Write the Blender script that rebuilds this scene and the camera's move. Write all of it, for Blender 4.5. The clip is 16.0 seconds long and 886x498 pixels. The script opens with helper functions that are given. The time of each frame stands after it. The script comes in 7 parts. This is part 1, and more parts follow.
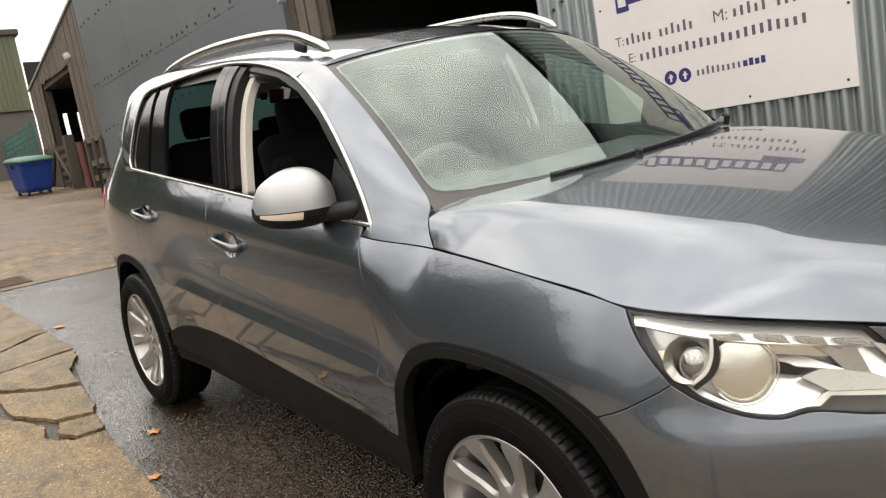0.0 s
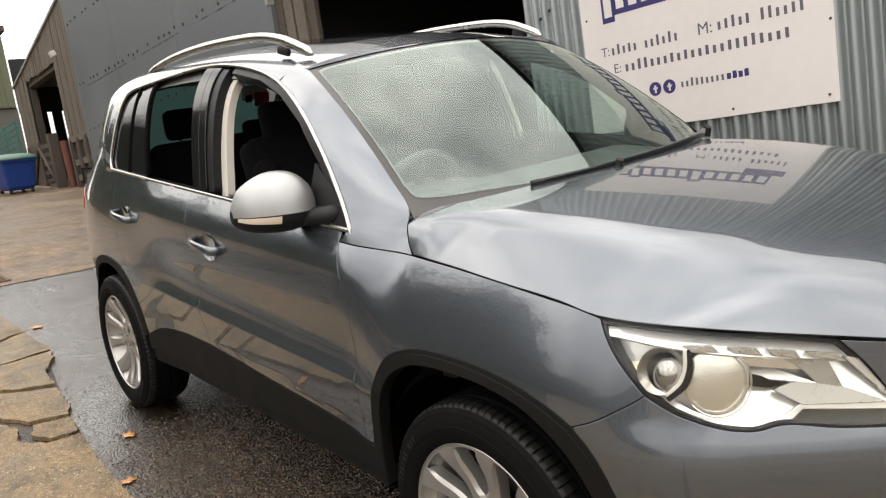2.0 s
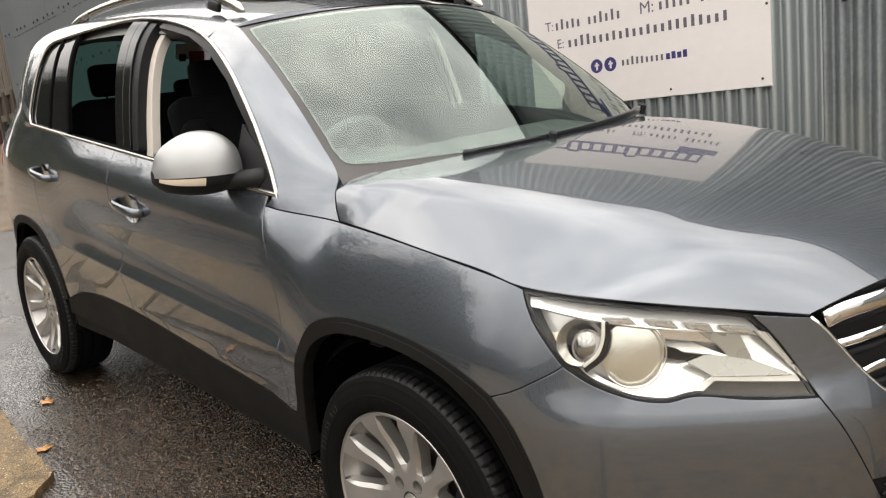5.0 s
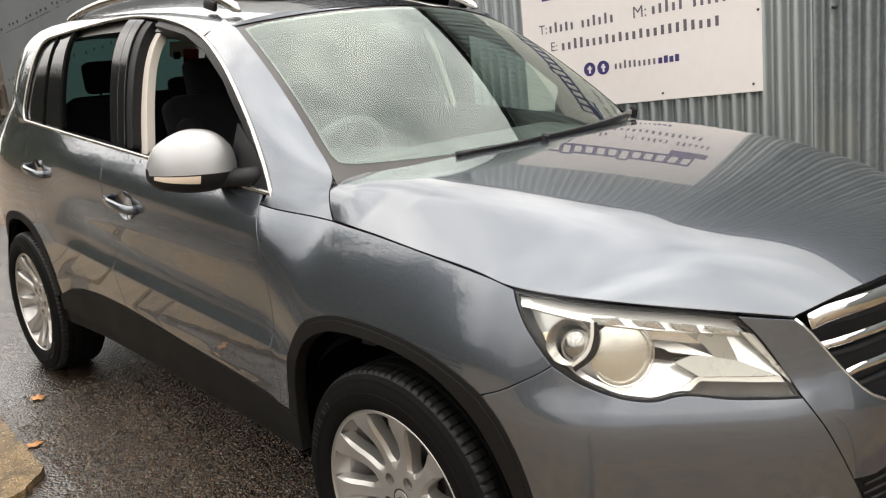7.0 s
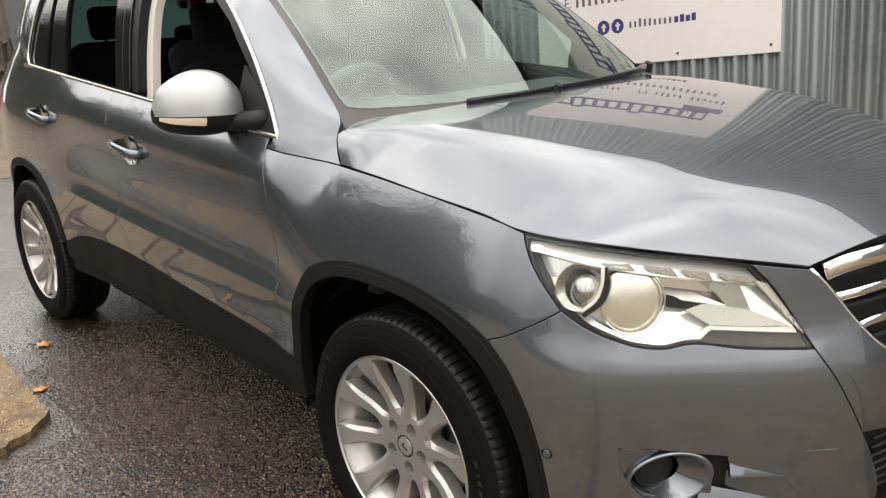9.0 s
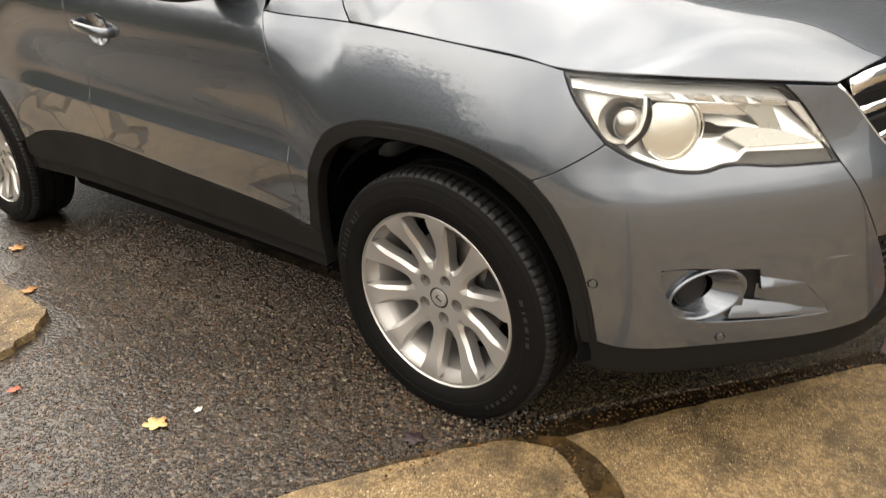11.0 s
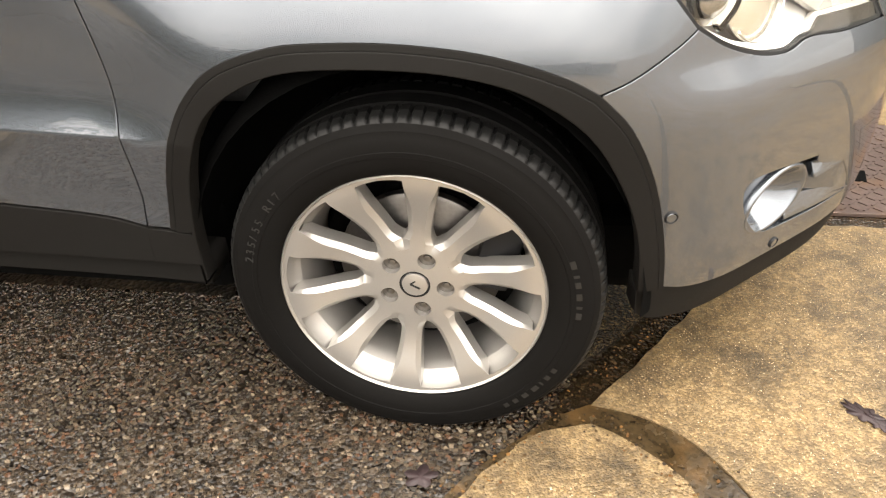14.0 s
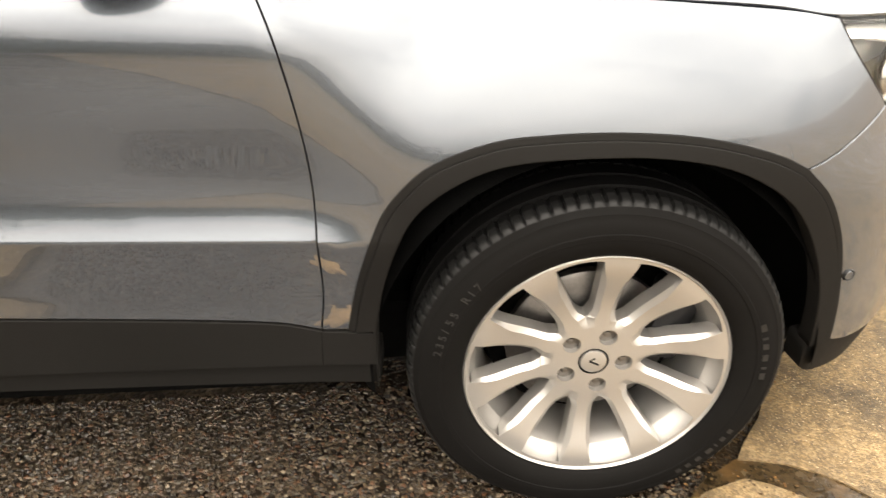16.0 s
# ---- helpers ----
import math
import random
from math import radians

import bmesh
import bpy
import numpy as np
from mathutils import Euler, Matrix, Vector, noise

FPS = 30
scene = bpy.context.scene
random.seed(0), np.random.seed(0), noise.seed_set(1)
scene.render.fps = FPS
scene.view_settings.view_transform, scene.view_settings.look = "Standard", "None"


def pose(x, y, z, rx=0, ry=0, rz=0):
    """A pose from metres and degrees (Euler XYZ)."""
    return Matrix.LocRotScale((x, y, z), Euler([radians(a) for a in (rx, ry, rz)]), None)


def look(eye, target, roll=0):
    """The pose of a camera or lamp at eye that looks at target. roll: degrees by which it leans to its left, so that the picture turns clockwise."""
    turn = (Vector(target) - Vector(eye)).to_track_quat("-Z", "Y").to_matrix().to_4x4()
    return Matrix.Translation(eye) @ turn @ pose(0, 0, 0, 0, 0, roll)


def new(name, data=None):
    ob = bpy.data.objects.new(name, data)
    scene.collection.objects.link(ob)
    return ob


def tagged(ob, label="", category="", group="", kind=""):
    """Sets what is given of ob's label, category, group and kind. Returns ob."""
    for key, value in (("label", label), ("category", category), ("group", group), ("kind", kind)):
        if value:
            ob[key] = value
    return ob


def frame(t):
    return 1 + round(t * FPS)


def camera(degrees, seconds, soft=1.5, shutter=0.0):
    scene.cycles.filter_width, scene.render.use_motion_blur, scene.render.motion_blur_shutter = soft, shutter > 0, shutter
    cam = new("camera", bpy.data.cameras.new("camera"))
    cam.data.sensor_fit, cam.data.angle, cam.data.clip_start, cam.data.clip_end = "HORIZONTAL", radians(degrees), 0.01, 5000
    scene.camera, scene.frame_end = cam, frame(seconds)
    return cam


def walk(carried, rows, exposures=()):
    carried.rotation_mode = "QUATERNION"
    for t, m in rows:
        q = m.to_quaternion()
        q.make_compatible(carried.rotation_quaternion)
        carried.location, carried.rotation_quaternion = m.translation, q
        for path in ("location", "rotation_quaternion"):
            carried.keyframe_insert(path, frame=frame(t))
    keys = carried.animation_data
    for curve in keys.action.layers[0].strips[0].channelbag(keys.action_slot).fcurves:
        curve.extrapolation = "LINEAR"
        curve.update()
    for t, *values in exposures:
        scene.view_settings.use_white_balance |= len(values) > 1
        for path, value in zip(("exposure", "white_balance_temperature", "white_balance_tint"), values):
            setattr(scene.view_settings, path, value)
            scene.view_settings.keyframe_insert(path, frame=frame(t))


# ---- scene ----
from mathutils.geometry import delaunay_2d_cdt

cam = camera(62.0, 16.0, soft=1.2, shutter=0.3)
# The yard falls 4.9 degrees towards the car's nose; SITE turns the yard's own level into the world's.
SITE = pose(0, 0, 0, 0, 4.9, 0)
PATH = [
    (0, (1.197, -1.968, 1.384), (-0.321, -0.731, 0.977), -6.6),
    (0.5, (1.206, -1.964, 1.377), (-0.286, -0.698, 0.962), -5.2),
    (1, (1.212, -1.956, 1.376), (-0.285, -0.69, 0.982), -5.3),
    (1.5, (1.212, -1.953, 1.387), (-0.28, -0.676, 1.009), -5.6),
    (2, (1.205, -1.948, 1.383), (-0.29, -0.68, 0.988), -5.4),
    (2.5, (1.2, -1.943, 1.379), (-0.283, -0.665, 0.971), -5.2),
    (3, (1.192, -1.917, 1.368), (-0.274, -0.626, 0.938), -5.0),
    (3.5, (1.188, -1.911, 1.364), (-0.261, -0.609, 0.912), -4.2),
    (4, (1.195, -1.91, 1.364), (-0.234, -0.588, 0.907), -3.6),
    (4.5, (1.203, -1.91, 1.365), (-0.211, -0.573, 0.903), -3.2),
    (5, (1.217, -1.906, 1.364), (-0.166, -0.542, 0.887), -2.9),
    (7.5, (1.231, -1.923, 1.368), (-0.137, -0.544, 0.892), -2.1),
    (8, (1.222, -1.914, 1.353), (-0.153, -0.553, 0.848), -2.2),
    (10.3, (1.203, -1.948, 1.29), (-0.102, -0.601, 0.594), -0.4),
    (10.5, (1.174, -1.977, 1.289), (-0.109, -0.628, 0.559), -1.3),
    (11, (1.075, -2.108, 1.252), (-0.088, -0.723, 0.398), -3.8),
    (11.5, (0.979, -2.146, 1.23), (-0.04, -0.699, 0.298), -2.9),
    (12, (0.806, -2.084, 1.18), (-0.045, -0.565, 0.196), -2.7),
    (12.5, (0.632, -2.027, 1.168), (-0.013, -0.422, 0.164), -2.4),
    (13, (0.442, -2.031, 1.146), (0.024, -0.398, 0.069), -4.2),
    (13.5, (0.328, -1.985, 1.142), (-0.012, -0.33, 0.071), -3.3),
    (14, (0.238, -1.921, 1.134), (-0.044, -0.278, 0.028), -2.7),
    (14.5, (0.127, -1.914, 1.152), (-0.027, -0.219, 0.102), -3.3),
    (15, (-0.006, -1.955, 1.155), (-0.048, -0.255, 0.103), -2.4),
    (15.5, (-0.128, -1.976, 1.179), (-0.127, -0.26, 0.152), -1.3),
    (16, (-0.288, -1.929, 1.193), (-0.258, -0.188, 0.211), -2.1),
]
EXPOSURES = [(0.0, -0.42, 6600, 10), (5.0, -0.36, 6600, 10), (8.0, -0.30, 6600, 10), (10.5, -0.22, 6700, 10), (11.0, 0.03, 6950, 10), (11.5, 0.46, 7100, 10), (12.5, 0.73, 7100, 10), (14.0, 0.84, 6950, 10), (16.0, 0.88, 7150, 10)]
walk(cam, [(t, SITE @ look(eye, target, roll)) for t, eye, target, roll in PATH], EXPOSURES)

# ---- world and sun ----
SUN_HEIGHT, SUN_TURN = 52.0, 250.0
world = bpy.data.worlds.new("overcast_sky")
scene.world = world
world.use_nodes = True
nt = world.node_tree
nt.nodes.clear()
w_out = nt.nodes.new("ShaderNodeOutputWorld")
w_bg = nt.nodes.new("ShaderNodeBackground")
w_sky = nt.nodes.new("ShaderNodeTexSky")
w_sky.sky_type = "NISHITA"
w_sky.sun_disc = False
w_sky.sun_elevation = radians(SUN_HEIGHT)
w_sky.sun_rotation = radians(SUN_TURN)
w_sky.dust_density = 6.0
w_sky.air_density = 1.0
# cloud cover: the sky's blue is veiled by an even white that is a little broken
w_tc = nt.nodes.new("ShaderNodeTexCoord")
w_noise = nt.nodes.new("ShaderNodeTexNoise")
w_noise.inputs["Scale"].default_value = 2.6
w_noise.inputs["Detail"].default_value = 5.0
w_ramp = nt.nodes.new("ShaderNodeValToRGB")
w_ramp.color_ramp.elements[0].position, w_ramp.color_ramp.elements[0].color = 0.34, (14.0, 13.9, 13.9, 1)
w_ramp.color_ramp.elements[1].position, w_ramp.color_ramp.elements[1].color = 0.66, (33.0, 31.8, 30.2, 1)
w_mix = nt.nodes.new("ShaderNodeMix")
w_mix.data_type = "RGBA"
w_mix.inputs[0].default_value = 0.86
nt.links.new(w_tc.outputs["Generated"], w_noise.inputs["Vector"])
nt.links.new(w_noise.outputs["Fac"], w_ramp.inputs["Fac"])
# an overcast sky is about three times as bright overhead as at the horizon
w_sep = nt.nodes.new("ShaderNodeSeparateXYZ")
w_rise = nt.nodes.new("ShaderNodeMapRange")
w_rise.inputs["To Min"].default_value, w_rise.inputs["To Max"].default_value = 0.62, 2.45
w_veil = nt.nodes.new("ShaderNodeVectorMath")
w_veil.operation = "SCALE"
nt.links.new(w_tc.outputs["Generated"], w_sep.inputs["Vector"])
nt.links.new(w_sep.outputs["Z"], w_rise.inputs["Value"])
nt.links.new(w_ramp.outputs["Color"], w_veil.inputs[0])
nt.links.new(w_rise.outputs["Result"], w_veil.inputs["Scale"])
nt.links.new(w_sky.outputs["Color"], w_mix.inputs[6])
nt.links.new(w_veil.outputs["Vector"], w_mix.inputs[7])
nt.links.new(w_mix.outputs[2], w_bg.inputs["Color"])
w_bg.inputs["Strength"].default_value = 0.1
nt.links.new(w_bg.outputs["Background"], w_out.inputs["Surface"])
sun_data = bpy.data.lights.new("sun", "SUN")
sun_data.energy, sun_data.angle, sun_data.color = 1.0, radians(90), (1.0, 0.95, 0.88)
sun = new("sun", sun_data)
sun.matrix_world = look((0, 0, 0), (-math.sin(radians(SUN_TURN)) * -1, -math.cos(radians(SUN_TURN)), -math.tan(radians(SUN_HEIGHT))))


# ---- materials ----
def mat(name, color, rough=0.5, metal=0.0, vary=0.12, fine=60.0, broad=4.0, bump=0.0, coat=0.0, spec=0.5, rough_vary=0.1, stain=None, stain_at=0.6, emit=0.0, coat_ior=1.6):
    """A procedural surface: colour varied at a fine and a broad scale, gloss varied with it, optional stains and relief."""
    m = bpy.data.materials.new(name)
    m.use_nodes = True
    t = m.node_tree
    b = t.nodes["Principled BSDF"]
    tc = t.nodes.new("ShaderNodeTexCoord")
    n1 = t.nodes.new("ShaderNodeTexNoise")
    n1.inputs["Scale"].default_value, n1.inputs["Detail"].default_value = fine, 4.0
    n2 = t.nodes.new("ShaderNodeTexNoise")
    n2.inputs["Scale"].default_value, n2.inputs["Detail"].default_value = broad, 5.0
    for n in (n1, n2):
        t.links.new(tc.outputs["Object"], n.inputs["Vector"])
    add = t.nodes.new("ShaderNodeMath")
    add.operation = "ADD"
    t.links.new(n1.outputs["Fac"], add.inputs[0])
    t.links.new(n2.outputs["Fac"], add.inputs[1])
    ramp = t.nodes.new("ShaderNodeMapRange")
    ramp.inputs["From Min"].default_value, ramp.inputs["From Max"].default_value = 0.6, 1.4
    ramp.inputs["To Min"].default_value, ramp.inputs["To Max"].default_value = 1 - vary, 1 + vary
    t.links.new(add.outputs[0], ramp.inputs["Value"])
    mul = t.nodes.new("ShaderNodeVectorMath")
    mul.operation = "SCALE"
    mul.inputs[0].default_value = color
    t.links.new(ramp.outputs["Result"], mul.inputs["Scale"])
    last = mul.outputs["Vector"]
    if stain:
        n3 = t.nodes.new("ShaderNodeTexNoise")
        n3.inputs["Scale"].default_value, n3.inputs["Detail"].default_value = broad * 0.6, 8.0
        t.links.new(tc.outputs["Object"], n3.inputs["Vector"])
        sr = t.nodes.new("ShaderNodeMapRange")
        sr.inputs["From Min"].default_value, sr.inputs["From Max"].default_value = stain_at - 0.06, stain_at + 0.06
        t.links.new(n3.outputs["Fac"], sr.inputs["Value"])
        mx = t.nodes.new("ShaderNodeMix")
        mx.data_type = "RGBA"
        t.links.new(sr.outputs["Result"], mx.inputs[0])
        t.links.new(last, mx.inputs[6])
        mx.inputs[7].default_value = (*stain, 1)
        last = mx.outputs[2]
    t.links.new(last, b.inputs["Base Color"])
    rr = t.nodes.new("ShaderNodeMapRange")
    rr.inputs["From Min"].default_value, rr.inputs["From Max"].default_value = 0.3, 0.7
    rr.inputs["To Min"].default_value, rr.inputs["To Max"].default_value = max(0.0, rough * (1 - rough_vary)), min(1.0, rough * (1 + rough_vary))
    t.links.new(n2.outputs["Fac"], rr.inputs["Value"])
    t.links.new(rr.outputs["Result"], b.inputs["Roughness"])
    b.inputs["Metallic"].default_value = metal
    b.inputs["Coat Weight"].default_value = coat
    b.inputs["Coat Roughness"].default_value = 0.010
    b.inputs["Coat IOR"].default_value = coat_ior
    b.inputs["Specular IOR Level"].default_value = spec
    if bump:
        bp = t.nodes.new("ShaderNodeBump")
        bp.inputs["Strength"].default_value, bp.inputs["Distance"].default_value = min(1.0, bump), 0.002 * max(1.0, bump)
        t.links.new(n1.outputs["Fac"], bp.inputs["Height"])
        t.links.new(bp.outputs["Normal"], b.inputs["Normal"])
    if emit:
        b.inputs["Emission Color"].default_value, b.inputs["Emission Strength"].default_value = (*color, 1), emit
    return m


def glass(name, tint, gloss_ior=1.5, rough=0.0, body=None):
    """A thin pane: tinted see-through, with a mirror share that grows to grazing angles."""
    m = bpy.data.materials.new(name)
    m.use_nodes = True
    t = m.node_tree
    t.nodes.clear()
    out = t.nodes.new("ShaderNodeOutputMaterial")
    tr = t.nodes.new("ShaderNodeBsdfTransparent")
    tr.inputs["Color"].default_value = (*tint, 1)
    gl = t.nodes.new("ShaderNodeBsdfGlossy")
    gl.inputs["Roughness"].default_value = rough
    gl.inputs["Color"].default_value = (*(body or (1, 1, 1)), 1)
    f0 = ((gloss_ior - 1) / (gloss_ior + 1)) ** 2
    lw = t.nodes.new("ShaderNodeLayerWeight")
    lw.inputs["Blend"].default_value = 0.5
    pw = t.nodes.new("ShaderNodeMath")
    pw.operation = "POWER"
    pw.inputs[1].default_value = 4.6
    t.links.new(lw.outputs["Facing"], pw.inputs[0])
    fr = t.nodes.new("ShaderNodeMapRange")
    fr.inputs["To Min"].default_value, fr.inputs["To Max"].default_value = f0, 1.0
    t.links.new(pw.outputs[0], fr.inputs["Value"])
    mx = t.nodes.new("ShaderNodeMixShader")
    t.links.new(fr.outputs["Result"], mx.inputs["Fac"])
    t.links.new(tr.outputs["BSDF"], mx.inputs[1])
    t.links.new(gl.outputs["BSDF"], mx.inputs[2])
    t.links.new(mx.outputs["Shader"], out.inputs["Surface"])
    return m


PAINT = mat("grey_blue_metallic_paint", (0.104, 0.116, 0.134), rough=0.25, metal=0.80, vary=0.03, fine=900, broad=1.5, coat=1.0, rough_vary=0.05, coat_ior=1.62)
# silver-grey, lightened so the colour carries the sky's brightness on the mirror caps
PAINT_LIGHT = mat("sky_lightened_cap_paint", (0.31, 0.31, 0.31), rough=0.42, metal=0.7, vary=0.03, fine=900, broad=1.5, coat=0.35, rough_vary=0.05)
CLADDING = mat("dark_grey_grained_plastic", (0.0068, 0.0063, 0.0058), rough=0.65, vary=0.15, fine=900, broad=6, bump=0.15, spec=0.12)
BLACK = mat("black_plastic", (0.010, 0.010, 0.011), rough=0.48, vary=0.2, fine=400, broad=8, spec=0.22)
GLOSS_BLACK = mat("gloss_black_trim", (0.008, 0.008, 0.009), rough=0.07, vary=0.1, fine=200, broad=4, spec=0.4)
LINER = mat("black_arch_felt", (0.0030, 0.0030, 0.0030), rough=0.95, vary=0.4, fine=300, broad=12, bump=0.5, spec=0.03)
RUBBER = mat("tyre_rubber", (0.0042, 0.0039, 0.0037), rough=0.72, vary=0.25, fine=260, broad=9, bump=0.1, rough_vary=0.2, spec=0.07)
# tread crown: tyre rubber darkened, the wheel arch's shadow put into the colour
TREAD = mat("arch_shaded_tread_rubber", (0.0032, 0.0031, 0.0031), rough=0.7, vary=0.3, fine=300, broad=14, bump=0.2, spec=0.1)
ALLOY = mat("silver_alloy", (0.37, 0.355, 0.335), rough=0.38, metal=0.72, vary=0.05, fine=500, broad=6, coat=0.4, stain=(0.38, 0.36, 0.33), stain_at=0.72)
STEEL = mat("brushed_disc_steel", (0.17, 0.16, 0.15), rough=0.45, metal=1.0, vary=0.2, fine=120, broad=20)
RUST = mat("rusty_iron", (0.10, 0.065, 0.045), rough=0.85, vary=0.4, fine=120, broad=25, bump=0.4)
CHROME = mat("chrome", (0.82, 0.82, 0.82), rough=0.05, metal=1.0, vary=0.02, fine=100, broad=4)
SATIN = mat("satin_aluminium_trim", (0.50, 0.485, 0.455), rough=0.26, metal=1.0, vary=0.03, fine=300, broad=4)
LAMP_CHROME = mat("bright_lamp_chrome", (0.90, 0.89, 0.86), rough=0.14, metal=0.55, vary=0.03, fine=200, broad=6)
CABIN = mat("charcoal_cabin_cloth", (0.0065, 0.0065, 0.0075), rough=0.9, vary=0.25, fine=500, broad=9, bump=0.3, spec=0.1)
# shoulder blocks: tyre rubber made lighter, as if catching the light from above
SHOULDER = mat("lit_shoulder_rubber", (0.0060, 0.0060, 0.0060), rough=0.5, vary=0.3, fine=300, broad=14, bump=0.2, spec=0.22)
CABIN_PLASTIC = mat("dark_dashboard_plastic", (0.085, 0.087, 0.088), rough=0.6, vary=0.12, fine=600, broad=6, bump=0.1)
BEIGE = mat("beige_pillar_trim", (0.50, 0.46, 0.41), rough=0.7, vary=0.06, fine=300, broad=5)
WINDSCREEN = glass("windscreen_glass", (0.74, 0.83, 0.78), 1.95, body=(0.90, 1.0, 0.94))
CLEAR_SIDE = glass("lightly_tinted_side_glass", (0.62, 0.72, 0.68), 1.4)
SIDE_GLASS = glass("tinted_side_glass", (0.19, 0.36, 0.33), 1.4)
LENS = glass("clear_lamp_lens", (0.93, 0.93, 0.91), 1.42)
RED_LENS = mat("red_lamp_lens", (0.35, 0.02, 0.02), rough=0.1, vary=0.05, coat=1.0)
AMBER = mat("clear_indicator_lens", (0.62, 0.52, 0.42), rough=0.15, vary=0.1, fine=200, coat=1.0)


# ---- mesh helpers ----
def make(name, verts, faces, material, parent=None, label="", normals=None, flat=False, at=None):
    if normals is None and at is None and parent is not None and parent.name.startswith("parked_car"):
        verts = [lean(v) for v in verts]
    me = bpy.data.meshes.new(name)
    me.from_pydata([tuple(v) for v in verts], [], [tuple(f) for f in faces])
    me.materials.append(material)
    if not flat:
        me.polygons.foreach_set("use_smooth", [True] * len(me.polygons))
    if normals is not None:
        me.normals_split_custom_set_from_vertices([tuple(n) for n in normals])
    me.update()
    ob = new(name, me)
    if parent is not None:
        ob.parent = parent
    if at is not None:
        ob.matrix_basis = at
    if label:
        ob["label"] = label
    return ob


def part(name, bm, material, parent=None, label="", smooth_angle=None, at=None):
    me = bpy.data.meshes.new(name)
    bmesh.ops.recalc_face_normals(bm, faces=bm.faces)
    if at is None and parent is not None and parent.name.startswith("parked_car"):
        for v in bm.verts:
            v.co = lean(v.co)
    bm.to_mesh(me)
    bm.free()
    me.materials.append(material)
    if smooth_angle:
        me.polygons.foreach_set("use_smooth", [True] * len(me.polygons))
        me.set_sharp_from_angle(angle=radians(smooth_angle))
    ob = new(name, me)
    if parent is not None:
        ob.parent = parent
    if at is not None:
        ob.matrix_basis = at
    if label:
        ob["label"] = label
    return ob


def thing(name, label, category, group="", m=None, kind=""):
    ob = new(name)
    ob.matrix_basis = m if m is not None else Matrix.Identity(4)
    return tagged(ob, label, category, group, kind)


def block(bm, size, m, bevel=0.004, segments=2):
    """A bevelled box of that size at the pose m, added to bm."""
    r = bmesh.ops.create_cube(bm, size=1.0, matrix=m @ Matrix.Diagonal((*size, 1)))
    edges = list({e for v in r["verts"] for e in v.link_edges})
    if bevel:
        bmesh.ops.bevel(bm, geom=edges, offset=min(bevel, min(size) * 0.45), segments=segments, affect="EDGES", profile=0.6)
    return bm


def rod(bm, a, b, r1, r2=None, segments=12):
    a, b = Vector(a), Vector(b)
    d = b - a
    m = Matrix.Translation((a + b) / 2) @ d.to_track_quat("Z", "Y").to_matrix().to_4x4()
    bmesh.ops.create_cone(bm, cap_ends=True, segments=segments, radius1=r1, radius2=r1 if r2 is None else r2, depth=d.length, matrix=m)
    return bm


def chain(*pts, n=6):
    """A smooth line through points (Catmull-Rom), ends kept."""
    if len(pts) == 2:
        return list(pts)
    p = [tuple(2 * a - b for a, b in zip(pts[0], pts[1])), *pts, tuple(2 * a - b for a, b in zip(pts[-1], pts[-2]))]
    out = []
    for i in range(1, len(p) - 2):
        for k in range(n):
            t = k / n
            out.append(tuple(0.5 * (2 * b + (c - a) * t + (2 * a - 5 * b + 4 * c - d) * t * t + (3 * b - a - 3 * c + d) * t ** 3) for a, b, c, d in zip(p[i - 1], p[i], p[i + 1], p[i + 2])))
    out.append(tuple(pts[-1]))
    return out


def loop(*chains):
    out = []
    for c in chains:
        for q in c:
            if not out or math.dist(out[-1], q) > 1e-5:
                out.append(q)
    if math.dist(out[0], out[-1]) < 1e-5:
        out.pop()
    return out


def dense(pts, step, closed=True):
    out = []
    for i, a in enumerate(pts):
        if i == len(pts) - 1 and not closed:
            out.append(a)
            break
        b = pts[(i + 1) % len(pts)]
        k = max(1, math.ceil(math.dist(a, b) / step))
        out += [tuple(p + (q - p) * j / k for p, q in zip(a, b)) for j in range(k)]
    return out


def inside(q, poly):
    x, y = q
    c = False
    for i in range(len(poly)):
        x1, y1 = poly[i - 1]
        x2, y2 = poly[i]
        if (y1 > y) != (y2 > y) and x < (x2 - x1) * (y - y1) / (y2 - y1) + x1:
            c = not c
    return c


def near(q, pts, d):
    return any(abs(p[0] - q[0]) < d and abs(p[1] - q[1]) < d for p in pts)


# the body leans a little on its springs: its far side stands higher
def lean(P):
    t = max(0.0, min(1.0, (P[2] - 0.40) / 0.55))
    return Vector((P[0], P[1], P[2] + 0.036 * max(0.0, P[1] + 0.85) * t * t * (3 - 2 * t)))


def surface_normal(S, u, v):
    e = 1e-3
    a, b = Vector(S(u + e, v)) - Vector(S(u - e, v)), Vector(S(u, v + e)) - Vector(S(u, v - e))
    return a.cross(b).normalized()


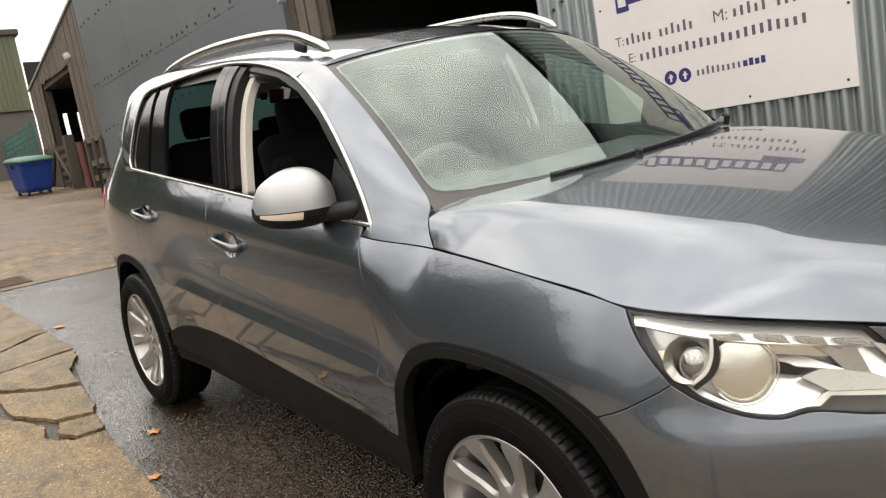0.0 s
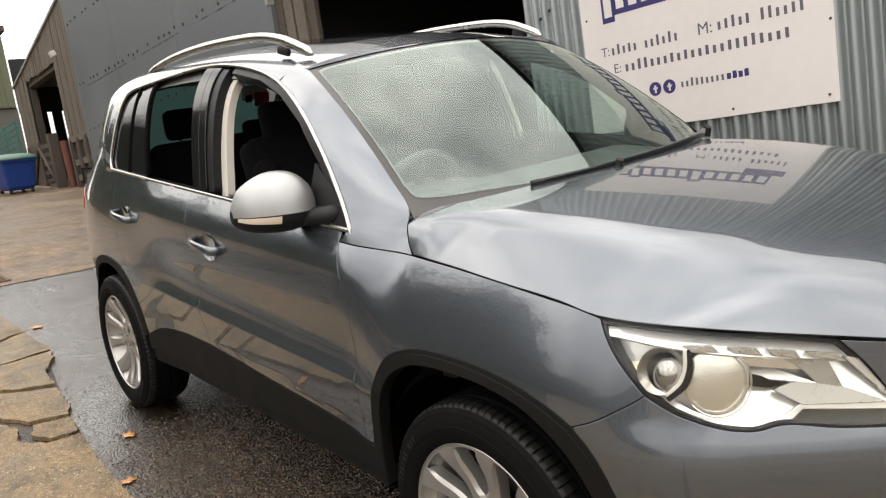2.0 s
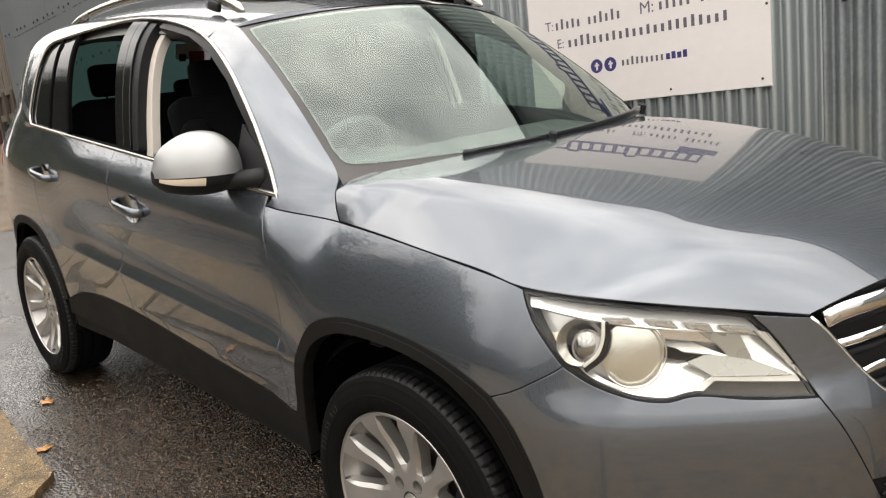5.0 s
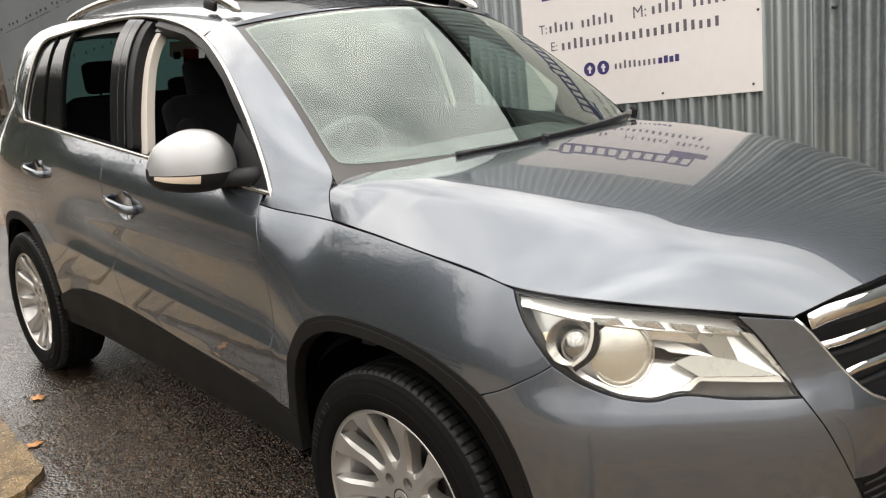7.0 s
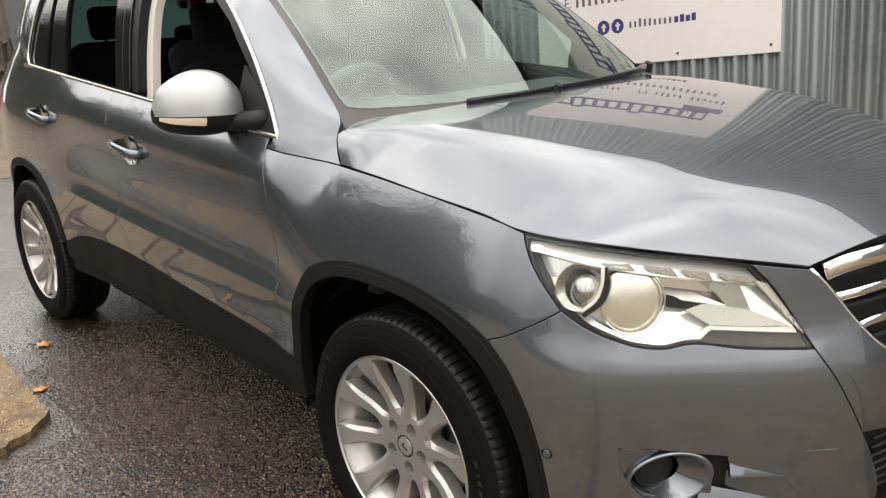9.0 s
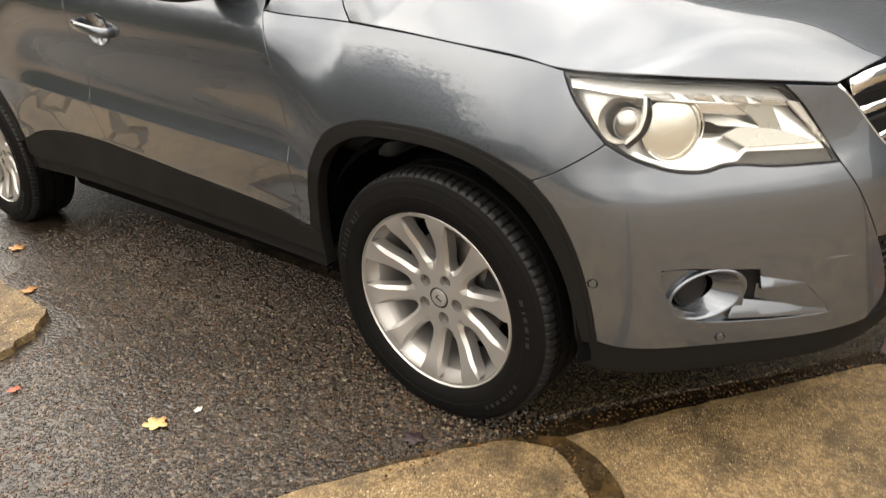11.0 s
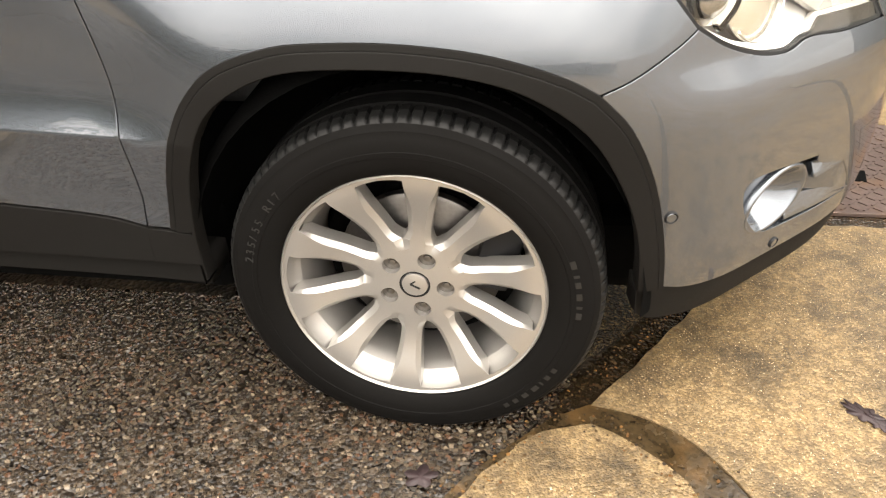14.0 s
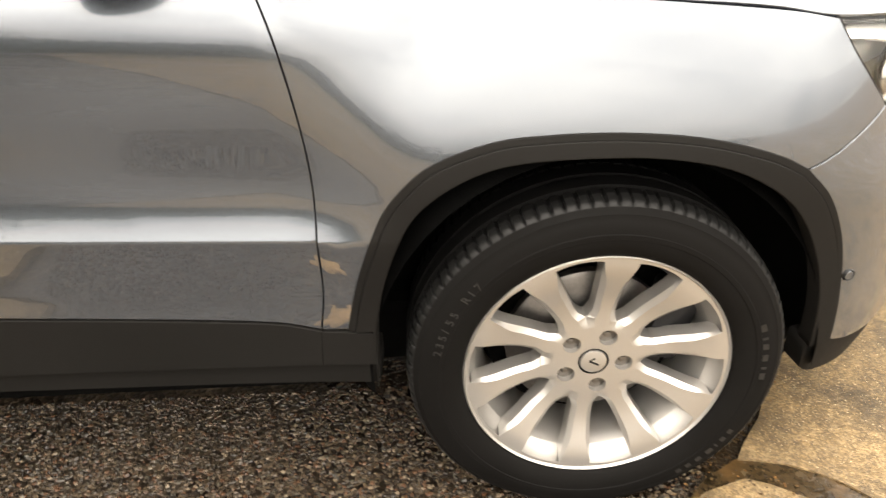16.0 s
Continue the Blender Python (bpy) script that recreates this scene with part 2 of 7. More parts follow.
def patch(name, S, outline, material, parent=None, label="", res=0.035, holes=(), skirt=0.014, off=0.0, mirror=1, roll=0.0022, extra=()):
    """A panel: the piece of the surface S within an outline in its two parameters, with a rounded, turned-in edge."""
    base = S

    def S(u, v):
        x, y, z = base(u, v)
        return lean((x, y * mirror, z))

    area = sum(outline[i - 1][0] * outline[i][1] - outline[i][0] * outline[i - 1][1] for i in range(len(outline)))
    loops = [dense(outline if area > 0 else outline[::-1], res * 0.6)]
    for h in holes:
        a = sum(h[i - 1][0] * h[i][1] - h[i][0] * h[i - 1][1] for i in range(len(h)))
        loops.append(dense(h if a < 0 else h[::-1], res * 0.5))
    pts, edges = [], []
    for lp in loops:
        k = len(pts)
        pts += lp
        edges += [(k + i, k + (i + 1) % len(lp)) for i in range(len(lp))]
    extra = [q for q in extra if inside(q, loops[0]) and not near(q, pts, res * 0.25)]
    pts += extra
    rim = list(pts)
    us, vs = [p[0] for p in loops[0]], [p[1] for p in loops[0]]
    u = min(us) + res * 0.5
    while u < max(us):
        v = min(vs) + res * 0.5
        while v < max(vs):
            q = (u, v)
            if inside(q, loops[0]) and not any(inside(q, h) for h in loops[1:]) and not near(q, rim, res * 0.45):
                pts.append(q)
            v += res
        u += res
    vo, _, fo, orig, _, _ = delaunay_2d_cdt([Vector(p) for p in pts], edges, [], 0, 1e-6)
    ids = {}
    for k, src in enumerate(orig):
        for i in src:
            ids[i] = k
    verts, norms, raw_sign = [], [], 1
    for q in vo:
        P, n = Vector(S(q.x, q.y)), surface_normal(S, q.x, q.y)
        c = Vector((max(-2.9, min(0.25, P.x)), 0, min(0.8, P.z)))
        s = 1 if n.dot(P - c) > 0 else -1
        raw_sign = s
        verts.append(P + n * s * off)
        norms.append(n * s)
    faces = []
    for f in fo:
        c = sum((vo[i] for i in f), Vector((0, 0))) / len(f)
        if inside(c, loops[0]) and not any(inside(c, h) for h in loops[1:]):
            a, b, d = (verts[i] for i in f[:3])
            faces.append(tuple(f) if (b - a).cross(d - a).dot(norms[f[0]]) > 0 else tuple(f)[::-1])
    if skirt:
        k = 0
        for lp in loops:
            idx = [ids[k + i] for i in range(len(lp))]
            k += len(lp)
            r1, r2 = [], []
            for i, v in enumerate(idx):
                t = verts[idx[(i + 1) % len(idx)]] - verts[idx[i - 1]]
                o = t.cross(norms[v]).normalized() * raw_sign
                P, n = verts[v], norms[v]
                r1.append(len(verts))
                verts.append(P + o * roll * 0.6 - n * roll)
                norms.append(o)
                r2.append(len(verts))
                verts.append(P + o * roll * 0.6 - n * skirt)
                norms.append(o)
            for i in range(len(idx)):
                j = (i + 1) % len(idx)
                for A, B in ((idx, r1), (r1, r2)):
                    f = (A[i], B[i], B[j], A[j])
                    a, b, d = (verts[x] for x in f[:3])
                    faces.append(f if (b - a).cross(d - a).dot(norms[r1[i]]) > 0 else f[::-1])
    return make(name, verts, faces, material, parent, label, norms)


def skin(name, rows, material, parent=None, label="", closed=False, caps=False, flat=False, flip=False):
    """A sheet through rows of points; closed: each row is a ring."""
    n = len(rows[0])
    verts = [p for r in rows for p in r]
    faces = []
    for i in range(len(rows) - 1):
        for j in range(n if closed else n - 1):
            f = (i * n + j, i * n + (j + 1) % n, (i + 1) * n + (j + 1) % n, (i + 1) * n + j)
            faces.append(f[::-1] if flip else f)
    if caps:
        faces += [tuple(range(n))[::-1], tuple(range((len(rows) - 1) * n, len(rows) * n))]
    return make(name, verts, faces, material, parent, label, flat=flat)


def tube(name, pts, material, parent=None, label="", r=0.01, flat=(1, 1), segments=10, closed=False, taper=None, up=(0, 0, 1)):
    """A round or flattened bar along points."""
    pts = [Vector(p) for p in pts]
    rows = []
    n = len(pts)
    for i, p in enumerate(pts):
        a, b = (pts[i - 1] if i or closed else p), (pts[(i + 1) % n] if i < n - 1 or closed else p)
        t = (b - a).normalized()
        s = t.cross(Vector(up)).normalized()
        w = s.cross(t)
        k = taper(i / (n - 1)) if taper else 1
        rows.append([p + (s * math.cos(q) * flat[0] + w * math.sin(q) * flat[1]) * r * k for q in (2 * math.pi * j / segments for j in range(segments))])
    if closed:
        rows.append(rows[0])
    return skin(name, rows, material, parent, label, closed=True, caps=not closed)


def turned(name, profile, material, parent=None, label="", segments=64, shape=None, at=None):
    """A body of revolution about the y axis: profile rows (radius, y); shape(angle, radius, y) may move a point."""
    rows = []
    for k in range(segments + 1):
        a = 2 * math.pi * (k % segments) / segments
        row = []
        for r, y in profile:
            rr, yy = shape(a, r, y) if shape else (r, y)
            row.append((rr * math.cos(a), yy, rr * math.sin(a)))
        rows.append(row)
    ob = skin(name, rows[:-1] + [rows[0]], material, parent, label)
    if at is not None:
        ob.matrix_basis = at
    bm = bmesh.new()
    bm.from_mesh(ob.data)
    bmesh.ops.remove_doubles(bm, verts=bm.verts, dist=1e-5)
    bmesh.ops.recalc_face_normals(bm, faces=bm.faces)
    bm.to_mesh(ob.data)
    bm.free()
    ob.data.polygons.foreach_set("use_smooth", [True] * len(ob.data.polygons))
    ob.data.set_sharp_from_angle(angle=radians(38))
    return ob


# ---- the car's surfaces, in metres from the point on the ground under the front axle: x to the nose, y to its left ----
def spline(pts):
    """Natural cubic spline through rows (t, value, ...)."""
    ts, n = [p[0] for p in pts], len(pts)
    h = [ts[i + 1] - ts[i] for i in range(n - 1)]
    co = []
    for a in zip(*(p[1:] for p in pts)):
        l, mu, z = [1.0] * n, [0.0] * n, [0.0] * n
        for i in range(1, n - 1):
            al = 3 * (a[i + 1] - a[i]) / h[i] - 3 * (a[i] - a[i - 1]) / h[i - 1]
            l[i] = 2 * (ts[i + 1] - ts[i - 1]) - h[i - 1] * mu[i - 1]
            mu[i], z[i] = h[i] / l[i], (al - h[i - 1] * z[i - 1]) / l[i]
        b, c, e = [0.0] * n, [0.0] * n, [0.0] * n
        for j in range(n - 2, -1, -1):
            c[j] = z[j] - mu[j] * c[j + 1]
            b[j] = (a[j + 1] - a[j]) / h[j] - h[j] * (c[j + 1] + 2 * c[j]) / 3
            e[j] = (c[j + 1] - c[j]) / (3 * h[j])
        b[-1] = b[-2] + 2 * c[-2] * h[-1] + 3 * e[-2] * h[-1] ** 2
        co.append((a, b, c, e))

    def f(t):
        i = 0
        while i < n - 1 and ts[i + 1] < t:
            i += 1
        u = t - ts[i]
        if t <= ts[0] or t >= ts[-1]:
            out = [a[i] + b[i] * u for a, b, c, e in co] if t <= ts[0] else [a[-1] + b[-1] * (t - ts[-1]) for a, b, c, e in co]
        else:
            out = [a[i] + b[i] * u + c[i] * u * u + e[i] * u ** 3 for a, b, c, e in co]
        return out[0] if len(out) == 1 else out

    return f


def smooth(a, b, t):
    t = max(0.0, min(1.0, (t - a) / (b - a)))
    return t * t * (3 - 2 * t)


# plan line of the right flank from the tail round to the nose
PLAN = [(-3.50, -0.40), (-3.44, -0.62), (-3.26, -0.775), (-3.0, -0.850), (-2.6, -0.889), (-2.0, -0.902), (-1.3, -0.905), (-0.6, -0.903), (0, -0.903), (0.2, -0.901), (0.34, -0.889), (0.45, -0.860),
        (0.55, -0.800), (0.64, -0.718), (0.73, -0.632), (0.82, -0.535), (0.89, -0.425), (0.935, -0.29), (0.957, -0.145), (0.963, 0.0), (0.957, 0.145)]
run = [0.0] * len(PLAN)
for i in range(9, len(PLAN)):
    run[i] = run[i - 1] + math.dist(PLAN[i], PLAN[i - 1])
for i in range(7, -1, -1):
    run[i] = run[i + 1] - math.dist(PLAN[i], PLAN[i + 1])
plan = spline([(a, *p) for a, p in zip(run, PLAN)])
NOSE = run[19]


def belt(x):
    return 1.055 - 0.078 * (x + 0.5)


def crease(x):
    return 0.635 - 0.048 * (x + 0.484)


over_crease = spline([(0, 0.002), (0.03, 0.0148), (0.06, 0.0222), (0.10, 0.0228), (0.145, 0.0175), (0.21, 0.009), (0.27, 0.007), (0.33, 0.014), (0.365, 0.029), (0.41, 0.057)])
fender_in = spline([(0.20, 0.035), (0.40, 0.022), (0.55, 0.008), (0.68, 0.000), (0.76, 0.006), (0.84, 0.026), (0.92, 0.058), (0.98, 0.090), (1.05, 0.14)])
rear_in = spline([(0.2, 0.035), (0.4, 0.02), (0.6, 0.005), (0.75, 0.0), (0.9, 0.006), (1.0, 0.018), (1.1, 0.036), (1.2, 0.064)])
nose_in = spline([(0.20, 0.055), (0.30, 0.022), (0.38, 0.008), (0.48, 0.002), (0.57, 0.0), (0.61, 0.0004), (0.65, 0.0026), (0.68, 0.0066), (0.70, 0.0122), (0.72, 0.0196), (0.735, 0.0262), (0.77, 0.0365), (0.84, 0.0475), (0.92, 0.063), (0.98, 0.090), (1.05, 0.13)])


def door_in(x, z):
    r = z - crease(x)
    return 0.003 + 0.19 * min(-r, 0.13) + 0.06 * max(0.0, -r - 0.13) if r < 0 else over_crease(r * 0.41 / (belt(x) - 0.01 - crease(x)))


def flank(s, z):
    """The lower body: s runs along the plan line, z up."""
    k, m, b = smooth(-0.53, -0.26, s), smooth(0.25, 0.60, s), smooth(-1.75, -2.25, s)
    d = door_in(s, z) if k < 1 and b < 1 else 0.0
    d = (d * (1 - b) + (rear_in(z) * b if b else 0)) * (1 - k) + (fender_in(z) * k if k else 0)
    d = d * (1 - m) + (nose_in(z) * m if m else 0)
    x, y = plan(s)
    x1, y1 = plan(s + 1e-3)
    tx, ty = x1 - x, y1 - y
    n = math.hypot(tx, ty)
    return (x - ty / n * d, y + tx / n * d, z)


roof_z = spline([(-3.4, 1.595), (-3.0, 1.645), (-2.5, 1.675), (-2.0, 1.682), (-1.5, 1.665), (-1.1, 1.615), (-0.9, 1.575)])
cross = spline([(0, 0.838, 0), (0.15, 0.818, 0.10), (0.3, 0.790, 0.22), (0.45, 0.748, 0.345), (0.57, 0.70, 0.425), (0.66, 0.648, 0.472), (0.74, 0.58, 0.503), (0.85, 0.40, 0.535), (1, 0, 0.555), (1.15, -0.40, 0.535)])


def upper(x, v):
    """The upper body: v 0 at the belt line, 1 at the roof's middle."""
    y, h = cross(v)
    b = belt(x)
    return (x, -y * (1 - 0.45 * smooth(-2.52, -3.7, x)), b + h / 0.555 * (roof_z(x) - b))


def screen(u, v):
    """The windscreen: u -1 to 1 across, v 0 at the foot to 1 at the roof."""
    q = 1 - u * u
    x0, z0, w0 = -0.345 + 0.19 * q, 1.105 - 0.012 * q, 0.74
    x1, z1, w1 = -0.935 + 0.10 * q, 1.512 + 0.052 * q, 0.635
    b = 0.07 * v * (1 - v)
    return (x0 + (x1 - x0) * v + b * 0.55, (w0 + (w1 - w0) * v) * u, z0 + (z1 - z0) * v + b)


bonnet_edge = spline([(0, -0.272, -0.799, 0.998), (0.25, -0.089, -0.808, 0.985), (0.5, 0.103, -0.819, 0.968), (0.67, 0.265, -0.824, 0.951), (0.76, 0.340, -0.820, 0.938), (0.85, 0.471, -0.777, 0.928), (0.91, 0.56, -0.712, 0.914), (0.96, 0.66, -0.625, 0.897), (1.0, 0.774, -0.517, 0.876)])
bonnet_mid = spline([(0, -0.14, 1.118), (0.3, 0.13, 1.102), (0.6, 0.44, 1.066), (0.8, 0.66, 1.018), (0.92, 0.80, 0.972), (1.0, 0.885, 0.925)])
bonnet_arc = spline([(0, 0), (0.2, 0.28), (0.4, 0.53), (0.6, 0.74), (0.75, 0.86), (0.88, 0.95), (1, 1)])
rear_arc = spline([(0, 0, 1), (0.2, 0.28, 0.98), (0.4, 0.53, 0.93), (0.6, 0.74, 0.85), (0.75, 0.86, 0.745), (0.88, 0.95, 0.545), (1, 1, 0)])
nose_arc = spline([(0, 0, 1), (0.2, 0.25, 0.966), (0.4, 0.475, 0.870), (0.6, 0.68, 0.69), (0.75, 0.81, 0.50), (0.88, 0.915, 0.262), (1, 1, 0)])


def dome(f, fold):
    """Height share across the bonnet: a nearly flat middle, a soft fold, then a slope to the edge."""
    def fall(q):
        return q - fold + math.sqrt((q - fold) ** 2 + 0.06 ** 2) + 0.10 * q ** 10
    return 1 - DOME * f * f - (1 - DOME) * (fall(f) - fall(0)) / (fall(1) - fall(0))


DOME = 0.17


def bonnet(a, b):
    """The bonnet: a 0 at the windscreen to 1 at the nose, b -1 to 1 across."""
    ex, ey, ez = bonnet_edge(a)
    mx, mz = bonnet_mid(a)
    f = bonnet_arc(abs(b))
    fold = 0.8
    for _ in range(3):
        fold = (0.675 - 0.24 * (mx + (ex - mx) * fold * fold - 0.1)) / abs(ey)
    g = dome(f, min(0.87, fold))
    k = smooth(0.16, 0.0, a)
    if k:
        f2, g2 = rear_arc(abs(b))
        f, g = f + (f2 - f) * k, g + (g2 - g) * k
    k = smooth(0.76, 1.0, a)
    f2, g2 = nose_arc(abs(b))
    f, g = f + (f2 - f) * k, g + (g2 - g) * k
    return (mx + (ex - mx) * f * f, -ey * f * (1 if b > 0 else -1), ez + (mz - ez) * g)


car = thing("parked_car", "grey-blue metallic compact off-road car parked on wet asphalt", "car", m=SITE)

ARCH_OUT = chain((-0.438, 0.446), (-0.413, 0.549), (-0.373, 0.656), (-0.330, 0.717), (-0.278, 0.757), (-0.189, 0.785), (-0.105, 0.792), (-0.005, 0.792), (0.101, 0.783), (0.182, 0.767), (0.256, 0.743), (0.302, 0.719), n=4)
ARCH_FRONT = chain((0.302, 0.719), (0.354, 0.664), (0.401, 0.569), (0.433, 0.452), (0.449, 0.352), n=4)
ARCH_IN = chain((-0.394, 0.320), (-0.392, 0.439), (-0.371, 0.548), (-0.333, 0.645), (-0.289, 0.698), (-0.221, 0.737), (-0.142, 0.755), (-0.007, 0.758), (0.100, 0.749), (0.199, 0.722), (0.290, 0.661), (0.353, 0.563), (0.390, 0.458), (0.403, 0.352), n=4)
REAR_OUT = chain((-2.195, 0.455), (-2.212, 0.54), (-2.25, 0.63), (-2.32, 0.71), (-2.43, 0.765), (-2.60, 0.785), (-2.77, 0.765), (-2.88, 0.715), (-2.96, 0.63), (-3.01, 0.52), (-3.03, 0.40), n=4)
REAR_IN = chain((-2.235, 0.32), (-2.237, 0.44), (-2.255, 0.53), (-2.29, 0.61), (-2.355, 0.68), (-2.45, 0.73), (-2.60, 0.75), (-2.75, 0.73), (-2.845, 0.685), (-2.92, 0.61), (-2.97, 0.51), (-2.985, 0.40), n=4)
DOOR_GAP = chain((-0.486, 0.446), (-0.473, 0.53), (-0.470, 0.627), (-0.469, 0.74), (-0.477, 0.843), (-0.496, 0.95), (-0.522, 1.026), n=4)
FENDER_TOP = chain((-0.522, 1.026), (-0.405, 1.010), (-0.272, 0.996), (-0.089, 0.983), (0.103, 0.966), (0.265, 0.949), (0.347, 0.934), n=4)
LAMP_REAR = chain((0.347, 0.934), (0.359, 0.912), (0.380, 0.880), (0.414, 0.840), (0.452, 0.799), n=4)
LAMP_LOW = chain((0.452, 0.799), (0.515, 0.764), (0.590, 0.739), (0.655, 0.731), (0.70, 0.738), (0.735, 0.738), (0.80, 0.730), (0.86, 0.727), (0.945, 0.724), n=5)
LAMP_FRONT = chain((0.945, 0.724), (0.905, 0.782), (0.862, 0.838), (0.818, 0.881))
LAMP_TOP = chain((0.818, 0.881), (0.733, 0.895), (0.629, 0.908), (0.514, 0.922), (0.42, 0.930), (0.347, 0.934))
BUMPER_GAP = chain((0.452, 0.799), (0.437, 0.789), (0.397, 0.766), (0.347, 0.738), (0.302, 0.719))
BUMPER_LOW = chain((0.449, 0.352), (0.51, 0.340), (0.66, 0.334), (0.82, 0.332), (1.0, 0.330), (1.2, 0.328), (NOSE, 0.328))
NOSE_GAP = chain((0.945, 0.724), (0.99, 0.662), (1.045, 0.575), (1.095, 0.495), (1.13, 0.43))
GRILLE_SIDE = chain((0.935, 0.868), (0.972, 0.836), (1.02, 0.785), (1.06, 0.745), (1.11, 0.705), (1.2, 0.675), (1.35, 0.66), (NOSE, 0.656))
DOOR_LOW = chain((-0.486, 0.446), (-0.549, 0.463), (-0.644, 0.474), (-0.831, 0.488), (-1.016, 0.500), (-1.25, 0.518), (-1.502, 0.534))
DOOR_SEAM = chain((-1.502, 0.534), (-1.508, 0.643), (-1.509, 0.779), (-1.515, 0.954), (-1.53, 1.132))
REAR_LOW = chain((-1.502, 0.534), (-1.75, 0.535), (-2.0, 0.515), (-2.195, 0.455))
REAR_SEAM = chain((-2.195, 0.455), (-2.20, 0.60), (-2.26, 0.74), (-2.35, 0.86), (-2.40, 1.0), (-2.41, 1.19))
SILL = chain((-0.394, 0.312), (-0.80, 0.322), (-1.30, 0.330), (-1.80, 0.330), (-2.235, 0.320))


def shrink(pts, d):
    """An outline drawn in by d on all sides, for the gaps between panels."""
    a = sum(pts[i - 1][0] * pts[i][1] - pts[i][0] * pts[i - 1][1] for i in range(len(pts)))
    s = 1 if a > 0 else -1
    out = []
    for i, p in enumerate(pts):
        q, r = pts[i - 1], pts[(i + 1) % len(pts)]
        e1, e2 = Vector((p[0] - q[0], p[1] - q[1])).normalized(), Vector((r[0] - p[0], r[1] - p[1])).normalized()
        n1, n2 = Vector((-e1.y, e1.x)) * s, Vector((-e2.y, e2.x)) * s
        n = n1 + n2
        n = n / max(0.5, n.dot(n1)) if n.length > 1e-6 else n1
        out.append((p[0] + n.x * d, p[1] + n.y * d))
    return out


def crease_points(x0, x1):
    return [(x0 + (x1 - x0) * i / 90, crease(x0 + (x1 - x0) * i / 90) + d) for d in (-0.012, -0.004, 0.004, 0.012) for i in range(91)]


GAP = 0.0022


def shoulder_low(x):
    return belt(x) - 0.006 - (belt(x) - 1.045) * smooth(0, 0.45, -2.405 - x)


fender_outline = loop(ARCH_OUT, BUMPER_GAP[::-1], LAMP_REAR[::-1], FENDER_TOP[::-1], DOOR_GAP[::-1], [(-0.486, 0.446), (-0.438, 0.446)])
front_door_outline = loop(DOOR_LOW, DOOR_SEAM, [(-1.53, belt(-1.53)), (-1.2, belt(-1.2)), (-0.85, belt(-0.85)), (-0.522, 1.050)], DOOR_GAP[::-1])
rear_door_outline = loop(DOOR_SEAM[::-1], REAR_LOW, REAR_SEAM, [(-2.41, belt(-2.41)), (-1.9, belt(-1.9)), (-1.53, belt(-1.53))])
quarter_outline = loop(REAR_SEAM[::-1], REAR_OUT, [(-3.03, 0.40), (-3.45, 0.42), (-3.52, 0.60), (-3.50, 0.95), (-3.45, 1.04)] + [(x, shoulder_low(x) + 0.004) for x in (-3.43, -3.3, -3.1, -2.9, -2.8, -2.7, -2.65, -2.6, -2.55, -2.5, -2.45)] + [(-2.41, belt(-2.41))])
bumper_outline = loop(ARCH_FRONT[::-1], BUMPER_GAP[::-1], LAMP_LOW, NOSE_GAP, chain((1.13, 0.43), (1.14, 0.38), (1.10, 0.331)), [p for p in BUMPER_LOW[::-1] if p[0] < 1.10])
nose_outline = loop([(0.818, 0.881), (0.935, 0.868)], GRILLE_SIDE, [(NOSE, 0.656), (NOSE, 0.575), (1.2, 0.565), (1.12, 0.545), (1.06, 0.548)], [q for q in NOSE_GAP[::-1] if q[1] > 0.552], LAMP_FRONT)
lamp_outline = loop(LAMP_REAR, LAMP_LOW, LAMP_FRONT, LAMP_TOP)
FOG = loop(chain((0.577, 0.536), (0.64, 0.535), (0.72, 0.526), (0.79, 0.519)), chain((0.79, 0.519), (0.797, 0.503), (0.84, 0.489), (0.895, 0.4745)), chain((0.895, 0.4745), (0.925, 0.445), (0.955, 0.412), (0.975, 0.386)),
           chain((0.975, 0.386), (0.85, 0.388), (0.76, 0.392), (0.69, 0.398), (0.645, 0.412), (0.605, 0.452), (0.582, 0.495), (0.577, 0.536)))

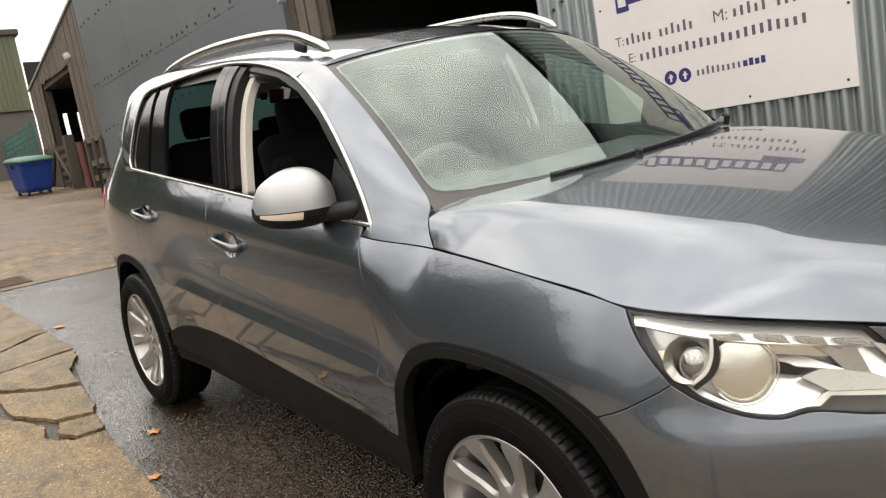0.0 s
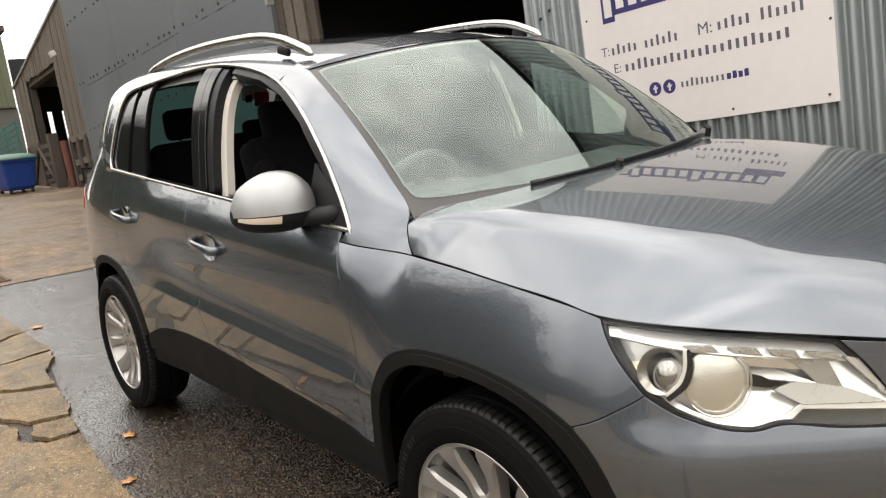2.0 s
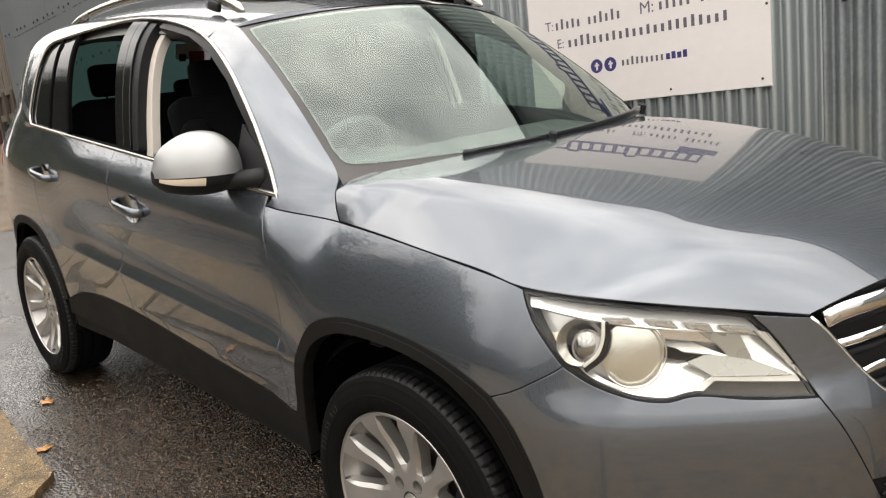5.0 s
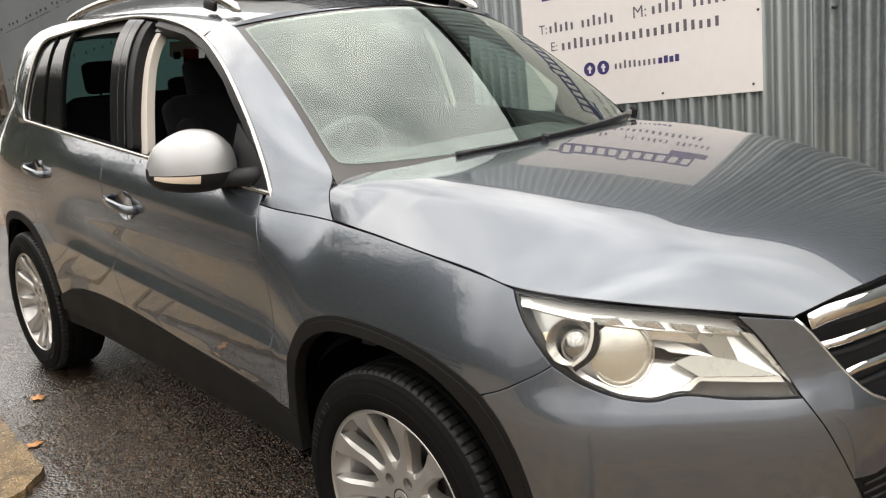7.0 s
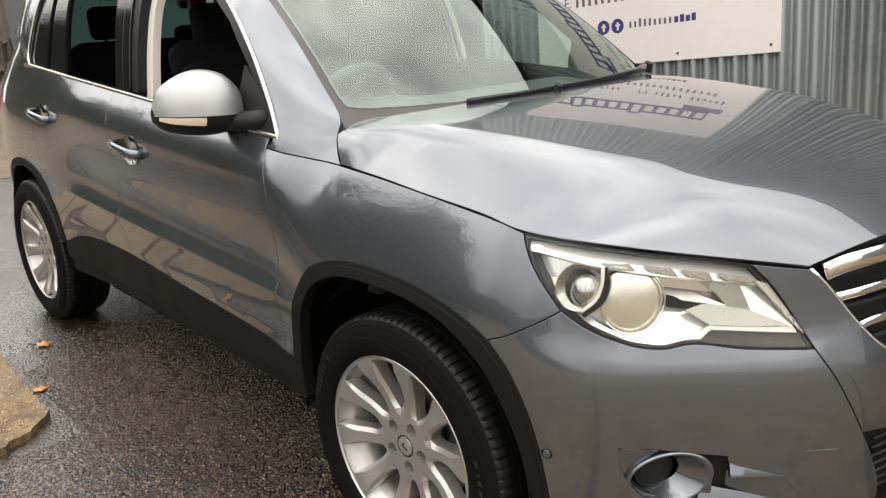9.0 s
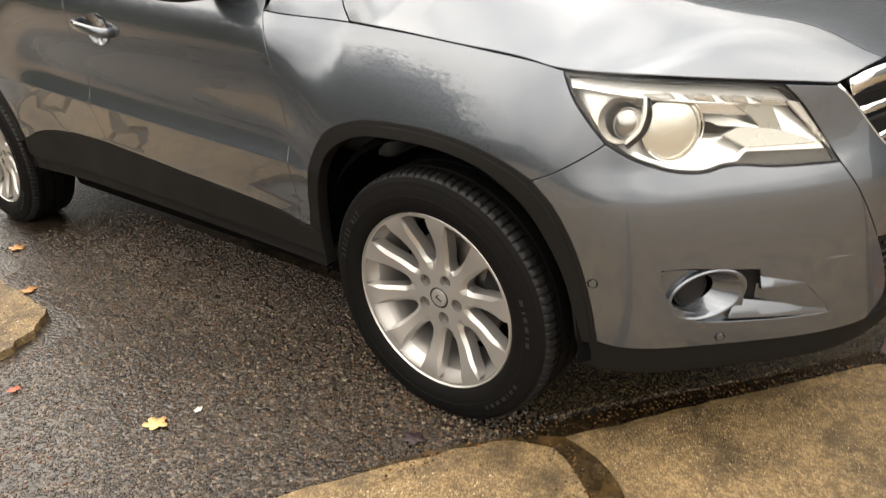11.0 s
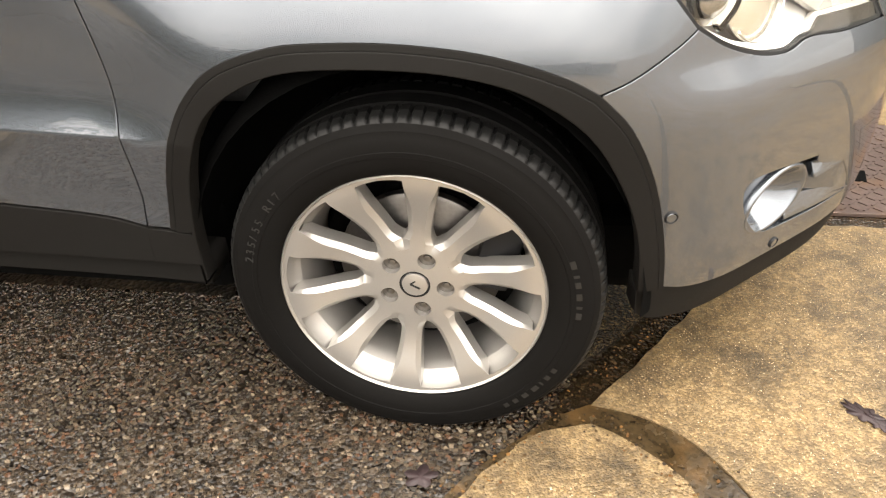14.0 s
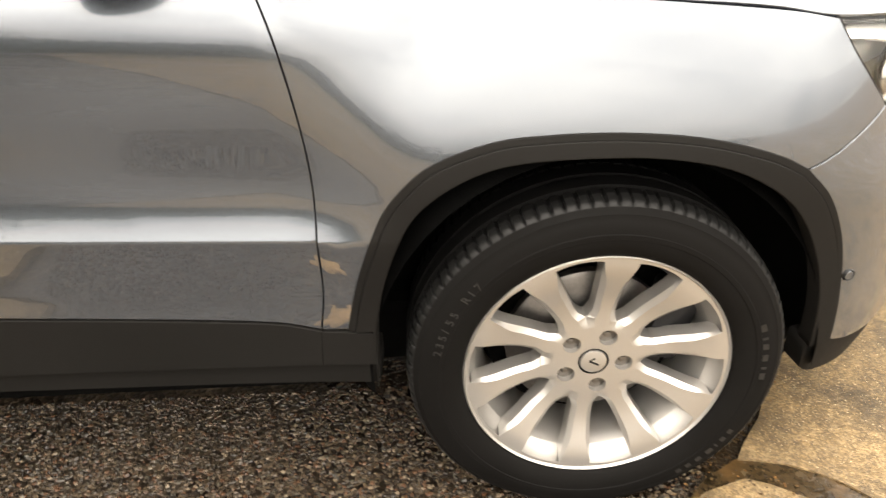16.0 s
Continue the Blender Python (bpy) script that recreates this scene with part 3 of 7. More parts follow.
for side in (1, -1):
    patch("front_wing", flank, shrink(fender_outline, GAP), PAINT, car, mirror=side, res=0.022 if side > 0 else 0.035)
    patch("front_door", flank, shrink(front_door_outline, GAP), PAINT, car, mirror=side, res=0.03 if side > 0 else 0.05, extra=crease_points(-1.52, -0.48))
    patch("rear_door", flank, shrink(rear_door_outline, GAP), PAINT, car, mirror=side, res=0.045, extra=crease_points(-2.3, -1.52))
    patch("rear_quarter", flank, shrink(quarter_outline, GAP), PAINT, car, mirror=side, res=0.05)
    patch("bumper_side", flank, shrink(bumper_outline, GAP), PAINT, car, mirror=side, holes=[FOG], skirt=0.03, res=0.022 if side > 0 else 0.04)
    patch("nose_panel", flank, shrink(nose_outline, GAP * 0.8), PAINT, car, mirror=side)
    arch_line = loop(ARCH_OUT, ARCH_FRONT)
    arch_mid = [(0.012 + (x - 0.012) * 0.979, 0.335 + (z - 0.335) * 0.980) for x, z in arch_line]
    arch_low = [(0.012 + (x - 0.012) * 0.972, 0.335 + (z - 0.335) * 0.9735) for x, z in arch_line]
    arch = patch("wheel_arch_trim", flank, loop(ARCH_IN, [(0.403, 0.352)], arch_low[::-1], [(-0.394, 0.446)]), CLADDING, car, "dark grey plastic arch trim", skirt=0.035, off=0.006, mirror=side, res=0.03, roll=0.004)
    patch("arch_bead", flank, loop(arch_line, arch_mid[::-1]), CLADDING, arch, off=0.003, skirt=0.012, mirror=side, res=0.03)
    patch("wheel_arch_trim", flank, loop(REAR_IN, [(-2.985, 0.40), (-3.03, 0.40)], REAR_OUT[::-1], [(-2.195, 0.455), (-2.237, 0.44)]), CLADDING, car, "dark grey plastic arch trim", skirt=0.035, off=0.005, mirror=side, res=0.04)
    sill_top = [(x, z - 0.002) for x, z in DOOR_LOW + REAR_LOW[1:]]
    mid = [(-2.2, 0.385), (-1.5, 0.382), (-0.9, 0.374), (-0.492, 0.366)]
    patch("sill_cladding", flank, shrink(loop(sill_top, [(-2.2, 0.385)], mid, [(-0.486, 0.446)]), 0.0015), CLADDING, car, "dark grey plastic sill trim", off=0.003, mirror=side, res=0.05)
    patch("sill_lip", flank, shrink(loop(mid, [(-0.394, 0.366)], SILL, [(-2.235, 0.32), (-2.2, 0.385)]), 0.0015), CLADDING, car, "dark grey plastic sill edge", off=-0.010, skirt=0.08, mirror=side, res=0.05)
    patch("arch_foot", flank, shrink(loop([(-0.486, 0.444), (-0.390, 0.438), (-0.394, 0.368), (-0.492, 0.368)]), 0.001), CLADDING, car, off=0.004, mirror=side)
    patch("bumper_lip", flank, loop([(p[0], p[1] - 0.003) for p in BUMPER_LOW], [(NOSE, 0.262), (1.2, 0.258), (0.9, 0.256), (0.62, 0.256)], chain((0.55, 0.258), (0.44, 0.272), (0.408, 0.29)), [(0.402, 0.351)]), CLADDING, car, "dark grey plastic bumper edge", off=-0.004, skirt=0.05, mirror=side)

# bonnet, from the gap behind it to the lamps and the grille
bonnet_outline = loop(chain((-0.16, -0.80), (-0.11, -0.73), (-0.045, -0.61), (-0.022, -0.42), (-0.02, 0.0), (-0.022, 0.42), (-0.045, 0.61), (-0.11, 0.73), (-0.16, 0.80)), [(-0.10, 0.88), (-0.04, 0.96), (0.0, 1.0), (0.3, 1.0), (0.6, 1.0), (0.85, 1.0), (1.0, 1.0)],
                      chain((1.0, 1.0), (1.004, 0.7), (1.008, 0.4), (1.01, 0.0), (1.008, -0.4), (1.004, -0.7), (1.0, -1.0)), [(0.85, -1.0), (0.6, -1.0), (0.3, -1.0), (0.0, -1.0), (-0.04, -0.96), (-0.10, -0.88)])
patch("bonnet", bonnet, shrink(bonnet_outline, 0.0015), PAINT, car, res=0.024, skirt=0.02)

# windscreen with its black border, cowl and roof
border_in = chain((-0.972, 0.11), (-0.955, 0.045), (-0.87, 0.030), n=3) + [(0.87, 0.030)] + chain((0.87, 0.030), (0.955, 0.045), (0.972, 0.11), n=3) + [(0.968, 0.94)] + chain((0.968, 0.94), (0.955, 0.968), (0.88, 0.98), n=3) + chain((-0.88, 0.98), (-0.955, 0.968), (-0.968, 0.94), n=3)
patch("windscreen", screen, loop(border_in), WINDSCREEN, car, "greenish laminated glass", res=0.05, skirt=0)
patch("screen_border", screen, [(-1.0, -0.06), (0, -0.06), (1.0, -0.06), (1.0, 1.0), (0, 1.0), (-1.0, 1.0)], mat("dark_glass_border", (0.032, 0.028, 0.026), rough=0.12, vary=0.15, fine=200, spec=0.42), car, "dark printed border of the screen", holes=[shrink(loop(border_in), 0.012)], off=-0.003, skirt=0, res=0.06)
cowl = [[(screen(u, -0.03)[0] + dx, screen(u, 0)[1] * 1.0, screen(u, -0.03)[2] + dz) for u in (i / 10 - 1 for i in range(21))] for dx, dz in ((-0.03, 0.01), (0.03, -0.02), (0.10, -0.03), (0.16, -0.06))]
skin("wiper_cowl", cowl, BLACK, car, flip=False)
roof_front = [(screen(u, 1.012)[0], screen(u, 1.012)[1]) for u in (-1, -0.8, -0.6, -0.4, -0.2, 0)]


def v_at(x, y):
    lo, hi = 0.0, 1.0
    for _ in range(30):
        m = (lo + hi) / 2
        lo, hi = (m, hi) if upper(x, m)[1] < y else (lo, m)
    return lo


CHROME_TOP = chain((-0.483, 0.0), (-0.548, 0.157), (-0.652, 0.307), (-0.813, 0.456), (-0.979, 0.558), (-1.148, 0.613), (-1.387, 0.645), (-1.632, 0.649), (-1.92, 0.607), (-2.146, 0.573), (-2.33, 0.543))
CHROME_BACK = chain((-2.33, 0.543), (-2.385, 0.50), (-2.415, 0.40), (-2.443, 0.22), (-2.455, 0.08), (-2.43, 0.005))
window_loop = loop(CHROME_TOP, CHROME_BACK, [(-2.43, 0.005), (-2.0, 0.0), (-1.5, 0.0), (-1.0, 0.0), (-0.483, 0.0)])
front_roof = [(x, v_at(x, y)) for x, y in roof_front]
roof_low = [q for q in CHROME_TOP if q[0] < -1.02]
SUNROOF = chain((-1.10, 1.0), (-1.10, 0.90), (-1.115, 0.845), (-1.16, 0.83), n=3) + chain((-1.75, 0.83), (-1.80, 0.845), (-1.815, 0.90), (-1.815, 1.0), n=3)
for side in (1, -1):
    roof_half = loop(front_roof[::-1], [(-1.0, 0.66)], roof_low, [(-2.33, 0.543), (-2.6, 0.50), (-3.25, 0.45), (-3.36, 0.62), (-3.40, 0.80), (-3.42, 1.0)], [(-1.815, 1.0)], SUNROOF[::-1])
    patch("roof_half", upper, roof_half, PAINT, car, res=0.05, skirt=0, mirror=side)
    patch("rear_pillar", upper, loop(CHROME_BACK[:-3], [(-2.47, 0.10), (-2.75, 0.28), (-3.0, 0.32), (-3.30, 0.34), (-3.25, 0.45), (-2.6, 0.50), (-2.33, 0.543)]), PAINT, car, res=0.05, skirt=0, mirror=side)
    # the shoulder: the pillar runs out into the wing in a hollow curve
    rows = []
    for i in range(23):
        x = -2.405 - 1.03 * i / 22
        w = smooth(0, 0.45, -2.405 - x)
        vt = 0.006 + 0.30 * w
        zb = shoulder_low(x) - 0.004
        p3, p0 = Vector(upper(x, vt)), Vector(flank(x, zb))
        t3, t0 = (p3 - Vector(upper(x, vt + 0.05))).normalized(), (Vector(flank(x, zb)) - Vector(flank(x, zb - 0.03))).normalized()
        d = (p3 - p0).length
        p1, p2 = p0 + t0 * d * 0.45, p3 + t3 * d * 0.55
        rows.append([(p0 * (1 - k) ** 3 + p1 * 3 * k * (1 - k) ** 2 + p2 * 3 * k * k * (1 - k) + p3 * k ** 3) for k in (j / 10 for j in range(11))])
    skin("rear_shoulder", [[Vector((p.x, p.y * side, p.z)) for p in r] for r in rows], PAINT, car, flip=side < 0)
    skin("roof_header", [[Vector((p[0], p[1] * side, p[2])) for p in (upper(*q) for q in dense(front_roof, 0.02, closed=False))], [Vector((s[0], s[1] * side, s[2])) for s in (screen(-1 + i / (len(dense(front_roof, 0.02, closed=False)) - 1), 1.006) for i in range(len(dense(front_roof, 0.02, closed=False))))]], PAINT, car)
    patch("sunroof_glass", upper, loop(SUNROOF), GLOSS_BLACK, car, "black glass sunroof", res=0.06, off=-0.003, skirt=0, mirror=side)
    # front pillar: a smooth panel from the wing up between the screen's edge and the window strip
    outer = chain((-0.518, -0.853, 1.0300), (-0.500, -0.846, 1.047), *[upper(*q) for q in CHROME_TOP[2:24:4]], upper(-1.02, 0.578), n=6)
    corner = [bonnet(*q) for q in ((0, 1.0), (-0.02, 0.98), (-0.04, 0.96), (-0.065, 0.925), (-0.085, 0.90))]
    inner = chain(*[(x - 0.004, -y, z) for x, y, z in corner], *[screen(-1.0, v) for v in (0.0, 0.15, 0.3, 0.45, 0.6, 0.75, 0.9, 1.0)], (-1.0, -0.63, 1.54), n=6)

    def even(pts, at):
        run_ = [0.0]
        for p, q in zip(pts, pts[1:]):
            run_.append(run_[-1] + math.dist(p, q))
        out = []
        for w in at:
            t, j = w * run_[-1], 0
            while j < len(pts) - 2 and run_[j + 1] < t:
                j += 1
            f = (t - run_[j]) / max(1e-9, run_[j + 1] - run_[j])
            out.append(Vector(pts[j]).lerp(Vector(pts[j + 1]), f))
        return out

    at = [(i / 44) ** 1.15 for i in range(45)]
    rows = []
    wing_top = spline([(-0.522, 1.026), (-0.405, 1.010), (-0.272, 0.996)])
    foot = [Vector(flank(-0.518 + 0.245 * j / 12, wing_top(-0.518 + 0.245 * j / 12) + 0.0012)) for j in range(13)]
    for i, (p, q) in enumerate(zip(even(outer, at), even(inner, at))):
        n = Vector((0.35, -0.8, 0.45)).normalized()
        row = [p.lerp(q, j / 12) + n * 0.22 * (p - q).length * (j / 12) * (1 - j / 12) * 0.55 for j in range(13)]
        k = 1 - smooth(0, 12, i)
        if i == 0:
            miss = [f - g for f, g in zip(foot, row)]
        rows.append([r + d * k for r, d in zip(row, miss)])
    pillar = skin("front_pillar", [[Vector((p.x, p.y * side, p.z)) for p in r] for r in rows], PAINT, car, flip=side > 0)
    # its shading runs out into the roof's
    shade = []
    for j, v in enumerate(pillar.data.vertices):
        w = smooth(30, 44, j // 13)
        n = v.normal.copy()
        if w:
            x, y = max(-1.2, v.co.x - 0.02), -abs(v.co.y)
            t = surface_normal(upper, x, v_at(x, y))
            t = Vector((t.x, t.y * side, t.z))
            n = n.lerp(t if t.dot(n) > 0 else -t, w).normalized()
        shade.append(tuple(n))
    pillar.data.normals_split_custom_set_from_vertices(shade)
    # window frames and panes
    strip = [upper(*q) for q in dense(window_loop, 0.05)]
    strip = [Vector(p) + Vector((0, -0.004, 0.0)) for p in strip]
    strip = [Vector((p.x, p.y * side, p.z)) for p in strip]
    tube("chrome_window_strip", strip, SATIN, car, "satin chrome window strip", r=0.0076, flat=(0.9, 0.9), segments=8, closed=True, up=(0, 1, 0.3))
    patch("pillar_cover", upper, [(-1.468, 0.02), (-1.528, 0.02), (-1.543, 0.12), (-1.592, 0.40), (-1.620, 0.63), (-1.548, 0.628), (-1.525, 0.40), (-1.482, 0.12)], GLOSS_BLACK, car, "gloss black centre pillar", off=0.001, res=0.06, mirror=side)
    patch("door_frame_cover", upper, [(-1.412, 0.02), (-1.464, 0.02), (-1.478, 0.12), (-1.521, 0.40), (-1.544, 0.628), (-1.492, 0.628), (-1.470, 0.40), (-1.426, 0.12)], GLOSS_BLACK, car, "gloss black window frame", off=0.001, res=0.06, mirror=side)
    patch("rear_frame", upper, [(-1.365, 0.02), (-1.406, 0.02), (-1.420, 0.12), (-1.464, 0.40), (-1.486, 0.628), (-1.435, 0.626), (-1.415, 0.40), (-1.380, 0.12)], BLACK, car, off=-0.006, skirt=0.05, res=0.06, mirror=side)
    patch("top_frame", upper, loop([q for q in CHROME_TOP if -1.39 < q[0] < -0.56], [(-1.385, 0.60), (-1.15, 0.572), (-0.985, 0.515), (-0.83, 0.415), (-0.68, 0.27), (-0.59, 0.13)]), BLACK, car, off=-0.004, skirt=0.05, res=0.05, mirror=side)
    patch("mirror_triangle", upper, [(-0.50, 0.01), (-0.70, 0.01), (-0.71, 0.10), (-0.70, 0.27), (-0.60, 0.19), (-0.545, 0.11)], BLACK, car, off=0.0, skirt=0.03, res=0.06, mirror=side)
    patch("pane_divider", upper, [(-1.995, 0.01), (-2.02, 0.01), (-2.055, 0.25), (-2.10, 0.57), (-2.075, 0.57), (-2.03, 0.25)], LINER, car, off=0.0, res=0.06, mirror=side)
    patch("fixed_pane", upper, [(-2.02, 0.01), (-2.21, 0.01), (-2.22, 0.25), (-2.235, 0.55), (-2.10, 0.57), (-2.055, 0.25)], GLOSS_BLACK, car, "dark privacy glass", off=-0.005, skirt=0, res=0.08, mirror=side)
    patch("door_frame_edge", upper, [(-2.215, 0.01), (-2.235, 0.01), (-2.245, 0.25), (-2.255, 0.54), (-2.238, 0.55), (-2.228, 0.25)], LINER, car, off=0.0, res=0.06, mirror=side)
    patch("quarter_pane", upper, loop([(-2.245, 0.01), (-2.42, 0.012)], [q for q in CHROME_BACK[::-1]], [(-2.262, 0.545), (-2.255, 0.25)]), GLOSS_BLACK, car, "dark privacy glass", off=-0.005, skirt=0, res=0.06, mirror=side)
    if side < 0:
        patch("rear_pane", upper, [(-1.50, 0.02), (-1.985, 0.015), (-2.02, 0.25), (-2.065, 0.555), (-1.92, 0.60), (-1.635, 0.63), (-1.61, 0.40), (-1.55, 0.12)], SIDE_GLASS, car, "tinted window glass", off=-0.008, skirt=0, res=0.08, mirror=side)
        patch("front_pane", upper, loop([q for q in CHROME_TOP if -1.39 < q[0]], [(-1.385, 0.62), (-1.262, 0.02)]), CLEAR_SIDE, car, "clear window glass", off=-0.008, skirt=0, res=0.08, mirror=side)
    lift = 0.004 if side > 0 else 0.03
    # inner lining of the doors, seen through the open window
    skin("door_lining", [[(-0.45, -0.72 * side, 0.42), (-1.3, -0.72 * side, 0.42), (-2.4, -0.70 * side, 0.5)], [(-0.45, -0.74 * side, 0.8), (-1.3, -0.745 * side, 0.8), (-2.4, -0.73 * side, 0.8)], [(-0.50, -0.775 * side, 1.045 + lift), (-1.3, -0.775 * side, 1.10 + lift), (-2.4, -0.76 * side, 1.18 + lift)], [(-0.50, -0.82 * side, 1.046 + lift), (-1.3, -0.825 * side, 1.108 + lift), (-2.4, -0.81 * side, 1.188 + lift)]], CABIN, car)
    # roof rail on two feet
    rail = chain((-0.985, -0.580, 1.562), (-1.02, -0.583, 1.580), (-1.08, -0.587, 1.604), (-1.17, -0.592, 1.634), (-1.30, -0.597, 1.656), (-1.50, -0.60, 1.668), (-1.80, -0.60, 1.674), (-2.10, -0.597, 1.664), (-2.35, -0.59, 1.640), (-2.48, -0.582, 1.615), n=5)
    tube("roof_rail", [(x, y * side, z) for x, y, z in rail], SATIN, car, "satin aluminium roof rail", r=0.0175, flat=(0.8, 1.0), segments=10, taper=lambda w: 0.35 + 0.65 * smooth(0, 0.09, w) * (1 - 0.7 * smooth(0.95, 1, w)))
    for x0, x1, z0 in ((-1.10, -1.17, 1.585), (-2.36, -2.44, 1.600)):
        bm = bmesh.new()
        block(bm, (abs(x1 - x0), 0.018, 0.030), pose((x0 + x1) / 2, -0.60 * side, z0 + 0.005, 0, 14 if x0 > -1.2 else 0, 0), 0.01)
        part("rail_foot", bm, BLACK, car, smooth_angle=40)

# bodywork behind the panels: dark cavity walls so that gaps and openings close
bm = bmesh.new()
block(bm, (0.98, 1.06, 0.50), pose(0.22, 0, 0.58), 0.02)
part("engine_bay", bm, LINER, car)
for name, size, at in (("floor_pan", (1.78, 1.46, 0.22), (-1.31, 0, 0.31)), ("undertray", (1.0, 1.28, 0.16), (0.05, 0, 0.27)), ("boot_floor", (1.1, 1.06, 0.30), (-2.75, 0, 0.45))):
    bm = bmesh.new()
    block(bm, size, pose(*at), 0.03)
    part(name, bm, LINER, car)
for side in (1, -1):
    for cx in (0.0, -2.604):
        rows = [[(cx + r * math.cos(a), y * side, 0.335 + r * math.sin(a) * (1.03 if r > 0.3 else 1)) for a in (math.pi * (i / 24 * 1.06 - 0.03) for i in range(25))] for r, y in ((0.405, -0.868), (0.425, -0.84), (0.43, -0.70), (0.42, -0.56), (0.15, -0.55))]
        skin("wheel_arch_liner", rows, LINER, car, flip=side > 0)
tail = [[(-3.43, y * 0.95, 1.12), (-3.47, y, 0.95), (-3.48, y, 0.45), (-3.2, y, 0.35)] for y in (-0.60, -0.3, 0, 0.3, 0.60)]
skin("tailgate", tail, PAINT, car)
skin("rear_window", [[(-3.28, y * 0.92, 1.592), (-3.35, y, 1.35), (-3.42, y, 1.12)] for y in (-0.50, -0.25, 0, 0.25, 0.50)], SIDE_GLASS, car, "tinted rear window glass")
for side in (1, -1):
    patch("tail_lamp", flank, loop(chain((-3.26, 1.10), (-3.20, 1.04), (-3.22, 0.97)), chain((-3.22, 0.97), (-3.36, 0.93), (-3.52, 0.93)), [(-3.52, 1.12), (-3.40, 1.13)]), RED_LENS, car, "red tail lamp lens", off=0.006, mirror=side)

# wiper: a bent arm with its blade, lying along the screen's foot
bar = []
for i in range(25):
    w = i / 24
    bar.append(Vector(screen(0.90 - 1.47 * w, -0.026 + 0.006 * w + 0.016 * math.sin(math.pi * w))) + Vector((0.016, 0, 0.031)))
wiper = tube("wiper", bar, GLOSS_BLACK, car, "black wiper arm and blade", r=0.0125, flat=(0.8, 1.2), segments=8, taper=lambda w: 1.15 - 0.6 * w)
for w, r0 in ((0.0, 0.022), (0.70, 0.017)):
    q = Vector(screen(0.90 - 1.47 * w, -0.024 + 0.016 * math.sin(math.pi * w))) + Vector((0.016, 0, 0.016))
    bm = bmesh.new()
    rod(bm, q, q + Vector((0.012, 0, 0.030)), r0, r0 * 0.7, 16)
    part("wiper_joint", bm, BLACK, car, smooth_angle=40)


# door mirror: painted cap, black base, clear indicator
def mirror_shell(side):
    def ring(t, cut):
        """t runs from the door side (0) to the tip (1)."""
        y = -0.830 - 0.215 * t
        f = spline([(0, 0.66), (0.12, 0.86), (0.28, 0.975), (0.45, 1.0), (0.65, 0.92), (0.82, 0.74), (0.93, 0.50), (1, 0.16)])(t)
        top, low, cx = 0.120 * f, 0.052 * (f + 0.15), -0.725 - 0.055 * t * t
        pts = []
        for i in range(25):
            a = math.pi * 2 * i / 24
            c, s = math.cos(a), math.sin(a)
            z = (top if s > 0 else low) * (abs(s) ** 0.95) * (1 if s > 0 else -1)
            x = 0.090 * f * c * (1.0 if c > 0 else 0.55)
            pts.append((cx + x, y * side, 1.108 + z))
        return pts

    rows = [ring(t, 0) for t in (0, 0.04, 0.08, 0.14, 0.20, 0.28, 0.36, 0.44, 0.52, 0.60, 0.68, 0.75, 0.82, 0.88, 0.93, 0.965, 0.985, 1.0)]
    cap = [[q for q in r[0:13]] for r in rows]
    base = [[q for q in r[12:25]] for r in rows]
    skin("mirror_cap", cap, PAINT_LIGHT, car, "silver-grey mirror cap, paint lightened for the sky it reflects")
    low = skin("mirror_base", base, BLACK, car, "black plastic mirror base")
    make("mirror_end", rows[0], [tuple(range(24))[::-1]], BLACK, car)
    make("mirror_tip", rows[-1], [tuple(range(24))], BLACK, car)
    tube("mirror_arm", [((-0.70), -0.87 * side, 1.085), (-0.66, -0.85 * side, 1.085), (-0.60, -0.825 * side, 1.09), (-0.57, -0.80 * side, 1.10)], BLACK, car, r=0.05, flat=(0.7, 0.55), segments=12)
    strip_rows = []
    for a in (-3, -9, -15, -21, -25):
        row = []
        for i in range(11):
            t = 0.56 + 0.41 * i / 10
            y = -0.830 - 0.215 * t
            f = spline([(0, 0.66), (0.12, 0.86), (0.28, 0.975), (0.45, 1.0), (0.65, 0.92), (0.82, 0.74), (0.93, 0.50), (1, 0.16)])(t)
            row.append((-0.725 - 0.055 * t * t + 0.0935 * f * math.cos(radians(a)), (y - 0.002) * side, 1.108 + 0.054 * (f + 0.15) * math.sin(radians(a))))
        strip_rows.append(row)
    skin("mirror_indicator", strip_rows, AMBER, low, "clear orange-tinted indicator lens", flip=side > 0)


for side in (1, -1):
    mirror_shell(side)

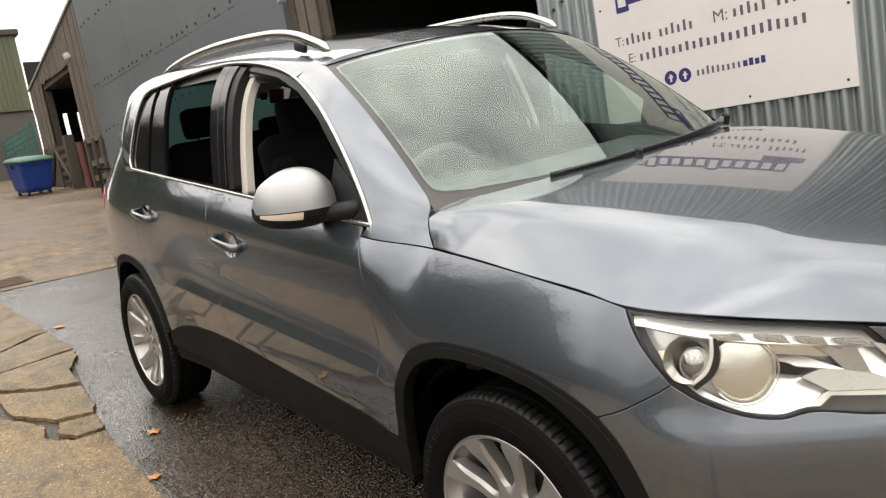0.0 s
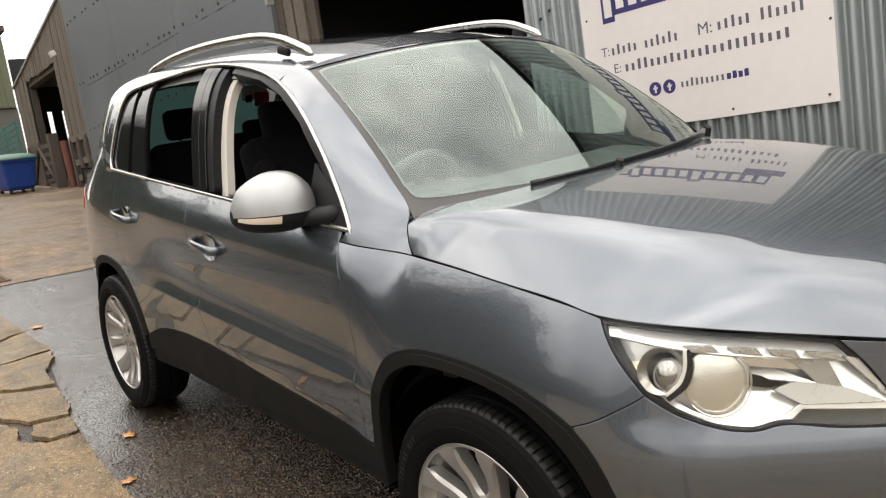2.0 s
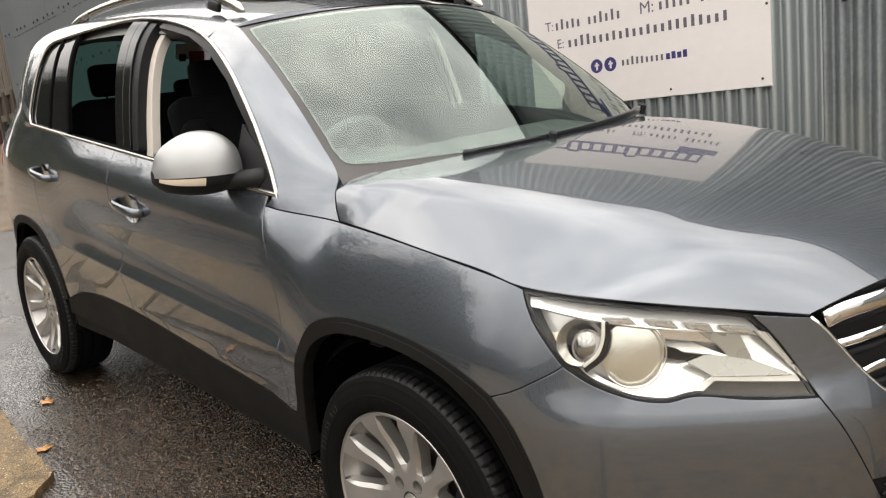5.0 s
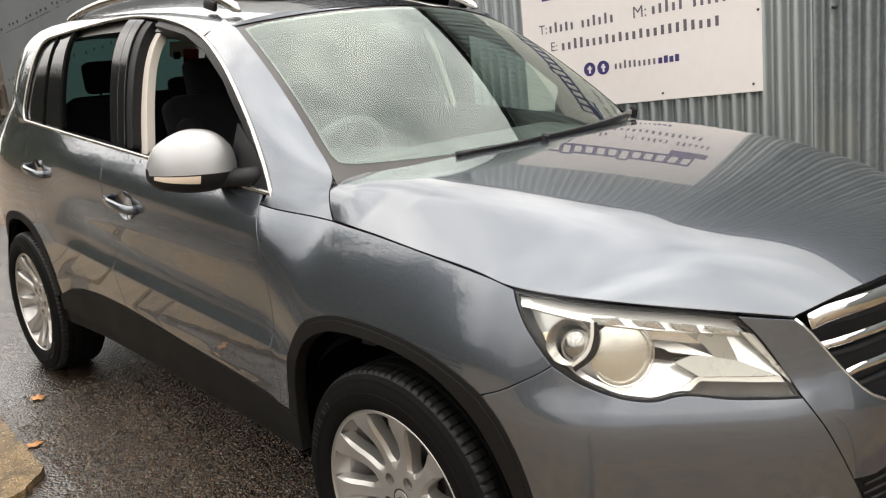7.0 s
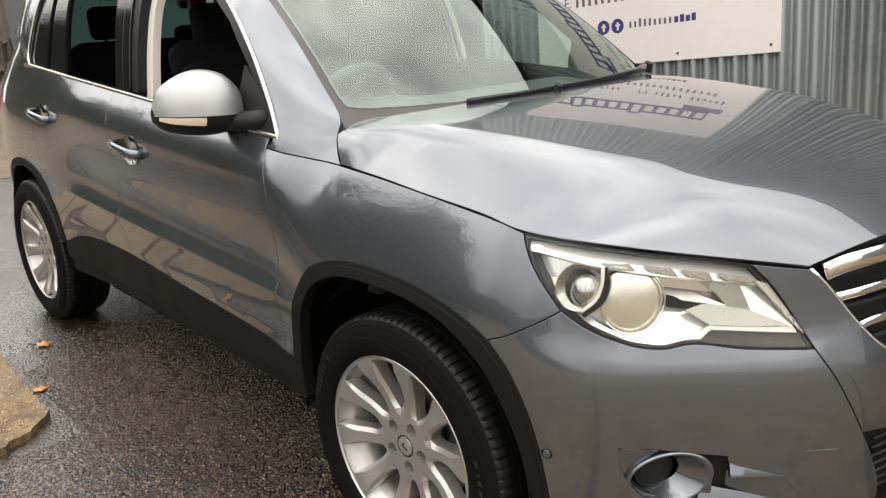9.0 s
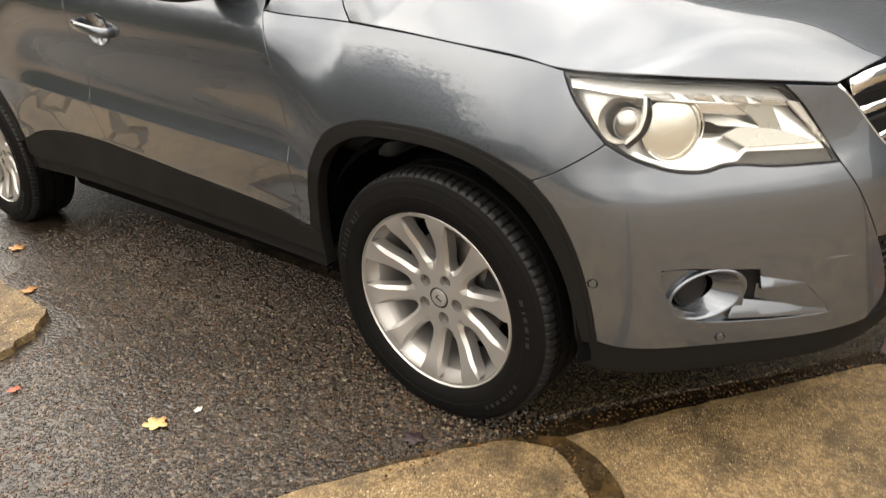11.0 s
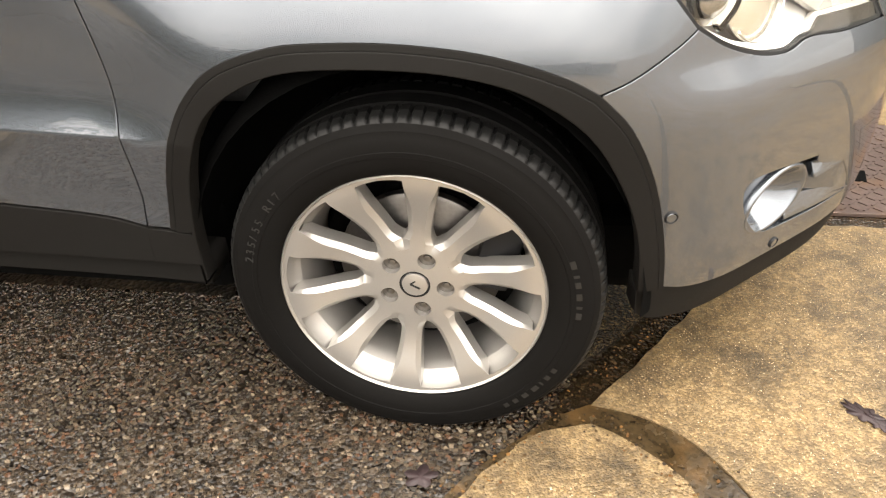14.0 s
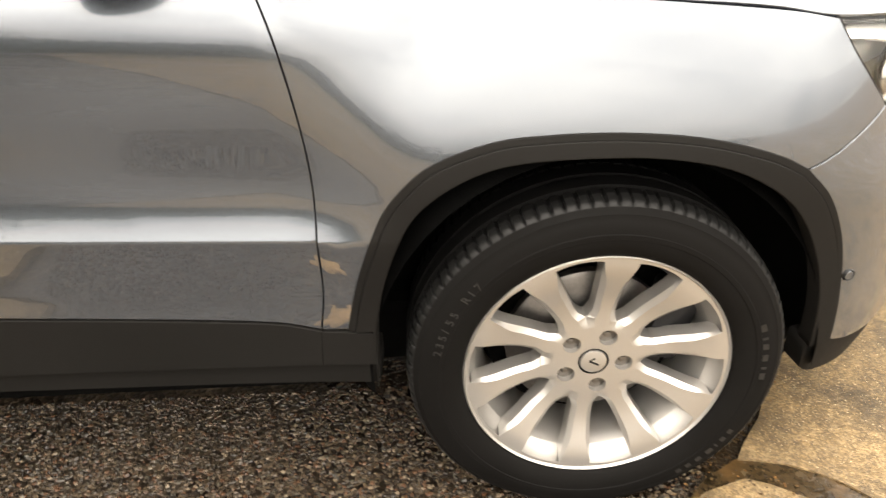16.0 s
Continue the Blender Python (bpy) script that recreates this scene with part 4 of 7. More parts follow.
# door handles: a bowl and a bar with chrome edge
for side in (1, -1):
    for hx, hz, tilt in ((-1.335, 0.952, 4), (-2.245, 1.005, 4)):
        y = flank(hx, hz)[1]
        tube("door_handle", [(hx - 0.095, (y + 0.004) * side, hz + 0.012), (hx - 0.080, (y - 0.030) * side, hz + 0.010), (hx - 0.03, (y - 0.038) * side, hz + 0.004), (hx + 0.04, (y - 0.036) * side, hz - 0.005), (hx + 0.085, (y - 0.024) * side, hz - 0.012), (hx + 0.10, (y + 0.002) * side, hz - 0.014)], PAINT, car, r=0.016, flat=(0.6, 1.0), segments=10)
        bowl, bent = [], []
        for q in (1.0, 0.8, 0.6, 0.4, 0.2, 0.03):
            for i in range(28):
                a = 2 * math.pi * i / 28
                bowl.append(Vector((hx + 0.01 + 0.068 * q * math.cos(a), (y - 0.0030) * side, hz - 0.006 + 0.050 * q * math.sin(a))))
                bent.append(Vector((-0.8 * q * math.cos(a), -1.0 * side, -0.9 * q * math.sin(a))).normalized())
        fs = [(i * 28 + j, i * 28 + (j + 1) % 28, (i + 1) * 28 + (j + 1) % 28, (i + 1) * 28 + j) for i in range(5) for j in range(28)]
        make("handle_bowl", bowl, [f if side > 0 else f[::-1] for f in fs], PAINT, car, normals=bent)


# ---- head lamps ----
def on(s, z, off, side=1):
    P, n = Vector(flank(s, z)), surface_normal(flank, s, z)
    if n.dot(P - Vector((0.1, 0, 0.7))) < 0:
        n = -n
    P = lean((P.x + n.x * off, P.y + n.y * off, P.z + n.z * off)) if side > 0 else lean((P.x + n.x * off, -(P.y + n.y * off), P.z + n.z * off))
    return P, Vector((n.x, n.y * side, n.z))


def dish(name, s, z, off, r, depth, material, parent, side, label="", rim=0.0, squash=1.0):
    P, n = on(s, z, off, side)
    n = (n + Vector((0.5, 0, 0))).normalized()
    m = Matrix.Translation(P) @ n.to_track_quat("-Y", "Z").to_matrix().to_4x4()
    prof = [(r * math.sin(q * math.pi / 2), depth * (1 - math.cos(q * math.pi / 2)) - depth) for q in (i / 8 for i in range(9))]
    if rim:
        prof += [(r + rim, 0.0), (r + rim, 0.006)]
    return turned(name, prof, material, parent, label, segments=40, at=m)


def sunk(depth):
    """The flank's surface set in by a depth that may change along and up it."""
    def S(s, z):
        P, n = Vector(flank(s, z)), surface_normal(flank, s, z)
        if n.dot(P - Vector((0.1, 0, 0.7))) < 0:
            n = -n
        return tuple(P - n * depth(s, z))
    return S


def oval(s, z, rs, rz, n=32, a0=0.0, a1=360.0):
    return [(s + rs * math.cos(math.radians(a0 + (a1 - a0) * i / n)), z + rz * math.sin(math.radians(a0 + (a1 - a0) * i / n))) for i in range(n if a1 - a0 >= 360 else n + 1)]


LAMP_GREY = mat("satin_lamp_grey", (0.40, 0.395, 0.37), rough=0.28, metal=0.5, vary=0.05, fine=300, broad=20)
LAMP_DISC = mat("satin_lamp_disc", (0.72, 0.70, 0.64), rough=0.24, metal=0.8, vary=0.04, fine=300, broad=14)
LAMP_AMBER = mat("amber_tinted_reflector", (0.62, 0.52, 0.40), rough=0.2, metal=0.6, vary=0.3, fine=120, broad=30, bump=0.4)
LAMP_WHITE = mat("bright_lamp_reflector", (0.84, 0.835, 0.82), rough=0.22, metal=0.45, vary=0.02, fine=300, broad=14)
SMOKED = mat("smoked_reflex_lens", (0.036, 0.030, 0.023), rough=0.3, vary=0.6, fine=160, broad=40, bump=0.4, coat=0.15, spec=0.3)
DARK_CHROME = mat("dark_lamp_chrome", (0.42, 0.40, 0.37), rough=0.12, metal=1.0, vary=0.2, fine=60, broad=25)
PROJECTOR = mat("projector_glass", (0.36, 0.35, 0.34), rough=0.03, metal=0.85, vary=0.1)
floor_up = sunk(lambda s, z: 0.006 + 0.62 * max(0.0, z - 0.735))
band_up = sunk(lambda s, z: 0.006 + 0.75 * max(0.0, z - (0.868 + (0.63 - s) * 0.155)))
panel_up = sunk(lambda s, z: 0.010 + 0.30 * max(0.0, z - 0.76))
blade_up = sunk(lambda s, z: 0.016 + 0.9 * max(0.0, z - 0.804))
level = [sunk(lambda s, z, d=d: d) for d in (0.006, 0.011, 0.016, 0.022)]
for side in (1, -1):
    lens = patch("head_lamp", flank, shrink(lamp_outline, 0.003), LENS, car, "clear head lamp with satin and chrome reflectors", skirt=0, res=0.03, mirror=side, off=-0.001)
    patch("lamp_surround", flank, lamp_outline, BLACK, lens, skirt=0.05, off=-0.006, res=0.03, mirror=side, holes=[shrink(lamp_outline, 0.006)])
    patch("lamp_housing", flank, shrink(lamp_outline, 0.005), LAMP_WHITE, lens, skirt=0, off=-0.055, res=0.03, mirror=side)
    patch("lower_tray", floor_up, loop([(0.470, 0.800), (0.515, 0.772), (0.590, 0.746), (0.655, 0.738), (0.70, 0.744), (0.748, 0.769), (0.704, 0.797), (0.668, 0.806)], chain((0.660, 0.800), (0.645, 0.778), (0.618, 0.762), (0.585, 0.757), (0.545, 0.768), (0.505, 0.788))), LAMP_WHITE, lens, "bright lower reflector", skirt=0.006, mirror=side, res=0.015)
    patch("upper_band", band_up, loop(chain((0.372, 0.905), (0.42, 0.901), (0.52, 0.886), (0.63, 0.868), (0.74, 0.855), (0.842, 0.843)), chain((0.818, 0.870), (0.74, 0.884), (0.62, 0.900), (0.50, 0.915), (0.40, 0.924), (0.362, 0.922))), LAMP_WHITE, lens, "bright upper reflector band", skirt=0.006, mirror=side, res=0.015)
    for (ax, az), (bx, bz), (cx, cz) in (((0.532, 0.890), (0.589, 0.887), (0.605, 0.874)), ((0.621, 0.883), (0.673, 0.876), (0.684, 0.863)), ((0.693, 0.873), (0.741, 0.866), (0.750, 0.853)), ((0.759, 0.863), (0.810, 0.857), (0.825, 0.845))):
        dx, dz = ax + (cx - bx) * 1.0, az + (cz - bz) * 0.85
        cell = patch("band_cell", level[0], [(ax, az), (bx, bz), (cx, cz), (dx, dz)], LAMP_GREY, lens, "clear chrome-edged cell", skirt=0.008, res=0.02, mirror=side)
        patch("cell_mirror", level[0], [(ax + (bx - ax) * 0.30, az + (bz - az) * 0.30 - 0.003), (bx - 0.006, bz - 0.003), (cx - 0.010, cz + 0.002), (dx + (cx - dx) * 0.35, dz + (cz - dz) * 0.35 + 0.002)], CHROME, cell, off=0.001, skirt=0, res=0.02, mirror=side)
    # the satin disc, cut by the black collar of the projector
    bulge = sunk(lambda s, z: 0.021 - 0.011 * max(0.0, 1 - ((s - 0.597) / 0.066) ** 2 - ((z - 0.818) / 0.062) ** 2))
    patch("main_reflector", bulge, oval(0.597, 0.818, 0.0640, 0.0605, 48), LAMP_DISC, lens, "satin round reflector", skirt=0.02, res=0.012, mirror=side)
    ring_pts = [on(s, z, -0.011, side)[0] for s, z in oval(0.597, 0.818, 0.0650, 0.0612, 36, -140, 62)]
    tube("reflector_ring", ring_pts, CHROME, lens, r=0.0022, segments=8)
    patch("side_reflector", panel_up, [(0.374, 0.906), (0.45, 0.895), (0.545, 0.882), (0.53, 0.80), (0.475, 0.797), (0.440, 0.815), (0.412, 0.858)], LAMP_AMBER, lens, "amber-tinted chrome bowl", off=-0.016, skirt=0.004, res=0.015, mirror=side)
    patch("projector_collar", level[0], loop(chain((0.545, 0.882), (0.5505, 0.850), (0.538, 0.815), (0.502, 0.788)), chain((0.496, 0.795), (0.526, 0.819), (0.538, 0.850), (0.539, 0.882))), GLOSS_BLACK, lens, skirt=0.012, res=0.02, mirror=side, off=0.002)
    patch("dip_ring", level[0], loop(chain((0.5385, 0.882), (0.5375, 0.850), (0.5255, 0.820), (0.4965, 0.797)), chain((0.494, 0.800), (0.521, 0.823), (0.532, 0.850), (0.532, 0.883))), LAMP_CHROME, lens, skirt=0.02, res=0.02, mirror=side, off=0.0025)
    bowl = sunk(lambda s, z: 0.012 + 0.024 * max(0.0, 1 - ((s - 0.486) / 0.053) ** 2 - ((z - 0.843) / 0.047) ** 2))
    patch("dip_bowl", bowl, oval(0.486, 0.843, 0.0520, 0.0455, 40), DARK_CHROME, lens, "chrome bowl", skirt=0, res=0.010, mirror=side)
    dome = sunk(lambda s, z: 0.022 - 0.019 * max(0.0, 1 - ((s - 0.502) / 0.036) ** 2 - ((z - 0.834) / 0.034) ** 2))
    patch("dip_projector", dome, oval(0.502, 0.834, 0.0335, 0.0325, 32), PROJECTOR, lens, "glass projector", skirt=0, res=0.006, mirror=side)
    patch("indicator_bowl", level[3], [(0.648, 0.861), (0.719, 0.856), (0.758, 0.828), (0.655, 0.843)], CHROME, lens, "chrome indicator bowl", skirt=0.01, mirror=side, res=0.015)
    patch("indicator_blade", blade_up, [(0.655, 0.843), (0.700, 0.834), (0.780, 0.804), (0.700, 0.815), (0.659, 0.826)], LAMP_WHITE, lens, skirt=0.004, mirror=side, res=0.015)
    patch("indicator_shade", level[3], [(0.659, 0.826), (0.700, 0.815), (0.780, 0.804), (0.735, 0.806), (0.700, 0.798), (0.662, 0.804)], GLOSS_BLACK, lens, skirt=0.004, mirror=side, res=0.015, off=-0.006)
    patch("indicator_wall", level[2], [(0.719, 0.856), (0.799, 0.846), (0.826, 0.793), (0.780, 0.804), (0.758, 0.828)], LAMP_GREY, lens, skirt=0.01, mirror=side, res=0.02)
    patch("indicator_floor", sunk(lambda s, z: 0.008 + 0.25 * max(0.0, z - 0.765)), [(0.704, 0.797), (0.735, 0.806), (0.780, 0.804), (0.826, 0.793), (0.900, 0.765), (0.749, 0.770)], LAMP_GREY, lens, skirt=0.01, mirror=side, res=0.02)
    patch("ribbed_panel", panel_up, [(0.799, 0.846), (0.830, 0.844), (0.917, 0.762), (0.900, 0.765), (0.826, 0.793)], LAMP_WHITE, lens, "cream ribbed reflector", skirt=0.006, mirror=side, res=0.015)
    for i in range(5):
        patch("rib", level[0], [(0.826 + i * 0.0055, 0.850 - i * 0.001), (0.829 + i * 0.0055, 0.850 - i * 0.001), (0.916 + i * 0.0045, 0.762 - i * 0.004), (0.913 + i * 0.0045, 0.762 - i * 0.004)], LAMP_WHITE if i % 2 else LAMP_GREY, lens, skirt=0.006, mirror=side, res=0.03)
    patch("marker_rim", level[1], [(0.700, 0.741), (0.722, 0.736), (0.938, 0.731), (0.930, 0.763), (0.748, 0.769)], LAMP_CHROME, lens, skirt=0.01, mirror=side, res=0.02)
    patch("side_marker", level[0], [(0.724, 0.740), (0.926, 0.730), (0.919, 0.751), (0.750, 0.761)], SMOKED, lens, "smoked reflex strip", skirt=0.01, mirror=side, res=0.02)
    # fog lamp in its recess, with two blades
    dish("fog_lamp", 0.660, 0.464, -0.038, 0.038, 0.010, BLACK, car, side, "round fog lamp in painted bezel", rim=0.004)
    rows = []
    for q, off, back in ((1.0, -0.016, 0), (0.975, -0.004, 0), (0.94, 0.001, 0), (0.89, 0.001, 0.001), (0.85, -0.003, 0.002), (0.80, -0.010, 0.004), (0.72, -0.020, 0.010), (0.64, -0.030, 0.016), (0.56, -0.040, 0.022)):
        row = []
        for i in range(40):
            a = 2 * math.pi * i / 40
            row.append(on(0.682 + 0.088 * q * math.cos(a) - back, 0.467 + 0.061 * q * math.sin(a) + 0.012 * q * math.cos(a) - (1 - q) * 0.01, off, side)[0])
        rows.append(row)
    skin("fog_bezel", rows, PAINT, car, "painted fog lamp bezel", closed=True, flip=side < 0)
    patch("fog_recess", flank, shrink(FOG, -0.003), BLACK, car, holes=[oval(0.682, 0.467, 0.076, 0.050)], off=-0.030, skirt=0, mirror=side, res=0.03)
    cup = loop(chain((0.575, 0.500), (0.580, 0.523), (0.63, 0.5245), (0.70, 0.518)), chain((0.70, 0.518), (0.755, 0.500), (0.767, 0.478), (0.768, 0.43), (0.765, 0.388)), chain((0.765, 0.388), (0.72, 0.392), (0.69, 0.396), (0.643, 0.410), (0.602, 0.450), (0.575, 0.500)))
    patch("fog_cup", flank, cup, PAINT, car, "painted cup round the fog lamp", holes=[oval(0.682, 0.467, 0.078, 0.052)], off=-0.013, skirt=0.012, mirror=side, res=0.02)
    low1, low2 = (lambda s: 0.469 + (s - 0.775) * 0.030), (lambda s: 0.402 - (s - 0.755) * 0.072)
    patch("fog_fin", sunk(lambda s, z: 0.0010 + 0.5 * max(0.0, z - low1(s))), [(0.800, low1(0.800)), (0.83, low1(0.83)), (0.896, low1(0.896)), (0.893, 0.4765), (0.83, 0.4900), (0.800, 0.4960)], PAINT, car, "painted fin beside the fog lamp", skirt=0.012, mirror=side, res=0.012)
    patch("fog_fin", sunk(lambda s, z: 0.0010 + 0.5 * max(0.0, z - low2(s))), [(0.735, low2(0.735)), (0.85, low2(0.85)), (0.984, low2(0.984)), (0.975, 0.3925), (0.87, 0.4180), (0.755, 0.4400)], PAINT, car, "painted fin beside the fog lamp", skirt=0.012, mirror=side, res=0.012)
    patch("fog_web", sunk(lambda s, z: 0.002 + 0.24 * max(0.0, 0.90 - s)), [(0.800, 0.467), (0.897, 0.470), (0.943, 0.424), (0.970, 0.394), (0.87, 0.420), (0.800, 0.431)], PAINT, car, mirror=side, skirt=0.004, res=0.02)
    for s, z in ((0.438, 0.502), (0.723, 0.356)):
        P, n = on(s, z, 0.0005, side)
        m = Matrix.Translation(P) @ n.to_track_quat("-Y", "Z").to_matrix().to_4x4()
        turned("parking_sensor", [(0.0001, -0.002), (0.008, -0.002), (0.009, -0.001)], PAINT, car, segments=20, at=m)
        turned("sensor_ring", [(0.009, -0.001), (0.0105, -0.003), (0.012, 0.001)], BLACK, car, segments=20, at=m)

# washer flap on the bumper
for side in (1, -1):
    patch("washer_flap", flank, [(0.93, 0.525), (0.985, 0.523), (1.01, 0.522), (1.015, 0.48), (0.99, 0.478), (0.955, 0.478)], PAINT, car, off=0.001, skirt=0.003, mirror=side, res=0.03)

# grille: black field, chrome frame, two chrome bars
gr = loop(GRILLE_SIDE, [(NOSE, 0.656), (NOSE, 0.885), (1.2, 0.895), (1.03, 0.885)])
for side in (1, -1):
    grille = patch("grille", flank, gr, BLACK, car, "black grille with chrome bars", off=-0.045, skirt=0, mirror=side, res=0.05)
    frame_line = [on(s, z, -0.004, side)[0] for s, z in GRILLE_SIDE[::3]]
    tube("grille_frame", frame_line, CHROME, grille, "chrome grille frame", r=0.0045, flat=(0.8, 1.1), segments=8)
    top = [on(s, z, -0.008, side)[0] for s, z in chain((0.968, 0.858), (1.03, 0.872), (1.15, 0.88), (1.28, 0.882), (NOSE, 0.882))]
    tube("grille_top_bar", top, CHROME, grille, "chrome grille top bar", r=0.020, flat=(0.5, 1.0), segments=10)
    for z0 in (0.815, 0.755):
        bar = [on(s, z, -0.010, side)[0] for s, z in chain((0.995 + (0.815 - z0) * 0.8, z0 - 0.006), (1.10, z0 + 0.002), (1.2, z0 + 0.004), (NOSE, z0 + 0.004))]
        tube("grille_bar", bar, CHROME, grille, "chrome grille bar", r=0.0105, flat=(0.7, 1.0), segments=10)
    for z0 in (0.845, 0.785, 0.725):
        bar = [on(s, z, -0.030, side)[0] for s, z in chain((1.0 + (0.82 - z0) * 0.75, z0), (1.10, z0 + 0.002), (1.2, z0 + 0.004), (NOSE, z0 + 0.004))]
        tube("grille_slat", bar, BLACK, grille, r=0.008, segments=8)
    intake = patch("lower_intake", flank, loop([(1.065, 0.546), (1.12, 0.543), (1.2, 0.563), (NOSE, 0.573), (NOSE, 0.36), (1.16, 0.365), (1.14, 0.42), (1.10, 0.495)]), BLACK, car, "black mesh lower intake", off=-0.035, skirt=0, mirror=side, res=0.04)
    for i in range(9):
        z0 = 0.385 + i * 0.021
        tube("intake_slat", [on(s, z0, -0.02, side)[0] for s in (1.12, 1.2, 1.3, 1.4, NOSE)], BLACK, intake, r=0.004, segments=6)

# ---- wheels ----
def letter_mesh(text, size):
    """A raised character as a mesh, lying in the xy plane."""
    cu = bpy.data.curves.new("letters", "FONT")
    cu.body, cu.size, cu.extrude = text, size, 0.0006
    tmp = bpy.data.objects.new("letters", cu)
    scene.collection.objects.link(tmp)
    me = bpy.data.meshes.new_from_object(tmp.evaluated_get(bpy.context.evaluated_depsgraph_get()))
    bpy.data.objects.remove(tmp)
    me.materials.clear()
    me.materials.append(LETTER)
    return me


LETTER = mat("raised_rubber_lettering", (0.0105, 0.0100, 0.0095), rough=0.6, vary=0.3, fine=300, broad=20)
FAINT = mat("worn_rubber_lettering", (0.0030, 0.0028, 0.0027), rough=0.62, vary=0.4, fine=300, broad=30)


def build_wheel(x, side):
    """A ten-spoke alloy wheel; its axle lies along y, its outer face towards -y."""
    hub = new("wheel")
    hub.parent = car
    hub.matrix_basis = pose(x, 0.785 * -side, 0.335, 0, 0, 0) if side > 0 else pose(x, 0.785, 0.335, 0, 0, 180)

    def tread(a, r, y):
        """Cut the shoulder into blocks and flatten the foot on the ground."""
        if r > 0.336 and abs(y) > 0.05:
            k = (a * 95 / (2 * math.pi)) % 1.0
            if k < 0.13:
                r -= 0.006 * min(1.0, (r - 0.334) / 0.006)
        z = r * math.sin(a)
        if z < -0.3345:
            r = -0.3345 / math.sin(a)
        return r, y

    wall = [(0.2412, -0.088), (0.2424, -0.098), (0.2450, -0.105), (0.2510, -0.1095), (0.262, -0.1145), (0.275, -0.1165), (0.281, -0.1165), (0.282, -0.1178), (0.290, -0.1178), (0.291, -0.1165), (0.302, -0.1155), (0.312, -0.1125), (0.320, -0.1085), (0.3225, -0.1085), (0.327, -0.104), (0.3325, -0.0995)]
    tyre = turned("tyre", wall, RUBBER, hub, "black rubber tyre", segments=760, shape=tread)
    turned("shoulder", [(0.3325, -0.0995), (0.3375, -0.0955), (0.3415, -0.088), (0.344, -0.072)], SHOULDER, tyre, "notched tread shoulder", segments=760, shape=tread)
    crown = [(0.344, -0.072), (0.3445, -0.060), (0.3445, -0.053), (0.336, -0.052), (0.336, -0.044), (0.345, -0.043), (0.345, -0.006), (0.336, -0.005), (0.336, 0.005), (0.345, 0.006), (0.345, 0.043), (0.336, 0.044), (0.336, 0.052), (0.3445, 0.053), (0.342, 0.085), (0.332, 0.100), (0.312, 0.1125), (0.28, 0.1165), (0.25, 0.111), (0.236, 0.098)]
    turned("tread", crown, TREAD, tyre, "grooved tread", segments=760, shape=tread)
    rim = turned("rim", [(0.2150, -0.060), (0.2190, -0.066), (0.226, -0.076), (0.231, -0.088), (0.2340, -0.0975), (0.2350, -0.1015), (0.2375, -0.1045), (0.2405, -0.1015), (0.2405, -0.094), (0.236, -0.090)], ALLOY, hub, "silver ten-spoke alloy wheel", segments=120)
    rim.matrix_basis = Matrix.Translation((0, 0, 0.0012)) @ Matrix.Diagonal((1.012, 1.0, 1.012, 1.0))
    turned("barrel", [(0.2190, -0.066), (0.210, -0.045), (0.200, -0.02), (0.197, 0.03), (0.205, 0.09), (0.225, 0.105)], ALLOY, rim, segments=72)
    # the wheel's face: one casting with ten windows, ridged spokes that run out over the rim
    spoke_half = spline([(0.06, 0.0175), (0.09, 0.0200), (0.12, 0.0195), (0.15, 0.0212), (0.18, 0.0242), (0.205, 0.0275), (0.235, 0.0305)])
    SP = 83.0

    def gap(r, k):
        """Half the angle of the window beside a spoke, at that radius."""
        r_in, r_out = (0.090 if k % 2 else 0.096), 0.2296
        if not r_in < r < r_out:
            return 0.0
        open_ = max(0.0015, r * math.sin(math.radians(18)) - spoke_half(r))
        open_ *= min(1.0, math.sqrt((r - r_in) / 0.014), math.sqrt((r_out - r) / 0.0025))
        return math.degrees(math.asin(open_ / r))

    def flat_share(r):
        """How much of a spoke's width is its flat face; the rest slopes down to the windows."""
        return 0.50 + 0.08 * smooth(0.10, 0.16, r) + 0.39 * smooth(0.165, 0.2285, r)

    def depth_at(r, c):
        fw = flat_share(r)
        drop = 0.0085 * max(0.0, (abs(c) - fw) / (1 - fw)) * smooth(0.072, 0.098, r) * (1 - smooth(0.214, 0.2325, r))
        return -0.0715 - 0.0285 * smooth(0.055, 0.228, r) + 0.009 * smooth(0.055, 0.14, r) * (1 - smooth(0.14, 0.222, r)) + drop

    fverts, ffaces = [], []
    radii = [0.0750, 0.0785, 0.082, 0.086, 0.0899, 0.0903, 0.0915, 0.0935, 0.0959, 0.0963, 0.0975, 0.0995, 0.103, 0.107, 0.112, 0.120, 0.13, 0.14, 0.15, 0.16, 0.17, 0.18, 0.19, 0.198, 0.206, 0.212, 0.217, 0.221, 0.2245, 0.2270, 0.2284, 0.2292, 0.2295, 0.2298, 0.2325, 0.235]
    across = [-1.0, -0.75, -0.5, -0.25, -0.10, 0.0, 0.10, 0.25, 0.5, 0.75, 1.0]
    for k in range(10):
        base = len(fverts)
        for r in radii:
            fw = flat_share(r)
            for c in across:
                # the inner half of the columns spans the flat face, the outer half the slopes
                c = math.copysign(abs(c) * 2 * fw if abs(c) <= 0.5 else fw + (abs(c) - 0.5) * 2 * (1 - fw), c)
                side_k = k if c > 0 else k - 1
                a = math.radians(SP + 36 * k + c * (18 - gap(r, side_k)))
                fverts.append((r * math.cos(a), depth_at(r, c), r * math.sin(a)))
        m = len(across)
